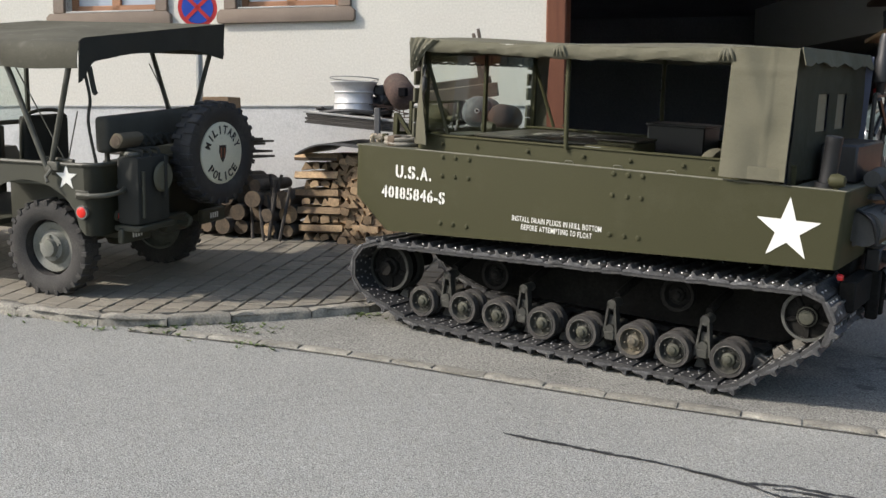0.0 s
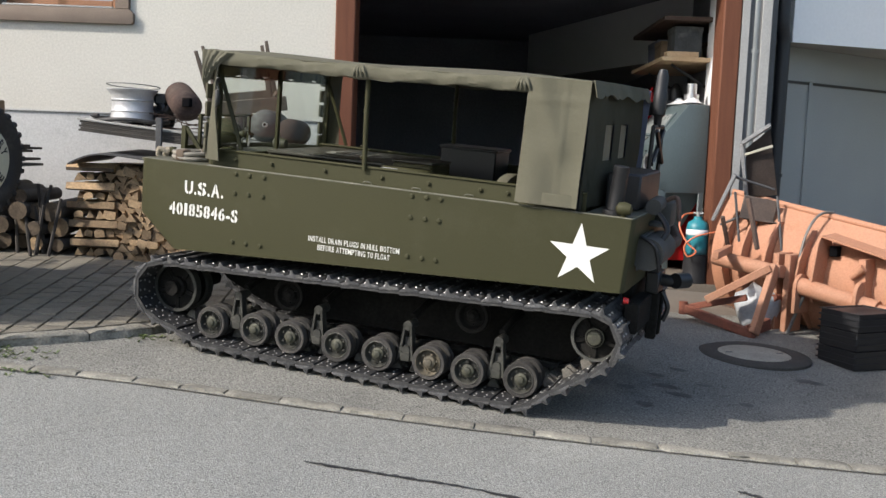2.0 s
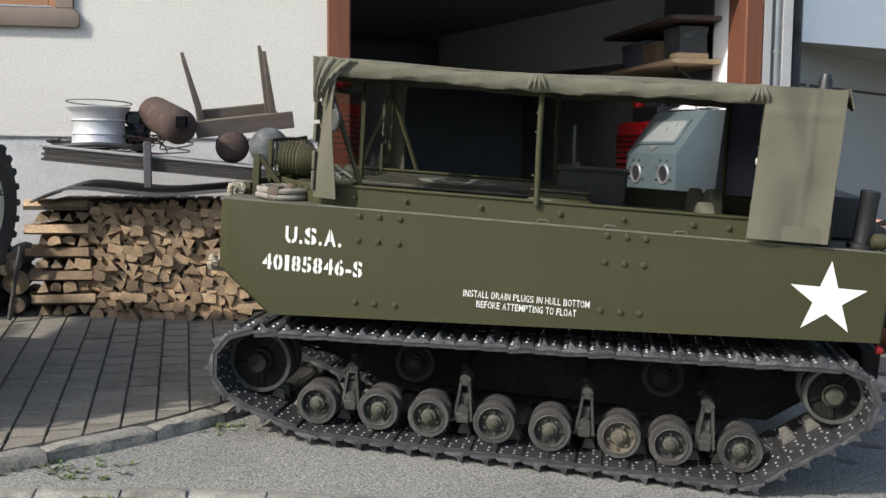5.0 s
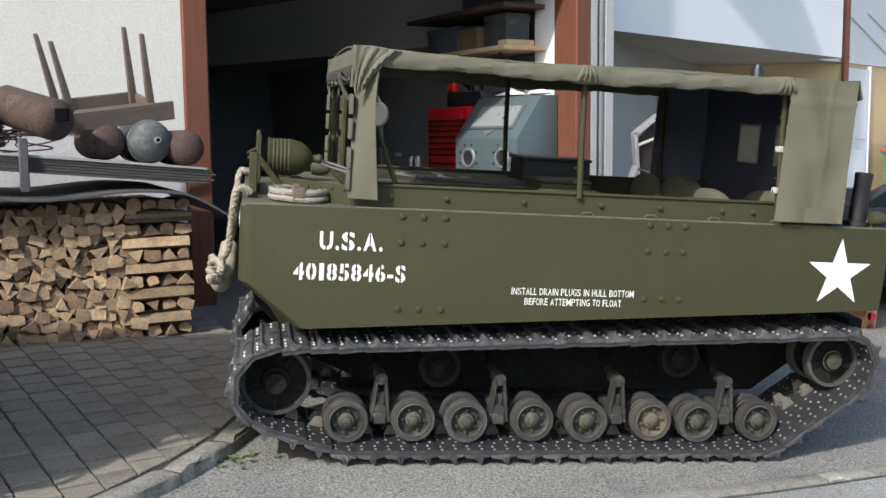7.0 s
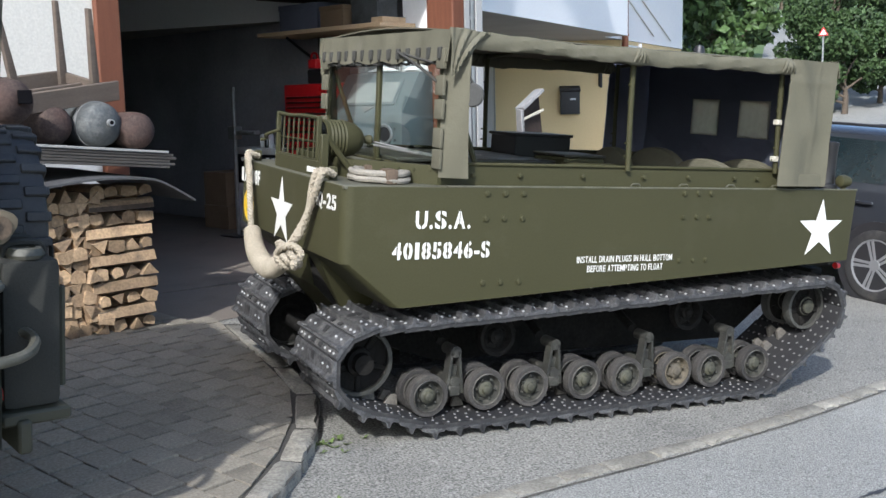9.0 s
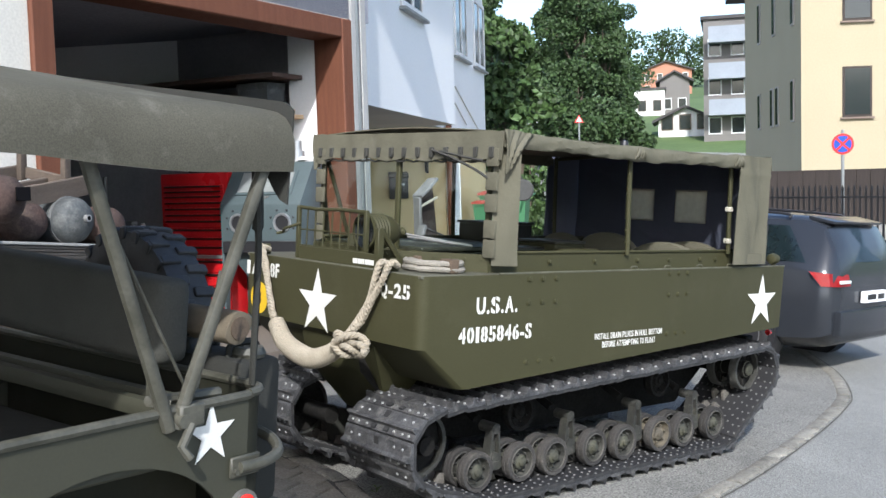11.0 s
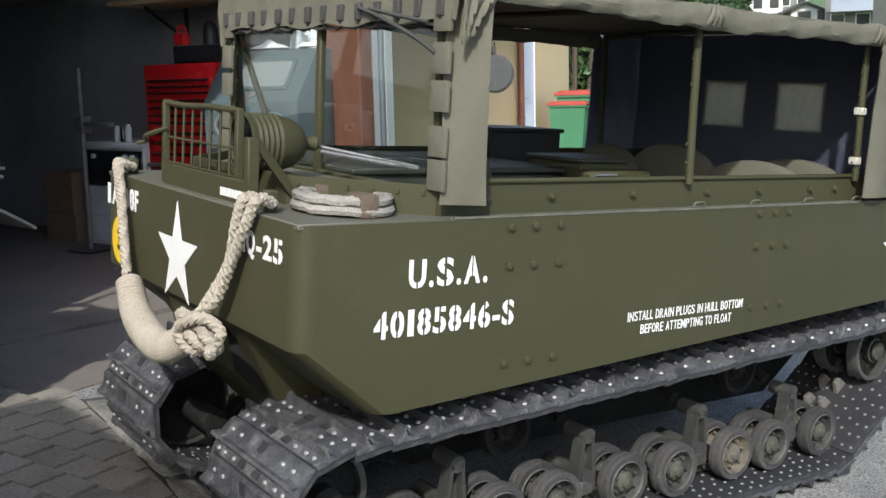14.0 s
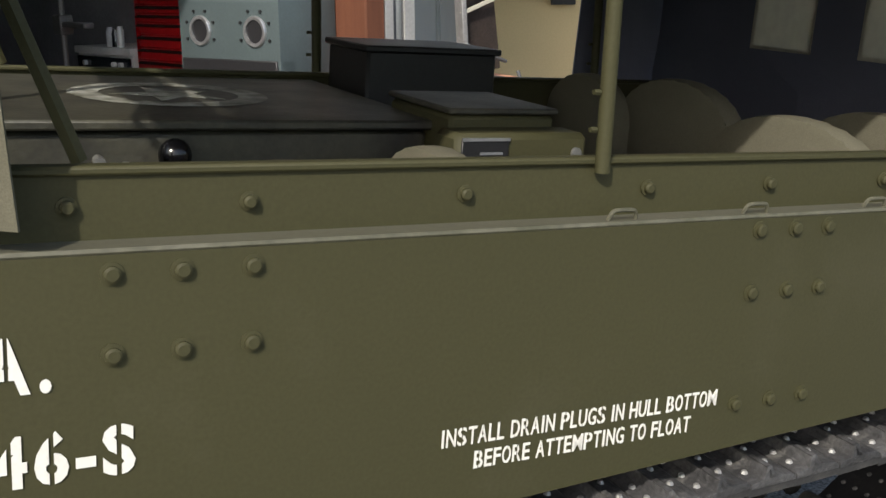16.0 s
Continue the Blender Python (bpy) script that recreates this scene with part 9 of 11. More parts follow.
def build_annex():
    bm = bm_()
    prism(bm, [(0, 0), (5.5, 0), (5.5, 0.35), (10.5, 0.35), (10.5, 7), (0, 7)], 4.2, Matrix.Translation((0, 0, 2.45)))
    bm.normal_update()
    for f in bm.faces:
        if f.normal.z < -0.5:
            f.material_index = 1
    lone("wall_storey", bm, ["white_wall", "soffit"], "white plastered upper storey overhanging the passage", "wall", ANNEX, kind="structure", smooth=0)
    bm = bm_()
    sheet(bm, lambda u, v: Vector((-0.4 + 11.3 * u, -0.7 + 8.2 * v, 6.65 + 2.0 * (1 - abs(2 * v - 1)))), 1, 2, 0.2)
    lone("roof_annex", bm, "roof_dark", "dark pitched roof of the neighbouring building", "roof", ANNEX, kind="structure", smooth=0)
    # ground storey
    ob, m, ln = wall_line("wall_passage", (1.86, 5.36), (5.02, 10.0), -0.3, 2.447, "grey_door", "grey painted garage doors along the passage")
    for x in (0.35, 2.75, 2.95, 5.35):
        bm = bm_()
        box(bm, (x, -0.02, -0.1), (x + 0.05, 0.0, 2.13), 0.004)
        part("door_post", bm, "grey_door", ob)
    bm = bm_()
    box(bm, (0.0, -0.012, 2.10), (ln, 0.0, 2.125))
    part("head_joint", bm, "black_plastic", ob, "dark joint above the grey doors")
    ob, m, ln = wall_line("wall_entrance", (5.0, 10.12), (6.80, 9.17), -0.3, 2.447, "yellow_wall", "cream-yellow plastered entrance wall")
    mb = thing("mailbox", "black steel mailbox on the yellow wall", "mailbox", m @ Matrix.Translation((1.24, 0, 1.52)))
    bm = bm_()
    box(bm, (-0.15, -0.11, -0.2), (0.15, 0.0, 0.2), 0.012, seg=2)
    part("box_body", bm, "black_plastic", mb)
    bm = bm_()
    prism(bm, [(-0.14, 0.165), (0.0, 0.24), (0.0, 0.2), (-0.11, 0.14)], 0.32, Matrix(((0, 0, 1, -0.16), (1, 0, 0, 0), (0, 1, 0, 0), (0, 0, 0, 1))))
    part("lid", bm, "black_plastic", mb)
    bm = bm_()
    box(bm, (0.0, -0.114, 0.02), (0.09, -0.11, 0.045))
    part("name_plate", bm, "white_wall", mb, "small pale plate", smooth=0)
    wl = thing("wall_lamp", "dark slim outdoor lamp on the yellow wall", "lamp", m @ Matrix.Translation((1.72, 0, 1.86)))
    bm = bm_()
    box(bm, (-0.03, -0.02, -0.12), (0.03, 0.0, 0.12), 0.006)
    part("back_plate", bm, "black_plastic", wl)
    bm = bm_()
    cyl(bm, (0, -0.08, -0.14), (0, -0.08, 0.12), 0.022, seg=12)
    cyl(bm, (0, -0.08, 0.12), (0, -0.08, 0.24), 0.008, seg=8)
    box(bm, (-0.01, -0.08, -0.01), (0.01, -0.018, 0.01))
    part("lamp_tube", bm, "black_plastic", wl)
    # face beyond the copper pipe
    bm = bm_()
    box(bm, (6.38, 0.37, -0.3), (10.5, 0.7, 2.447))
    lone("wall_side", bm, "yellow_wall", "cream-yellow plastered ground storey", "wall", ANNEX, kind="structure", smooth=0)
    d = thing("door_1", "white panelled house door in the yellow wall", "door", ANNEX, kind="structure")
    for lo, hi, nm in (((6.52, 0.325, 0.28), (7.42, 0.368, 2.38), "door_leaf"), ((6.47, 0.315, 0.28), (6.515, 0.369, 2.43), "door_frame"), ((7.425, 0.315, 0.28), (7.47, 0.369, 2.43), "door_frame"), ((6.62, 0.314, 1.35), (7.32, 0.324, 2.2), "door_panel"), ((6.62, 0.314, 0.45), (7.32, 0.324, 1.2), "door_panel")):
        bm = bm_()
        box(bm, lo, hi, 0.006)
        part(nm, bm, "white_wall", d)
    bm = bm_()
    cyl(bm, (6.6, 0.31, 1.3), (6.6, 0.26, 1.3), 0.012, seg=8)
    box(bm, (6.59, 0.25, 1.29), (6.72, 0.27, 1.31), 0.004)
    part("door_handle", bm, "aluminium", d)
    bm = bm_()
    box(bm, (3.2, -0.9, -0.3), (9.8, 2.4, 0.27), 0.01)
    lone("terrace", bm, "concrete", "low pale concrete terrace before the entrance", "terrace", ANNEX, kind="structure")
    # windows of the white storey
    for k, x in enumerate((2.2, 7.4, 9.3)):
        w = thing("window_%d" % (k + 3), "white framed window in the upper storey", "window", ANNEX @ Matrix.Translation((x, 0.35 if x > 5.5 else 0.0, 3.75)), kind="structure")
        bm = bm_()
        for lo, hi in (((0, -0.03, 0), (0.08, 0.0, 1.3)), ((1.12, -0.03, 0), (1.2, 0.0, 1.3)), ((0.08, -0.03, 0), (1.12, 0.0, 0.08)), ((0.08, -0.03, 1.22), (1.12, 0.0, 1.3)), ((0.56, -0.03, 0.08), (0.64, 0.0, 1.22))):
            box(bm, lo, hi, 0.004)
        part("window_frame", bm, "white_wall", w)
        for a in (0.08, 0.64):
            bm = bm_()
            box(bm, (a, -0.012, 0.08), (a + 0.48, -0.004, 1.22))
            part("pane", bm, "dark_glass", w, smooth=0)
        bm = bm_()
        box(bm, (-0.06, -0.09, -0.05), (1.26, 0.0, -0.01), 0.006)
        part("window_sill", bm, "zinc", w)
    # pipes
    def pipe(pts, r, mat, lab, nm, rings=()):
        t = thing(nm, lab, "pipe")
        bm = bm_()
        tube(bm, pts, r, 14)
        part("pipe_run", bm, mat, t)
        for z in rings:
            bm = bm_()
            cyl(bm, (pts[0][0], pts[0][1], z), (pts[0][0], pts[0][1], z + 0.03), r * 1.18, seg=14)
            part("pipe_clip", bm, mat, t)
    pipe([(1.608, 4.551, 0.0), (1.608, 4.551, 3.0), (1.608, 4.551, 6.2)], 0.042, "zinc", "grey zinc rain pipe beside the garage", "rain_pipe", (0.9, 2.3, 4.0))
    pipe([(1.834, 4.997, 0.0)] + [tuple(p) for p in curve_pts([(1.834, 4.997, 2.1), (1.834, 4.997, 2.45), (1.82, 4.94, 2.6), (1.82, 4.94, 2.8)], 5)] + [(1.82, 4.94, 6.2)], 0.062, "black_plastic", "thick black soil pipe at the building corner", "soil_pipe", (1.2,))
    pipe([(6.82, 9.08, 0.27), (6.82, 9.08, 3.0), (6.82, 9.08, 6.5)], 0.05, "copper", "reddish copper rain pipe on the corner", "rain_pipe", (1.0, 2.5, 4.2))
    bm = bm_()
    box(bm, (3.755, -0.03, 0.0), (3.825, 0.0, 6.0), 0.004)
    lone("trim_strip", bm, "trim_white", "white strip beside the garage jamb", "trim", HOUSE, kind="structure")
    bm = bm_()
    box(bm, (3.935, -0.012, 0.0), (4.024, 0.006, 6.0), 0.004)
    lone("trim_strip", bm, "trim_white", "pale rendered strip beside the zinc pipe", "trim", HOUSE, kind="structure")
    bm = bm_()
    box(bm, (4.022, 0.18, -0.3), (4.125, 0.9, 6.0))
    box(bm, (4.125, 0.84, -0.3), (4.52, 0.9, 6.0))
    lone("wall_corner", bm, "grey_strip", "grey plastered corner between the houses", "wall", HOUSE, kind="structure", smooth=0)
    for a, b in (((6.0, 3.3), (8.3, 2.59)), ((7.3, 3.2), (9.5, 2.57))):
        bm = bm_()
        tube(bm, [(a[0], 0.335, a[1]), (b[0], 0.335, b[1])], 0.012, 7)
        lone("wall_cable", bm, "white_paint", "thin white cable slanting across the white wall", "cable", ANNEX, "wall cables")


def build_bins():
    for k, (x, y, s, lid, lab) in enumerate(((8.45, 9.58, 1.0, "bin_red", "green wheeled bin with a red lid and white notice"), (8.85, 9.72, 1.0, "bin_yellow", "green wheeled bin with a yellow lid"), (8.15, 9.5, 0.86, "bin_red", "smaller green wheeled bin with a dull red lid"))):
        b = thing("wheeled_bin", lab, "bin", Matrix.Translation((x, y, 0.27)) @ Matrix.Rotation(radians(215), 4, "Z") @ Matrix.Scale(s, 4), "wheeled bins")
        bm = bm_()
        pts = [(0.0, 0.21, 0.24), (0.9, 0.27, 0.32), (0.97, 0.27, 0.32), (0.97, 0.30, 0.35), (1.0, 0.30, 0.35)]
        rows = [[bm.verts.new((sx * w, sy * d, z + 0.04)) for sx, sy in ((-1, -1), (1, -1), (1, 1), (-1, 1))] for z, w, d in pts]
        for p, q in zip(rows, rows[1:]):
            bridge(bm, p, q)
        bm.faces.new(rows[0][::-1])
        bm.faces.new(rows[-1])
        part("bin_body", bm, "bin_green", b, smooth=20)
        bm = bm_()
        rows = [[bm.verts.new((sx * w, sy * d, z)) for sx, sy in ((-1, -1), (1, -1), (1, 1), (-1, 1))] for z, w, d in ((1.042, 0.31, 0.36), (1.075, 0.31, 0.36), (1.11, 0.24, 0.28))]
        for p, q in zip(rows, rows[1:]):
            bridge(bm, p, q)
        bm.faces.new(rows[0][::-1])
        bm.faces.new(rows[-1])
        part("lid", bm, lid, b, smooth=20)
        bm = bm_()
        tube(bm, [(-0.22, 0.36, 1.0), (-0.22, 0.42, 1.03), (0.22, 0.42, 1.03), (0.22, 0.36, 1.0)], 0.016, 8)
        part("grip_bar", bm, "bin_green", b)
        for sx in (-0.25, 0.25):
            bm = bm_()
            cyl(bm, (sx - 0.03, 0.27, 0.1), (sx + 0.03, 0.27, 0.1), 0.1, seg=16)
            part("wheel", bm, "black_plastic", b)
        if k == 0:
            for z in (0.72, 0.78, 0.84):
                bm = bm_()
                box(bm, (-0.12, -0.325, z), (0.1, -0.318, z + 0.045))
                part("notice_bar", bm, "white_wall" if z != 0.78 else "sign_red", b, "plain bar of a white notice", smooth=0)


build_annex()
build_bins()

# ---- parked estate car ----
def build_car():
    m = Matrix.Translation((4.57, 3.18, ground_z(4.57, 3.18) - 0.01)) @ Matrix.Rotation(radians(94), 4, "Z") @ Matrix.Rotation(radians(-2.3), 4, "Y") @ Matrix.Rotation(radians(3.4), 4, "X") @ Matrix.Scale(0.94, 4)
    car = thing("estate_car", "dark grey metallic estate car parked nose away", "car", m)
    # stations along x (rear to nose): half width, sill, belt, roof edge, roof half width, crown
    st = [(-2.27, 0.66, 0.42, 0.70, 0.74, 0.62, 0.76), (-2.24, 0.80, 0.30, 0.92, 1.00, 0.72, 1.03), (-2.17, 0.86, 0.26, 0.98, 1.17, 0.68, 1.20), (-2.06, 0.88, 0.24, 0.99, 1.36, 0.63, 1.40), (-1.86, 0.895, 0.22, 0.99, 1.43, 0.61, 1.47),
          (-1.3, 0.905, 0.20, 0.97, 1.43, 0.62, 1.49), (-0.4, 0.91, 0.20, 0.95, 1.45, 0.63, 1.515), (0.2, 0.91, 0.20, 0.94, 1.42, 0.63, 1.49), (0.55, 0.905, 0.20, 0.94, 1.27, 0.66, 1.32), (1.0, 0.90, 0.21, 0.94, 1.02, 0.74, 1.05),
          (1.5, 0.89, 0.22, 0.86, 0.94, 0.70, 0.98), (2.0, 0.84, 0.24, 0.74, 0.82, 0.62, 0.86), (2.22, 0.72, 0.30, 0.62, 0.68, 0.5, 0.70)]

    def ring_at(w, lo, belt, re, rw, cr):
        half = [(w * 0.80, lo), (w * 0.97, lo + 0.10), (w, lo + (belt - lo) * 0.5), (w * 0.985, belt - 0.05), (w * 0.955, belt), (rw + 0.025, re - 0.03), (rw - 0.05, re + 0.022), (rw * 0.45, cr)]
        return half + [(-y, z) for y, z in half[::-1]]
    bm = bm_()
    rows = [[bm.verts.new((s[0], y, z)) for y, z in ring_at(*s[1:])] for s in st]
    for a, b in zip(rows, rows[1:]):
        bridge(bm, a, b)
    bm.faces.new(rows[0])
    bm.faces.new(rows[-1][::-1])
    part("body", bm, "car_paint", car, smooth=35)

    def surf(side, x, t):
        """A point of the upper side between belt (0) and roof edge (1)."""
        for p, q in zip(st, st[1:]):
            if q[0] >= x:
                k = (x - p[0]) / (q[0] - p[0])
                v = [a + (b - a) * k for a, b in zip(p, q)]
                break
        r = ring_at(*v[1:])
        return Vector((x, side * (r[4][0] + (r[5][0] - r[4][0]) * t + 0.006), r[4][1] + (r[5][1] - r[4][1]) * t))
    for side in (1, -1):
        for corners in (((-1.98, 0.12), (-1.42, 0.12), (-1.42, 0.93), (-1.72, 0.93)), ((-1.34, 0.10), (-0.42, 0.10), (-0.42, 0.95), (-1.34, 0.94)), ((-0.34, 0.10), (0.78, 0.10), (0.26, 0.93), (-0.34, 0.95))):
            bm = bm_()
            n = 8
            top, low = [], []
            (x0, t0), (x1, t1), (x2, t2), (x3, t3) = corners
            for i in range(n + 1):
                k = i / n
                low.append(bm.verts.new(surf(side, x0 + (x1 - x0) * k, t0)))
                top.append(bm.verts.new(surf(side, x3 + (x2 - x3) * k, t3 + (t2 - t3) * k)))
            fs = [bm.faces.new((low[i], low[i + 1], top[i + 1], top[i])) for i in range(n)]
            bmesh.ops.solidify(bm, geom=fs, thickness=0.004)
            part("side_window", bm, "tinted_glass", car, "dark tinted side window")
        bm = bm_()
        tube(bm, curve_pts([surf(side, -1.7, 1.05) + Vector((0, 0, 0.02)), surf(side, -1.6, 1.05) + Vector((0, -side * 0.03, 0.065)), surf(side, -0.6, 1.05) + Vector((0, -side * 0.03, 0.075)), surf(side, 0.1, 1.05) + Vector((0, -side * 0.03, 0.07)), surf(side, 0.2, 1.0) + Vector((0, 0, 0.02))], 5), 0.014, 8)
        part("roof_rail", bm, "black_plastic", car, "black roof rail")
        # tail lamp wrapped round the corner
        tl = bm_()
        z0, z1 = 0.83, 0.96
        outer = [(-2.06, 0.885), (-2.15, 0.868), (-2.22, 0.82), (-2.262, 0.72), (-2.272, 0.50)]
        lo_, hi_ = [tl.verts.new((x - 0.012, side * (y + 0.012), z0 + 0.10 * (i == 0))) for i, (x, y) in enumerate(outer)], [tl.verts.new((x + 0.02, side * (y + 0.002), z1 - 0.012 * i * 0.5)) for i, (x, y) in enumerate(outer)]
        fs = [tl.faces.new((lo_[i], lo_[i + 1], hi_[i + 1], hi_[i])) for i in range(4)]
        bmesh.ops.solidify(tl, geom=fs, thickness=0.03)
        lamp = part("tail_lamp", tl, "tail_glass", car, "red tail lamp", smooth=20)
        bm = bm_()
        box(bm, (-2.293, side * 0.52, 0.855), (-2.27, side * 0.74, 0.885), 0.004)
        part("reverse_lens", bm, "clear_lamp", lamp, "clear lens strip")
        bm = bm_()
        box(bm, (-2.30, side * 0.45, 0.40), (-2.27, side * 0.68, 0.43), 0.004)
        part("bumper_reflector", bm, "tail_glass", car)
        bm = bm_()
        box(bm, (-1.30, side * 0.912, 0.83), (-1.10, side * 0.935, 0.86), 0.006)
        part("door_handle", bm, "car_paint", car)
        bm = bm_()
        box(bm, (0.62, side * 0.92, 0.98), (0.80, side * 1.06, 1.12), 0.03, seg=2)
        part("door_mirror", bm, "car_paint", car)
        for x in (-1.38, 1.33):
            bm = bm_()
            cyl(bm, (x, side * 0.70, 0.32), (x, side * 0.917, 0.32), 0.375, seg=32)
            part("wheel_arch", bm, "black_plastic", car)
            bm = bm_()
            ax = Matrix.Translation((x, side * 0.92, 0.315)) @ Matrix(((1, 0, 0, 0), (0, 0, side, 0), (0, 1, 0, 0), (0, 0, 0, 1)))
            lathe(bm, [(0.22, -0.02), (0.225, 0.006), (0.27, 0.014), (0.305, 0.004), (0.315, -0.03), (0.315, -0.18), (0.22, -0.18)], ax, 32, True)
            wh = part("wheel", bm, "rubber", car)
            bm = bm_()
            lathe(bm, [(0.20, -0.05), (0.215, 0.004), (0.228, 0.008), (0.228, -0.06)], ax, 30, True)
            lathe(bm, [(0, 0.006), (0.05, 0.006), (0.055, -0.03)], ax, 18)
            for i in range(5):
                a = i * math.tau / 5
                prism(bm, [(0.035, -0.026), (0.21, -0.036), (0.21, -0.008), (0.035, -0.004)], 0.022, ax @ Matrix.Rotation(a, 4, "Z") @ Matrix.Translation((0, 0, -0.022)))
                prism(bm, [(0.035, 0.004), (0.21, 0.008), (0.21, 0.036), (0.035, 0.026)], 0.022, ax @ Matrix.Rotation(a, 4, "Z") @ Matrix.Translation((0, 0, -0.022)))
            part("rim", bm, "alloy", wh, "silver alloy rim")
            bm = bm_()
            lathe(bm, [(0, -0.07), (0.21, -0.07)], ax, 20)
            part("brake_shield", bm, "black_plastic", wh)
    # tailgate glass, spoiler, bumper, plate
    bm = bm_()
    v = [bm.verts.new(p) for p in ((-2.215, 0.64, 1.05), (-2.215, -0.64, 1.05), (-2.03, -0.56, 1.395), (-2.03, 0.56, 1.395), (-2.25, 0, 1.05), (-2.06, 0, 1.42))]
    fs = [bm.faces.new((v[0], v[4], v[5], v[3])), bm.faces.new((v[4], v[1], v[2], v[5]))]
    bmesh.ops.solidify(bm, geom=fs, thickness=-0.02)
    part("rear_window", bm, "tinted_glass", car, "dark rear window", smooth=20)
    bm = bm_()
    prism(bm, [(-2.13, 1.425), (-1.86, 1.475), (-1.86, 1.44), (-2.11, 1.40)], 1.12, Matrix(((1, 0, 0, 0), (0, 0, 1, -0.56), (0, 1, 0, 0), (0, 0, 0, 1))), 0.006)
    part("roof_spoiler", bm, "car_paint", car)
    bm = bm_()
    box(bm, (-2.31, -0.74, 0.36), (-2.2, 0.74, 0.60), 0.03, seg=2)
    part("bumper", bm, "car_paint", car)
    bm = bm_()
    box(bm, (-2.325, -0.26, 0.66), (-2.28, 0.26, 0.77), 0.004)
    pl = part("number_plate", bm, "white_wall", car, "white plate with plain bars")
    for a, b in ((-0.2, -0.05), (0.0, 0.2)):
        bm = bm_()
        box(bm, (-2.328, a, 0.69), (-2.324, b, 0.74))
        part("plate_bar", bm, "black_plastic", pl, smooth=0)
    bm = bm_()
    tube(bm, [(-1.55, 0, 1.48), (-1.72, 0, 1.56)], 0.008, 6)
    part("aerial", bm, "black_plastic", car)


M["tinted_glass"] = surface("tinted_car_glass", (0.02, 0.034, 0.038), 0.04, fine=20, grain=0.05, bump=0.0, spec=0.9)
build_car()

# ---- hedge, trees, houses and hillside in the distance ----
def leaf_quads(bm, pts, size, rng, tilt=0.9):
    for p in pts:
        s = size * rng.uniform(0.6, 1.3)
        n = Vector((rng.uniform(-1, 1), rng.uniform(-1, 1), rng.uniform(-0.2, 1.0) * tilt)).normalized()
        t = n.orthogonal().normalized()
        t = (t * math.cos(p.x * 50) + n.cross(t) * math.sin(p.x * 50))
        b = n.cross(t)
        v = [bm.verts.new(p + t * s * a + b * s * c + n * s * e) for a, c, e in ((-0.5, 0, 0), (-0.05, -0.36, 0.06), (0.6, 0, -0.08), (-0.05, 0.36, 0.06))]
        bm.faces.new(v)


def crown_points(clumps, n, rng):
    out = []
    while len(out) < n:
        c, r = rng.choice(clumps)
        d = Vector((rng.gauss(0, 1), rng.gauss(0, 1), rng.gauss(0, 0.9))).normalized()
        k = rng.uniform(0.45, 1.0) ** 0.5
        out.append(Vector(c) + Vector((d.x * r * k, d.y * r * k, d.z * r * 0.8 * k)))
    return out


def build_tree(x, y, h, r, leaves, size, rng, mat="leaf", label="tall leafy deciduous tree at the roadside"):
    z = ground_z(x, y) - 0.1
    tr = thing("tree", label, "tree", Matrix.Translation((x, y, z)), "roadside trees")
    bm = bm_()
    tube(bm, curve_pts([(0, 0, 0), (0.08, 0.02, h * 0.25), (-0.05, 0.1, h * 0.5), (0.05, 0, h * 0.8)], 4), [r * 0.09 * (1 - 0.065 * i) for i in range(13)], 9)
    clumps = []
    for i in range(13):
        a, zz = rng.uniform(0, 6.28), rng.uniform(0.22, 0.92)
        rr = r * (0.75 if zz < 0.7 else 0.45) * rng.uniform(0.4, 1.0)
        c = (rr * math.cos(a), rr * math.sin(a), h * zz)
        clumps.append((c, r * rng.uniform(0.32, 0.52)))
        tube(bm, [(0, 0, h * zz * 0.6), (c[0] * 0.5, c[1] * 0.5, h * zz * 0.82), c], [r * 0.035, r * 0.022, r * 0.008], 6)
    part("trunk", bm, "trunk", tr)
    bm = bm_()
    leaf_quads(bm, crown_points(clumps, leaves, rng), size, rng)
    ob = part("crown", bm, mat, tr, smooth=0)


def polar(cx, cy, az, d):
    return cx + d * math.cos(radians(az)), cy + d * math.sin(radians(az))


CX, CY = -3.83, -2.95


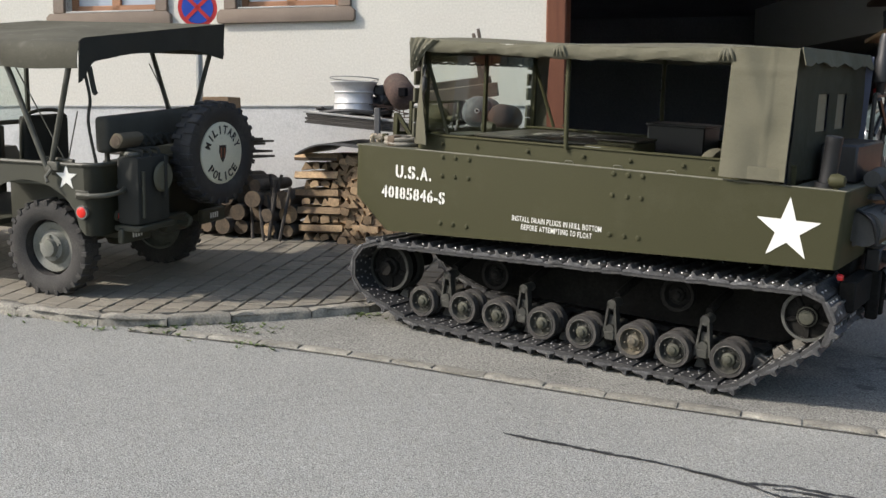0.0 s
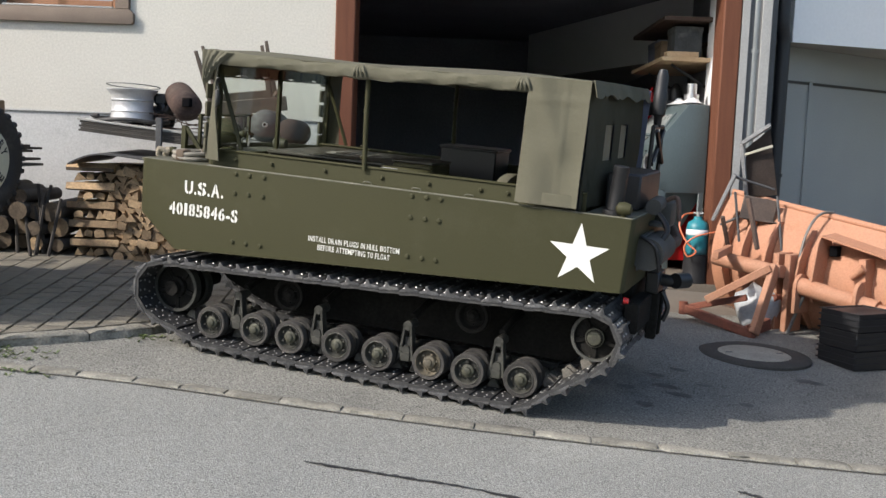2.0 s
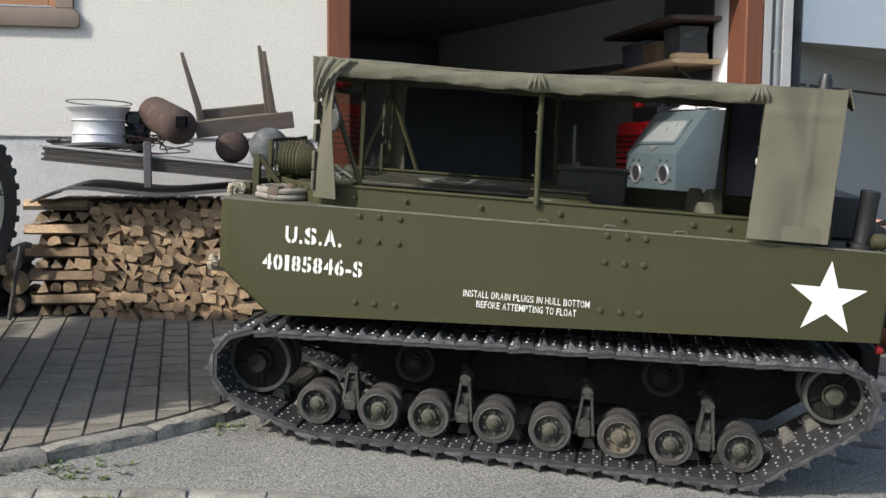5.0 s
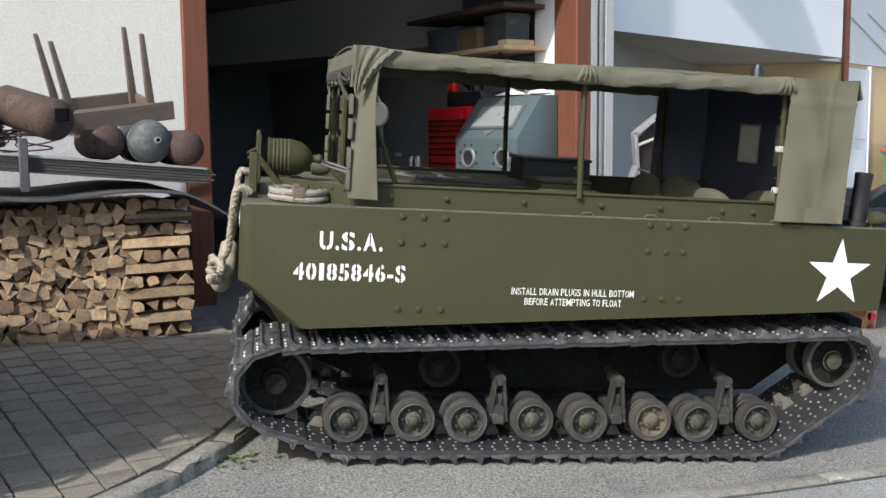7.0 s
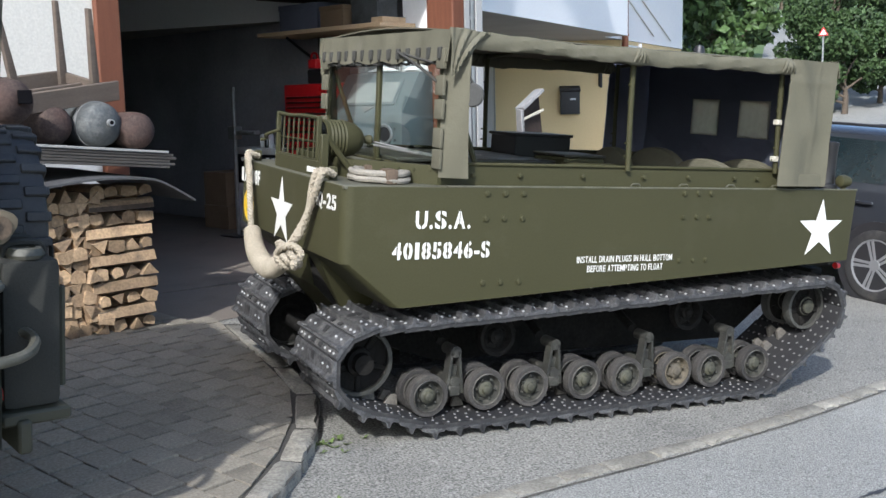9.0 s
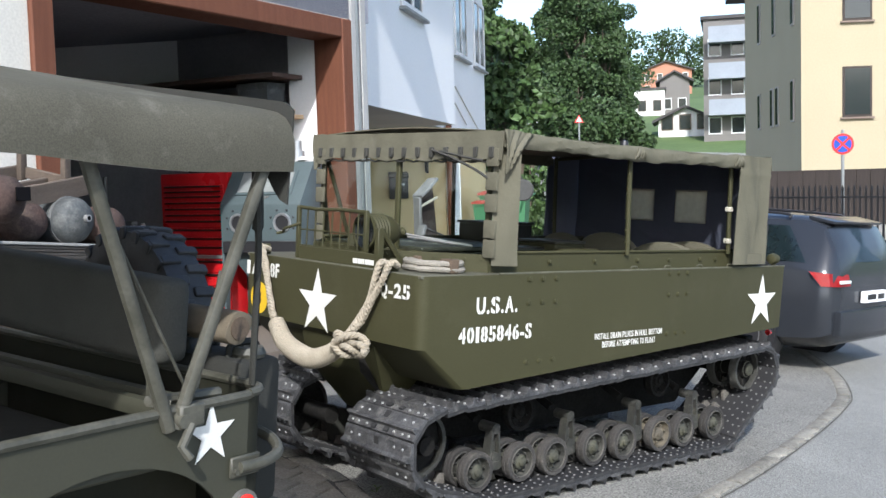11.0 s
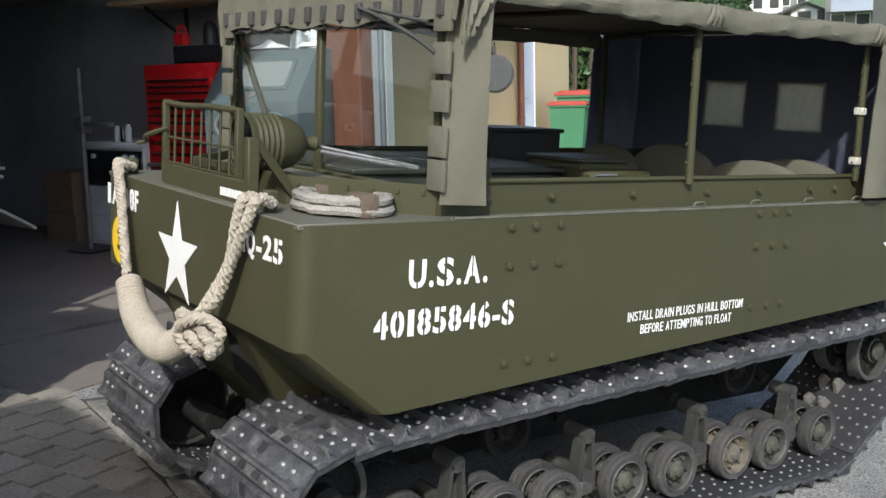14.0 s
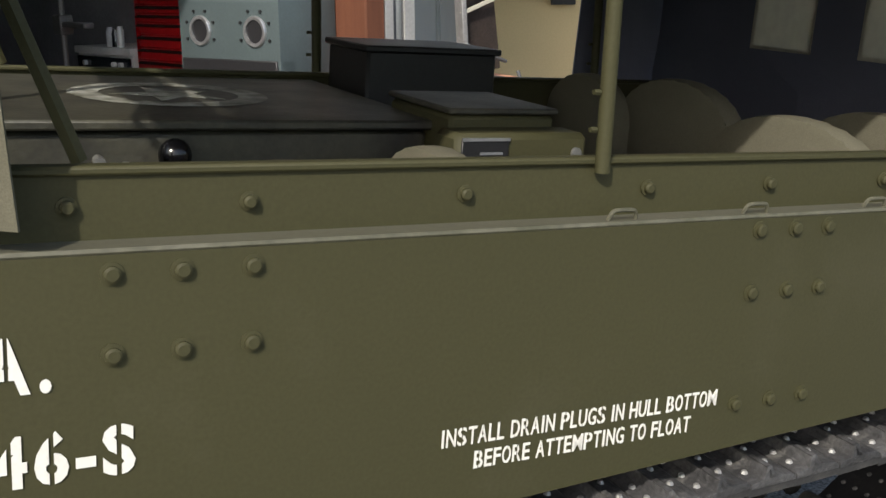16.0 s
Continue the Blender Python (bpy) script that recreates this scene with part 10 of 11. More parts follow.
def build_green():
    rng = random.Random(21)
    for az, d, h, r, n in ((40.9, 74, 14.0, 4.0, 17000), (42.0, 86, 15.0, 2.6, 12000), (39.5, 66, 10.5, 2.2, 10000), (47.4, 62, 13.0, 2.9, 12000), (41.0, 60, 7.0, 3.0, 11000), (51.5, 60, 14.0, 5.0, 8000), (38.9, 96, 12.0, 2.4, 7000), (42.4, 62, 4.5, 1.5, 5000), (40.2, 54, 4.2, 2.0, 6000), (38.6, 57, 4.4, 1.7, 5000), (46.6, 56, 5.0, 1.8, 5000), (42.9, 92, 7.0, 2.2, 5000), (46.0, 84, 8.0, 2.4, 5000)):
        build_tree(*polar(CX, CY, az, d), h, r, n, 0.24, rng)
    for az, d, h, r, n in ((36.4, 235, 13, 7, 3000), (33.8, 230, 12, 7, 2600), (38.6, 170, 14, 5, 3000), (41.5, 120, 16, 5.5, 5000), (46.8, 110, 17, 5, 4000), (50.0, 110, 16, 8, 2500), (24.0, 120, 13, 8, 1200), (19, 110, 12, 7, 1000), (44.4, 215, 13, 6, 2600)):
        build_tree(*polar(CX, CY, az, d), h, r, n, 0.55, rng, "leaf", "distant tree on the hillside")
    build_tree(13.0, 14.0, 6.8, 1.35, 5200, 0.2, rng, "leaf_light", "tall slim leafy tree behind the hedge")
    # ivy-grown hedge at the end of the white building
    x, y = 11.0, 11.9
    z = ground_z(x, y)
    hd = thing("hedge", "dense dark green hedge grown over with ivy", "hedge", Matrix.Translation((x, y, z)), "")
    bm = bm_()
    clumps = []
    for i in range(34):
        a = rng.uniform(0, 6.28)
        rr = rng.uniform(0.0, 0.75)
        clumps.append(((rr * math.cos(a) * 0.95, rr * math.sin(a) * 1.3, rng.uniform(0.3, 2.9)), rng.uniform(0.35, 0.55)))
    pts = crown_points(clumps, 9000, rng)
    leaf_quads(bm, [p for p in pts if p.z > 0.02], 0.13, rng, 0.6)
    part("foliage", bm, "leaf_light", hd, smooth=0)
    bm = bm_()
    for i in range(9):
        a = i * 0.7
        tube(bm, curve_pts([(0.4 * math.cos(a), 0.5 * math.sin(a), 0), (0.4 * math.cos(a), 0.5 * math.sin(a), 1.2), (0.5 * math.cos(a + 0.3), 0.6 * math.sin(a + 0.3), 2.6)], 4), 0.05, 6)
    part("stems", bm, "trunk", hd)
    # grass verge with shrubs below the sign
    bm = bm_()
    x, y = polar(-2.93, -3.9, 42.9, 40)
    for i in range(2200):
        px, py = x + rng.gauss(0, 1.2), y + rng.gauss(0, 3.0)
        pz = ground_z(px, py)
        s = rng.uniform(0.1, 0.25)
        a = rng.uniform(0, 6.28)
        v = [bm.verts.new((px + dx, py + dy, pz + dz)) for dx, dy, dz in ((0, 0, 0), (0.06 * math.cos(a), 0.06 * math.sin(a), 0), (0.08 * math.cos(a + 1), 0.08 * math.sin(a + 1), s))]
        bm.faces.new(v)
    lone("verge_grass", bm, "lime", "tall green grass on the roadside verge", "grass", kind="stuff", smooth=0)
    # lane climbing the hill
    bm = bm_()
    rows = []
    for i in range(26):
        d = 52 + i * 5.0
        az = 44.4 + 0.3 * math.sin(i * 0.13)
        c = Vector(polar(-2.93, -3.9, az, d))
        n = Vector((-math.sin(radians(az)), math.cos(radians(az))))
        rows.append([bm.verts.new((*(c + n * w), ground_z(*(c + n * w)) + 0.12)) for w in (-1.6, 0, 1.6)])
    for a, b in zip(rows, rows[1:]):
        for k in (0, 1):
            bm.faces.new((a[k], a[k + 1], b[k + 1], b[k]))
    lone("lane", bm, "asphalt", "narrow grey lane climbing the green hillside", "road", kind="structure")


def build_signs():
    x, y = 17.6, 7.9
    z = ground_z(x, y)
    face = Matrix.Translation((x, y, 0)) @ Matrix.Rotation(math.atan2(CY - y, CX - x), 4, "Z")
    s = thing("road_sign", "round blue and red no-stopping sign on a grey post", "road sign", face)
    bm = bm_()
    cyl(bm, (0, 0, z), (0, 0, 2.45), 0.035, seg=10)
    part("post", bm, "zinc", s)
    for r, off, mat, nm in ((0.235, 0.045, "sign_red", "disc_rim"), (0.185, 0.05, "sign_blue", "disc_face")):
        bm = bm_()
        lathe(bm, [(0, off), (r, off), (r, 0.035), (0, 0.035)], Matrix.Translation((0, 0, 2.13)) @ Matrix.Rotation(radians(90), 4, "Y"), 32)
        part(nm, bm, mat, s)
    for a in (45, -45):
        bm = bm_()
        box(bm, (0.051, -0.19, -0.025), (0.055 + 0.001 * (a > 0), 0.19, 0.025), 0, Matrix.Translation((0, 0, 2.13)) @ Matrix.Rotation(radians(a), 4, "X"))
        part("cross_bar", bm, "sign_red", s, smooth=0)
    x, y = polar(-2.93, -3.9, 42.75, 42)
    z = ground_z(x, y)
    w = thing("road_sign", "red-bordered triangular warning sign on a post", "road sign", Matrix.Translation((x, y, z)) @ Matrix.Rotation(math.atan2(-3.9 - y, -2.93 - x), 4, "Z"))
    hz = 1.557 + 42 * math.tan(radians(3.1)) - z
    bm = bm_()
    cyl(bm, (0, 0, 0), (0, 0, hz), 0.035, seg=8)
    part("post", bm, "zinc", w)
    for r, off, mat in ((0.22, 0.05, "sign_red"), (0.14, 0.062, "white_paint")):
        bm = bm_()
        prism(bm, [(r * math.sin(a), r * math.cos(a)) for a in (0, 2.094, 4.189)], 0.01, Matrix(((0, 0, 1, off), (1, 0, 0, 0), (0, 1, 0, hz), (0, 0, 0, 1))))
        part("sign_face", bm, mat, w, smooth=0)


def house(x, y, az, w, d, h, wall, lab, rows=2, cols=3, roof=2.0, win="dark_glass", flat=False, balconies=0):
    """A small house: front wall faces local -y."""
    z = ground_z(x, y) - 0.4
    m = Matrix.Translation((x, y, z)) @ Matrix.Rotation(radians(az), 4, "Z")
    t = thing("house", lab, "house", m, "distant houses")
    bm = bm_()
    prism(bm, [(-w / 2, 0), (w / 2, 0), (w / 2, h), (0, h + (0.0 if flat else roof * 0.95)), (-w / 2, h)], -d, SIDE(0, 0, 0))
    part("wall", bm, wall, t, smooth=0)
    bm = bm_()
    if flat:
        box(bm, (-w / 2 - 0.2, -0.2, h), (w / 2 + 0.2, d + 0.2, h + 0.25))
    else:
        for s in (-1, 1):
            beam_pts = [(s * (w / 2 + 0.5), h - 0.35), (0, h + roof), (0, h + roof + 0.2), (s * (w / 2 + 0.5), h - 0.12)]
            prism(bm, beam_pts, -(d + 1.0), SIDE(0, -0.5, 0))
    part("roof", bm, "roof_dark", t, smooth=0)
    for i in range(rows):
        for j in range(cols):
            cx = -w / 2 + w * (j + 0.5) / cols
            cz = 1.6 + i * (h - 0.8) / rows
            bm = bm_()
            box(bm, (cx - 0.5, -0.05, cz - 0.65), (cx + 0.5, 0.02, cz + 0.65))
            wf = part("window", bm, "white_wall" if wall != "white_wall" else "stone", t, smooth=0)
            bm = bm_()
            box(bm, (cx - 0.42, -0.07, cz - 0.57), (cx + 0.42, -0.03, cz + 0.57))
            part("pane", bm, win, wf, smooth=0)
    for i in range(balconies):
        bm = bm_()
        zz = 2.5 + i * 2.7
        box(bm, (-w * 0.42, -1.4, zz - 0.18), (w * 0.42, 0.0, zz))
        box(bm, (-w * 0.42, -1.4, zz), (w * 0.42, -1.34, zz + 1.0))
        part("balcony", bm, "balcony", t, "pale blue-grey balcony front", smooth=0)


def build_far_houses():
    # cream apartment house at the corner
    m = Matrix.Translation((24.2, 12.6, ground_z(24.2, 12.6) - 0.3)) @ Matrix.Rotation(math.atan2(0.689, 0.725), 4, "Z")
    t = thing("apartment_house", "cream-yellow plastered apartment house with few windows", "house", m)
    bm = bm_()
    box(bm, (0, -9.0, 0), (8.1, 0, 9.5))
    part("wall", bm, "cream_wall", t, smooth=0)
    bm = bm_()
    prism(bm, [(-0.6, 9.4), (4.05, 12.0), (8.7, 9.4), (8.7, 9.6), (4.05, 12.3), (-0.6, 9.6)], 10.2, SIDE(0, 0.6, 0))
    part("roof", bm, "roof_dark", t, smooth=0)
    bm = bm_()
    box(bm, (-0.03, -9.0, 0), (0.0, 0.0, 1.25))
    box(bm, (-0.03, 0.0, 0), (8.1, 0.03, 1.25))
    part("base_band", bm, "grey_house", t, "grey base band", smooth=0)
    k = 1.594 - (ground_z(24.2, 12.6) - 0.3)
    for y0, y1, z0, z1 in ((-2.05, -1.2, 1.55, 3.1), (-4.4, -3.5, 1.55, 3.1), (-2.05, -1.2, 4.4, 5.9), (-4.4, -3.5, 4.4, 5.9)):
        bm = bm_()
        box(bm, (-0.04, y0, z0 + k - 0.05), (0.02, y1, z1 + k - 0.1))
        w = part("window", bm, "fence_wood", t, "dark framed window", smooth=0)
        bm = bm_()
        box(bm, (-0.05, y0 + 0.06, z0 + k + 0.02), (-0.03, y1 - 0.06, z1 + k - 0.16))
        part("pane", bm, "dark_glass", w, smooth=0)
        bm = bm_()
        box(bm, (-0.10, y0 - 0.06, z0 + k - 0.11), (0.0, y1 + 0.06, z0 + k - 0.055))
        part("sill", bm, "stone", w, smooth=0)
    for x, z0, z1 in ((0.75, 1.45, 2.75), (2.75, 1.4, 2.7), (3.5, 1.4, 2.7), (5.4, 1.4, 2.65), (0.75, 4.4, 5.8), (3.2, 4.4, 5.8), (5.4, 4.4, 5.8)):
        bm = bm_()
        box(bm, (x, -0.02, z0 + k), (x + 0.36, 0.05, z1 + k))
        w = part("window", bm, "soffit", t, "narrow window", smooth=0)
        bm = bm_()
        box(bm, (x + 0.06, 0.03, z0 + k + 0.06), (x + 0.30, 0.07, z1 + k - 0.06))
        part("pane", bm, "dark_glass", w, smooth=0)
    # dark board fence and low picket fence before it
    p, q = Vector(polar(CX, CY, 31.5, 28.5)), Vector(polar(CX, CY, 14, 26))
    d = (q - p).normalized()
    f = thing("board_fence", "dark brown board fence before the apartment house", "fence")
    n = int((q - p).length / 0.35)
    z = ground_z(*p)
    me = bm_()
    box(me, (0.0, -0.02, 0), (0.34, 0.02, 1.55 - z), 0.0)
    me = solid("fence_board", me, "fence_wood", 0)
    for i in range(n):
        c = p + d * 0.35 * i
        part("fence_board", me, None, f, m=Matrix.Translation((c.x, c.y, z)) @ Matrix.Rotation(math.atan2(d.y, d.x), 4, "Z"))
    p, q = Vector(polar(CX, CY, 31, 24.5)), Vector(polar(CX, CY, 15, 22))
    d = (q - p).normalized()
    f = thing("picket_fence", "black iron picket fence along the street", "fence")
    me = bm_()
    z = ground_z(*p)
    box(me, (-0.02, -0.01, 0.0), (0.02, 0.01, 1.12 - z), 0)
    prism(me, [(-0.03, 1.12 - z), (0.03, 1.12 - z), (0, 1.22 - z)], 0.02, SIDE(0, 0.01, 0))
    me = solid("picket", me, "black_paint", 0)
    n = int((q - p).length / 0.13)
    for i in range(min(n, 90)):
        c = p + d * 0.13 * i
        part("picket", me, None, f, m=Matrix.Translation((c.x, c.y, z)) @ Matrix.Rotation(math.atan2(d.y, d.x), 4, "Z"))
    for zz in (0.95, 0.0):
        bm = bm_()
        beam(bm, (p.x, p.y, zz), (q.x, q.y, zz), 0.03, 0.05)
        part("rail", bm, "black_paint", f, smooth=0)
    bm = bm_()
    beam(bm, (p.x + 0.1, p.y + 0.3, (z + 0.1) / 2 + 0.1), (q.x + 0.1, q.y + 0.3, (z + 0.1) / 2 + 0.1), 0.2, 0.1 - z + 0.3)
    part("base_wall", bm, "concrete", f, smooth=0)
    # houses on the slope
    house(*polar(CX, CY, 37.1, 120), -53, 3.4, 6, 3.4, "white_wall", "white plastered house on the hillside", 1, 2, 0.5, flat=True)
    house(*polar(CX, CY, 35.75, 123), -54, 3.4, 7, 4.4, "grey_house", "beige grey house on the hillside", 1, 2, 0.9)
    house(*polar(CX, CY, 35.2, 86), -55, 4.3, 5, 1.9, "white_wall", "low white house with a wide dark roof", 1, 3, 0.9)
    house(*polar(CX, CY, 32.4, 80), -57, 5.0, 7, 9.6, "grey_house", "dark grey apartment block with pale balconies", 3, 3, 0.5, flat=True, balconies=3)
    house(*polar(CX, CY, 36.2, 190), -54, 9, 8, 5.0, "brick_house", "salmon coloured house high on the hillside", 2, 4, 1.4)


build_green()
build_signs()
build_far_houses()

# ---- pavers, kerb stones, cover, seams and weeds on the ground ----
def clip(poly, p, n):
    """Keeps the part of a convex outline on the side of p that n points to."""
    out = []
    for a, b in zip(poly, poly[1:] + poly[:1]):
        da, db = (a - p).dot(n), (b - p).dot(n)
        if da >= 0:
            out.append(a)
        if da * db < 0:
            out.append(a.lerp(b, da / (da - db)))
    return out


def paver_mesh(poly, rng):
    """A stone from its outline: bevelled top 18 mm above the bed."""
    c = sum(poly, Vector((0, 0))) / len(poly)
    bm = bm_()
    lev = []
    for k, z in ((1.0, 0.0), (1.0, 0.0155), (0.965, 0.0185)):
        lev.append([bm.verts.new((c.x + (p.x - c.x) * k, c.y + (p.y - c.y) * k, z)) for p in poly])
    bridge(bm, lev[0], lev[1])
    bridge(bm, lev[1], lev[2])
    bm.faces.new(lev[2])
    return bm


def build_pavers():
    rng = random.Random(31)
    su, sv, gap = 0.155, 0.168, 0.009
    ca, sa = math.cos(radians(23.5)), math.sin(radians(23.5))
    LAY = pose(-2.05, 3.22, 0, 0, 0, 23.5)
    rim = [Vector((x, y)) for x, y in RIM]
    cuts = []
    for a, b in zip(rim, rim[1:]):
        d = (b - a).normalized()
        n = Vector((-d.y, d.x))
        cuts.append((a + n * 0.135, n))
    whole = [solid("paver", paver_mesh([Vector((gap / 2 + rng.uniform(0, 0.003), gap / 2)), Vector((su - gap / 2, gap / 2 + rng.uniform(0, 0.003))), Vector((su - gap / 2 - rng.uniform(0, 0.003), sv - gap / 2)), Vector((gap / 2, sv - gap / 2 - rng.uniform(0, 0.003)))], rng), "paver", 30) for i in range(6)]
    rest = bm_()
    count = 0
    for j in range(-34, 6):
        for i in range(-48, 6):
            u, v = i * su, (j + 0.5 * (i % 2)) * sv
            o = LAY @ Vector((u, v, 0))
            hu = HOUSE.inverted() @ (LAY @ Vector((u + su / 2, v + sv, 0)))
            if o.x < -8.0 or hu.y > 0.0 or hu.x > 0.05 and hu.y > -1.0:
                continue
            m2 = lambda p: Vector((o.x + p.x * ca - p.y * sa, o.y + p.x * sa + p.y * ca))
            full = [Vector((gap / 2, gap / 2)), Vector((su - gap / 2, gap / 2)), Vector((su - gap / 2, sv - gap / 2)), Vector((gap / 2, sv - gap / 2))]
            poly = [m2(p) for p in full]
            w = len(poly)
            for p, n in cuts:
                poly = clip(poly, p, n)
                if len(poly) < 3:
                    break
            if len(poly) < 3:
                continue
            area = abs(sum(a.x * b.y - b.x * a.y for a, b in zip(poly, poly[1:] + poly[:1]))) / 2
            if area < 0.0015:
                continue
            cut = area < 0.985 * (su - gap) * (sv - gap)
            z = ground_z(o.x, o.y) + RISE - 0.014 + rng.uniform(-0.0014, 0.0014)
            tx, ty = -0.061 * ca + 0.046 * sa + rng.uniform(-0.005, 0.005), 0.061 * sa + 0.046 * ca + rng.uniform(-0.005, 0.005)
            m = Matrix(((ca, -sa, 0, o.x), (sa, ca, 0, o.y), (tx, ty, 1, z), (0, 0, 0, 1)))
            near = -2.95 < o.x and o.y < 2.2 and count < 300
            if cut:
                loc = [Vector(((p.x - o.x) * ca + (p.y - o.y) * sa, -(p.x - o.x) * sa + (p.y - o.y) * ca)) for p in poly]
            if near:
                part("paver", solid("paver", paver_mesh(loc, rng), "paver", 30) if cut else rng.choice(whole), None, PAVEMENT, m=m)
                count += 1
            else:
                merge(rest, paver_mesh(loc if cut else full, rng), m)
    ob = part("paver_field", rest, "paver_far", PAVEMENT, smooth=30)
    ob["kind"] = "stuff"
    stones(PAVEMENT, "kerb_stone", RIM, 0.50, 0.125, RISE + 0.012, 0.1, rng, rough=1.7)


def flat_patch(pts, dz, n=5):
    """A thin patch laid on the ground inside a smooth outline."""
    line = curve_pts([(x, y, 0) for x, y in pts], n, True)
    bm = bm_()
    cx, cy = sum(p.x for p in line) / len(line), sum(p.y for p in line) / len(line)
    c = bm.verts.new(on_ground(cx, cy, dz))
    v = [bm.verts.new(on_ground(p.x, p.y, dz)) for p in line]
    for a, b in zip(v, v[1:] + v[:1]):
        bm.faces.new((c, a, b))
    return bm


def build_street_details():
    rng = random.Random(41)
    kb = thing("kerb", "row of flush worn granite kerb stones between road and driveway", "kerb", kind="structure")
    stones(kb, "kerb_stone", JOINT, 0.30, 0.110, 0.020, 0.06, rng, "kerb_flush", rough=2.2)
    lone("kerb_joint", strip(JOINT, -0.006, 0.004, 0.0065), "joint_dirt", "dark dirt-filled joint along the kerb", "joint", kind="structure", smooth=0)
    # apron of smooth concrete before the garage
    bm = bm_()
    rows = []
    for i in range(15):
        u = 0.16 + 3.6 * i / 14
        rows.append([bm.verts.new(on_ground(*(HOUSE @ Vector((u, v, 0))).to_2d(), 0.008)) for v in (-1.0 + 0.05 * math.sin(i), -0.7, -0.4, -0.07)])
    for a, b in zip(rows, rows[1:]):
        for k in range(3):
            bm.faces.new((a[k], b[k], b[k + 1], a[k + 1]))
    lone("apron", bm, "apron", "smooth stained concrete apron before the garage", "apron", kind="structure")
    # manhole
    z = ground_z(1.925, 2.27)
    tilt = Matrix(((1, 0, 0, 1.925), (0, 1, 0, 2.27), (-0.061, 0.046, 1, z + 0.004), (0, 0, 0, 1)))
    mh = thing("manhole", "round manhole with a pale concrete cover and dark iron ring", "manhole", tilt)
    bm = bm_()
    lathe(bm, [(0.250, -0.02), (0.250, 0.014), (0.27, 0.017), (0.375, 0.012), (0.385, 0.004), (0.385, -0.02)], None, 48)
    part("ring", bm, "dark_ring", mh, "dark iron and tar ring")
    bm = bm_()
    lathe(bm, [(0, 0.016), (0.235, 0.016), (0.246, 0.012), (0.246, -0.02)], None, 40)
    cv = part("cover", bm, "cover_concrete", mh, "pale concrete cover")
    for a in (0.5, 3.64):
        bm = bm_()
        box(bm, (0.16, -0.012, 0.010), (0.21, 0.012, 0.0172), 0.001, Matrix.Rotation(a, 4, "Z"))
        part("lift_slot", bm, "black_plastic", cv, smooth=0)
    # tar-filled cracks in the road
    def crack(pts, w):
        line = curve_pts([(x, y, 0) for x, y in pts], 10)
        bm = bm_()
        rows = []
        for i, p in enumerate(line):
            d = (line[min(i + 1, len(line) - 1)] - line[max(i - 1, 0)]).normalized()
            n = Vector((-d.y, d.x, 0))
            k = w * rng.uniform(0.35, 1.3) * min(1.0, (i + 1) / 4, (len(line) - i) / 4)
            off = n * rng.uniform(-0.006, 0.006)
            rows.append([bm.verts.new(on_ground(*(p + off + n * s).to_2d(), 0.006)) for s in (-k, k)])
        for a, b in zip(rows, rows[1:]):
            bm.faces.new((a[0], b[0], b[1], a[1]))
        lone("tar_seam", bm, "tar", "thin black tar-filled crack in the asphalt", "road crack", group="road cracks", kind="structure", smooth=0)
    crack([(0.24, -1.14), (0.50, -1.10), (0.76, -1.055), (1.01, -1.02), (1.31, -1.02), (1.48, -1.045), (1.62, -1.0), (1.75, -0.965), (1.91, -0.91), (2.03, -0.886), (2.3, -0.86)], 0.011)
    crack([(1.30, -1.01), (1.45, -0.93), (1.61, -0.90), (1.775, -0.868)], 0.009)
    crack([(1.42, -0.99), (1.53, -0.955), (1.70, -0.93), (1.86, -0.91)], 0.010)
    crack([(1.50, -1.03), (1.64, -0.965), (1.80, -0.955), (1.95, -0.90)], 0.007)
    crack([(2.05, -0.40), (2.12, -0.41), (2.22, -0.46), (2.34, -0.52)], 0.014)
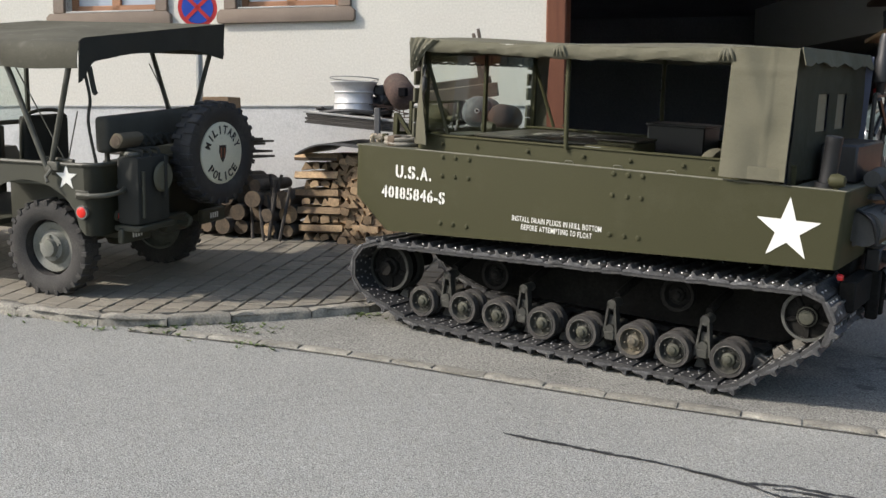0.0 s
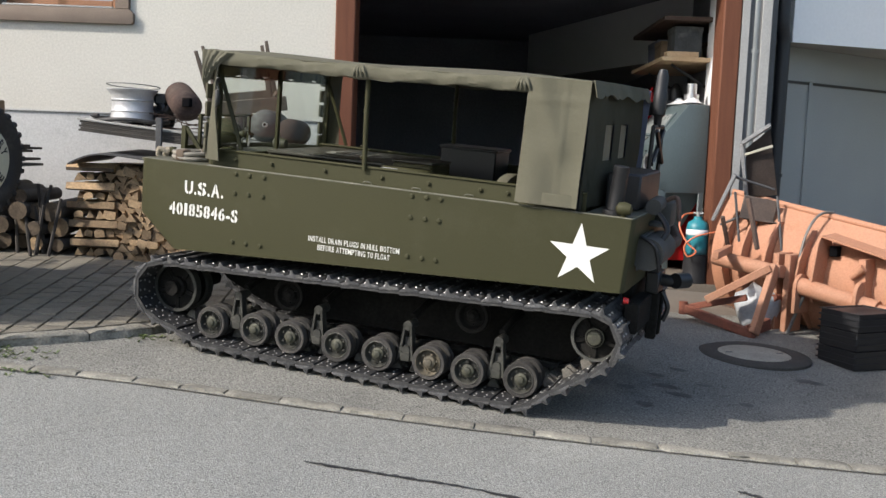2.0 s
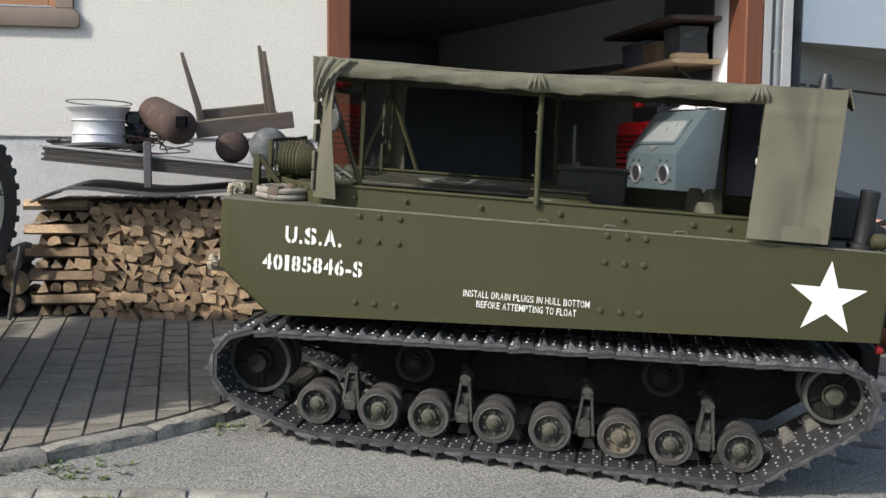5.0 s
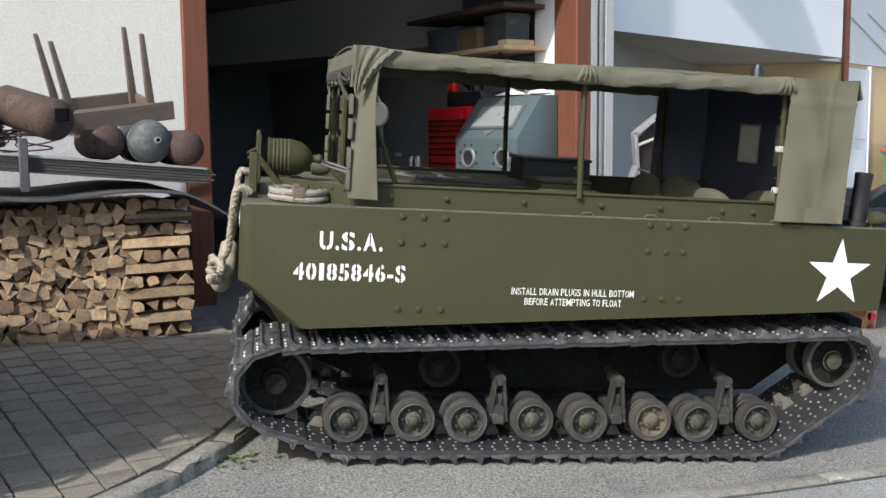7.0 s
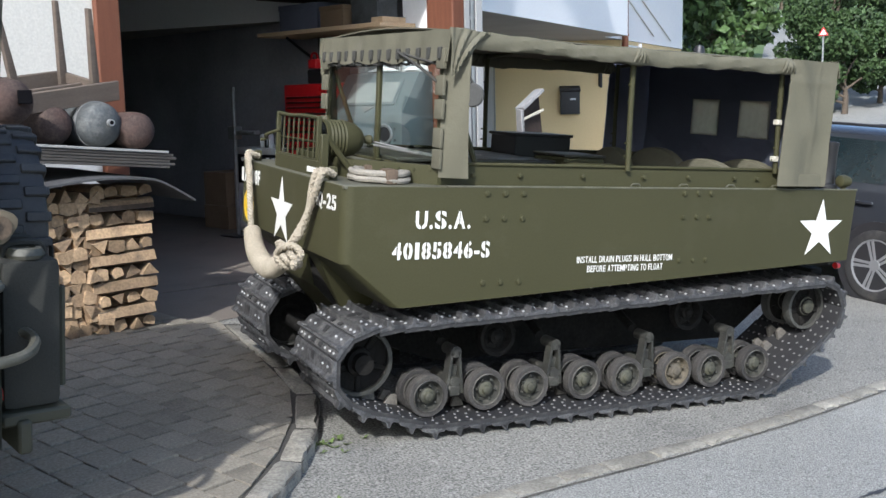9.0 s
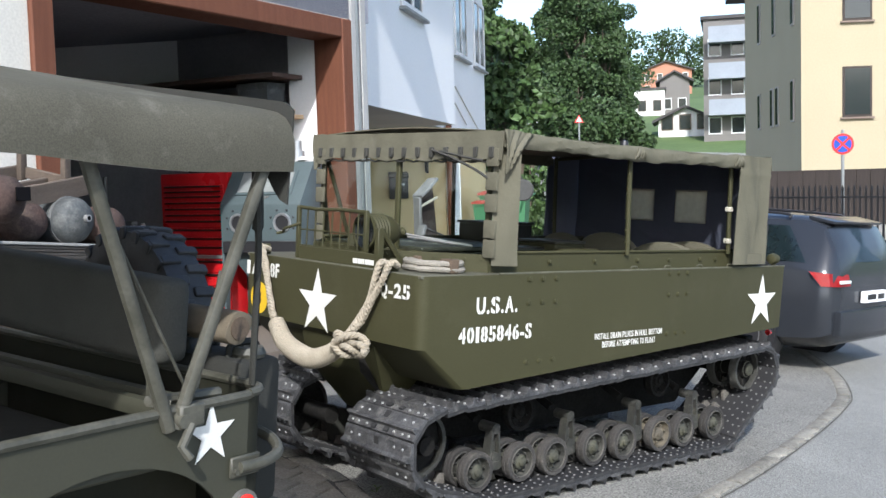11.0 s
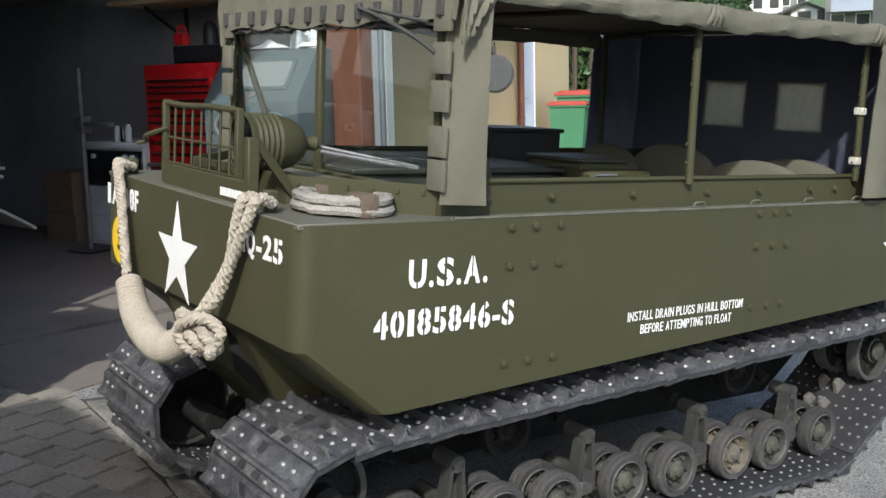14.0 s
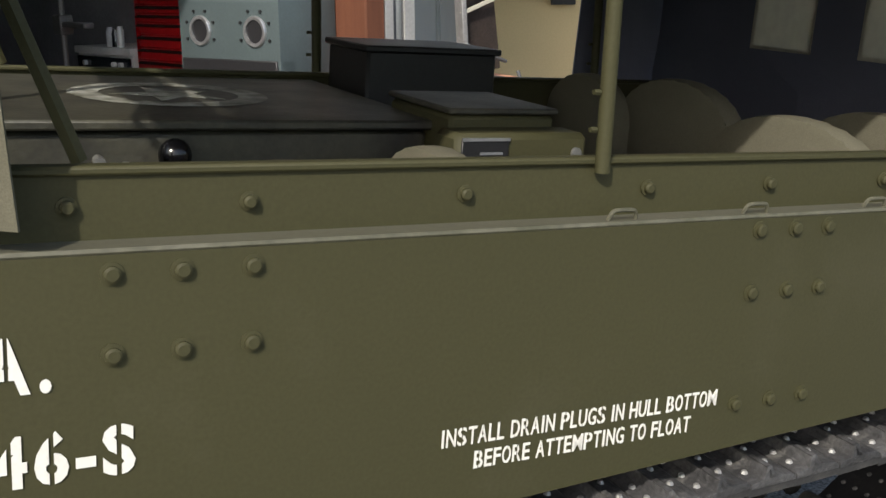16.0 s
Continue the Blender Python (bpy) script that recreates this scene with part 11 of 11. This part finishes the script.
    # oil stains
    for k, (x, y, a, b) in enumerate(((1.44, 0.66, 0.07, 0.05), (1.61, 0.957, 0.09, 0.05), (1.50, 1.08, 0.08, 0.045), (1.41, 1.30, 0.07, 0.04), (1.27, 0.93, 0.06, 0.05), (1.98, 0.99, 0.05, 0.04), (1.51, 1.51, 0.08, 0.04), (1.7, 1.25, 0.05, 0.03), (2.3, 1.75, 0.1, 0.05), (-0.9, 2.3, 0.2, 0.1), (-0.4, 2.6, 0.12, 0.1))):
        pts = [(x + a * rng.uniform(0.55, 1.25) * math.cos(t), y + b * rng.uniform(0.55, 1.25) * math.sin(t)) for t in [i * math.tau / 9 for i in range(9)]]
        lone("oil_stain", flat_patch(pts, 0.0075 if x > -0.3 else 0.012), "oil", "dark oil stain on the driveway", "stain", group="oil stains", kind="structure", smooth=0)
    # weeds along the kerb
    for cx, cy, n, r in ((-2.32, -0.93, 46, 0.13), (-1.97, -0.62, 38, 0.12), (-2.75, -1.16, 22, 0.12), (-1.55, 0.1, 18, 0.10), (-1.42, 0.62, 14, 0.10), (-3.3, -1.32, 20, 0.15), (-1.55, -0.86, 12, 0.1)):
        bm = bm_()
        for i in range(n):
            p = on_ground(cx + rng.gauss(0, r), cy + rng.gauss(0, r * 0.5))
            for k in range(5):
                a, s = rng.uniform(0, 6.28), rng.uniform(0.009, 0.030)
                d = Vector((math.cos(a), math.sin(a), 0))
                e = Vector((-d.y, d.x, 0))
                v = [bm.verts.new(q) for q in (p + Vector((0, 0, 0.003)), p + d * s * 0.6 + e * s * 0.3 + Vector((0, 0, s * 0.6)), p + d * s * 1.2 + Vector((0, 0, s * 0.75)), p + d * s * 0.6 - e * s * 0.3 + Vector((0, 0, s * 0.6)))]
                bm.faces.new(v)
        lone("weed_tuft", bm, "lime", "low yellow-green weeds growing along the kerb", "weed", group="weeds at the kerb", kind="stuff", smooth=0)


M["paver_far"] = surface("concrete_paver_field", (0.205, 0.185, 0.148), 0.9, second=(0.155, 0.14, 0.113), scale=4, fine=130, grain=0.2, bump=0.35, bump_scale=70, island=True, piece=0.09, spec=0.2, dirt=(0.15, 0.14, 0.12), dirt_scale=3, dirt_amount=0.5)
M["oil"] = surface("old_oil_stain", (0.07, 0.068, 0.064), 0.7, second=(0.10, 0.097, 0.09), scale=14, mix=0.9, fine=60, grain=0.5, bump=0.6)
build_pavers()
build_street_details()
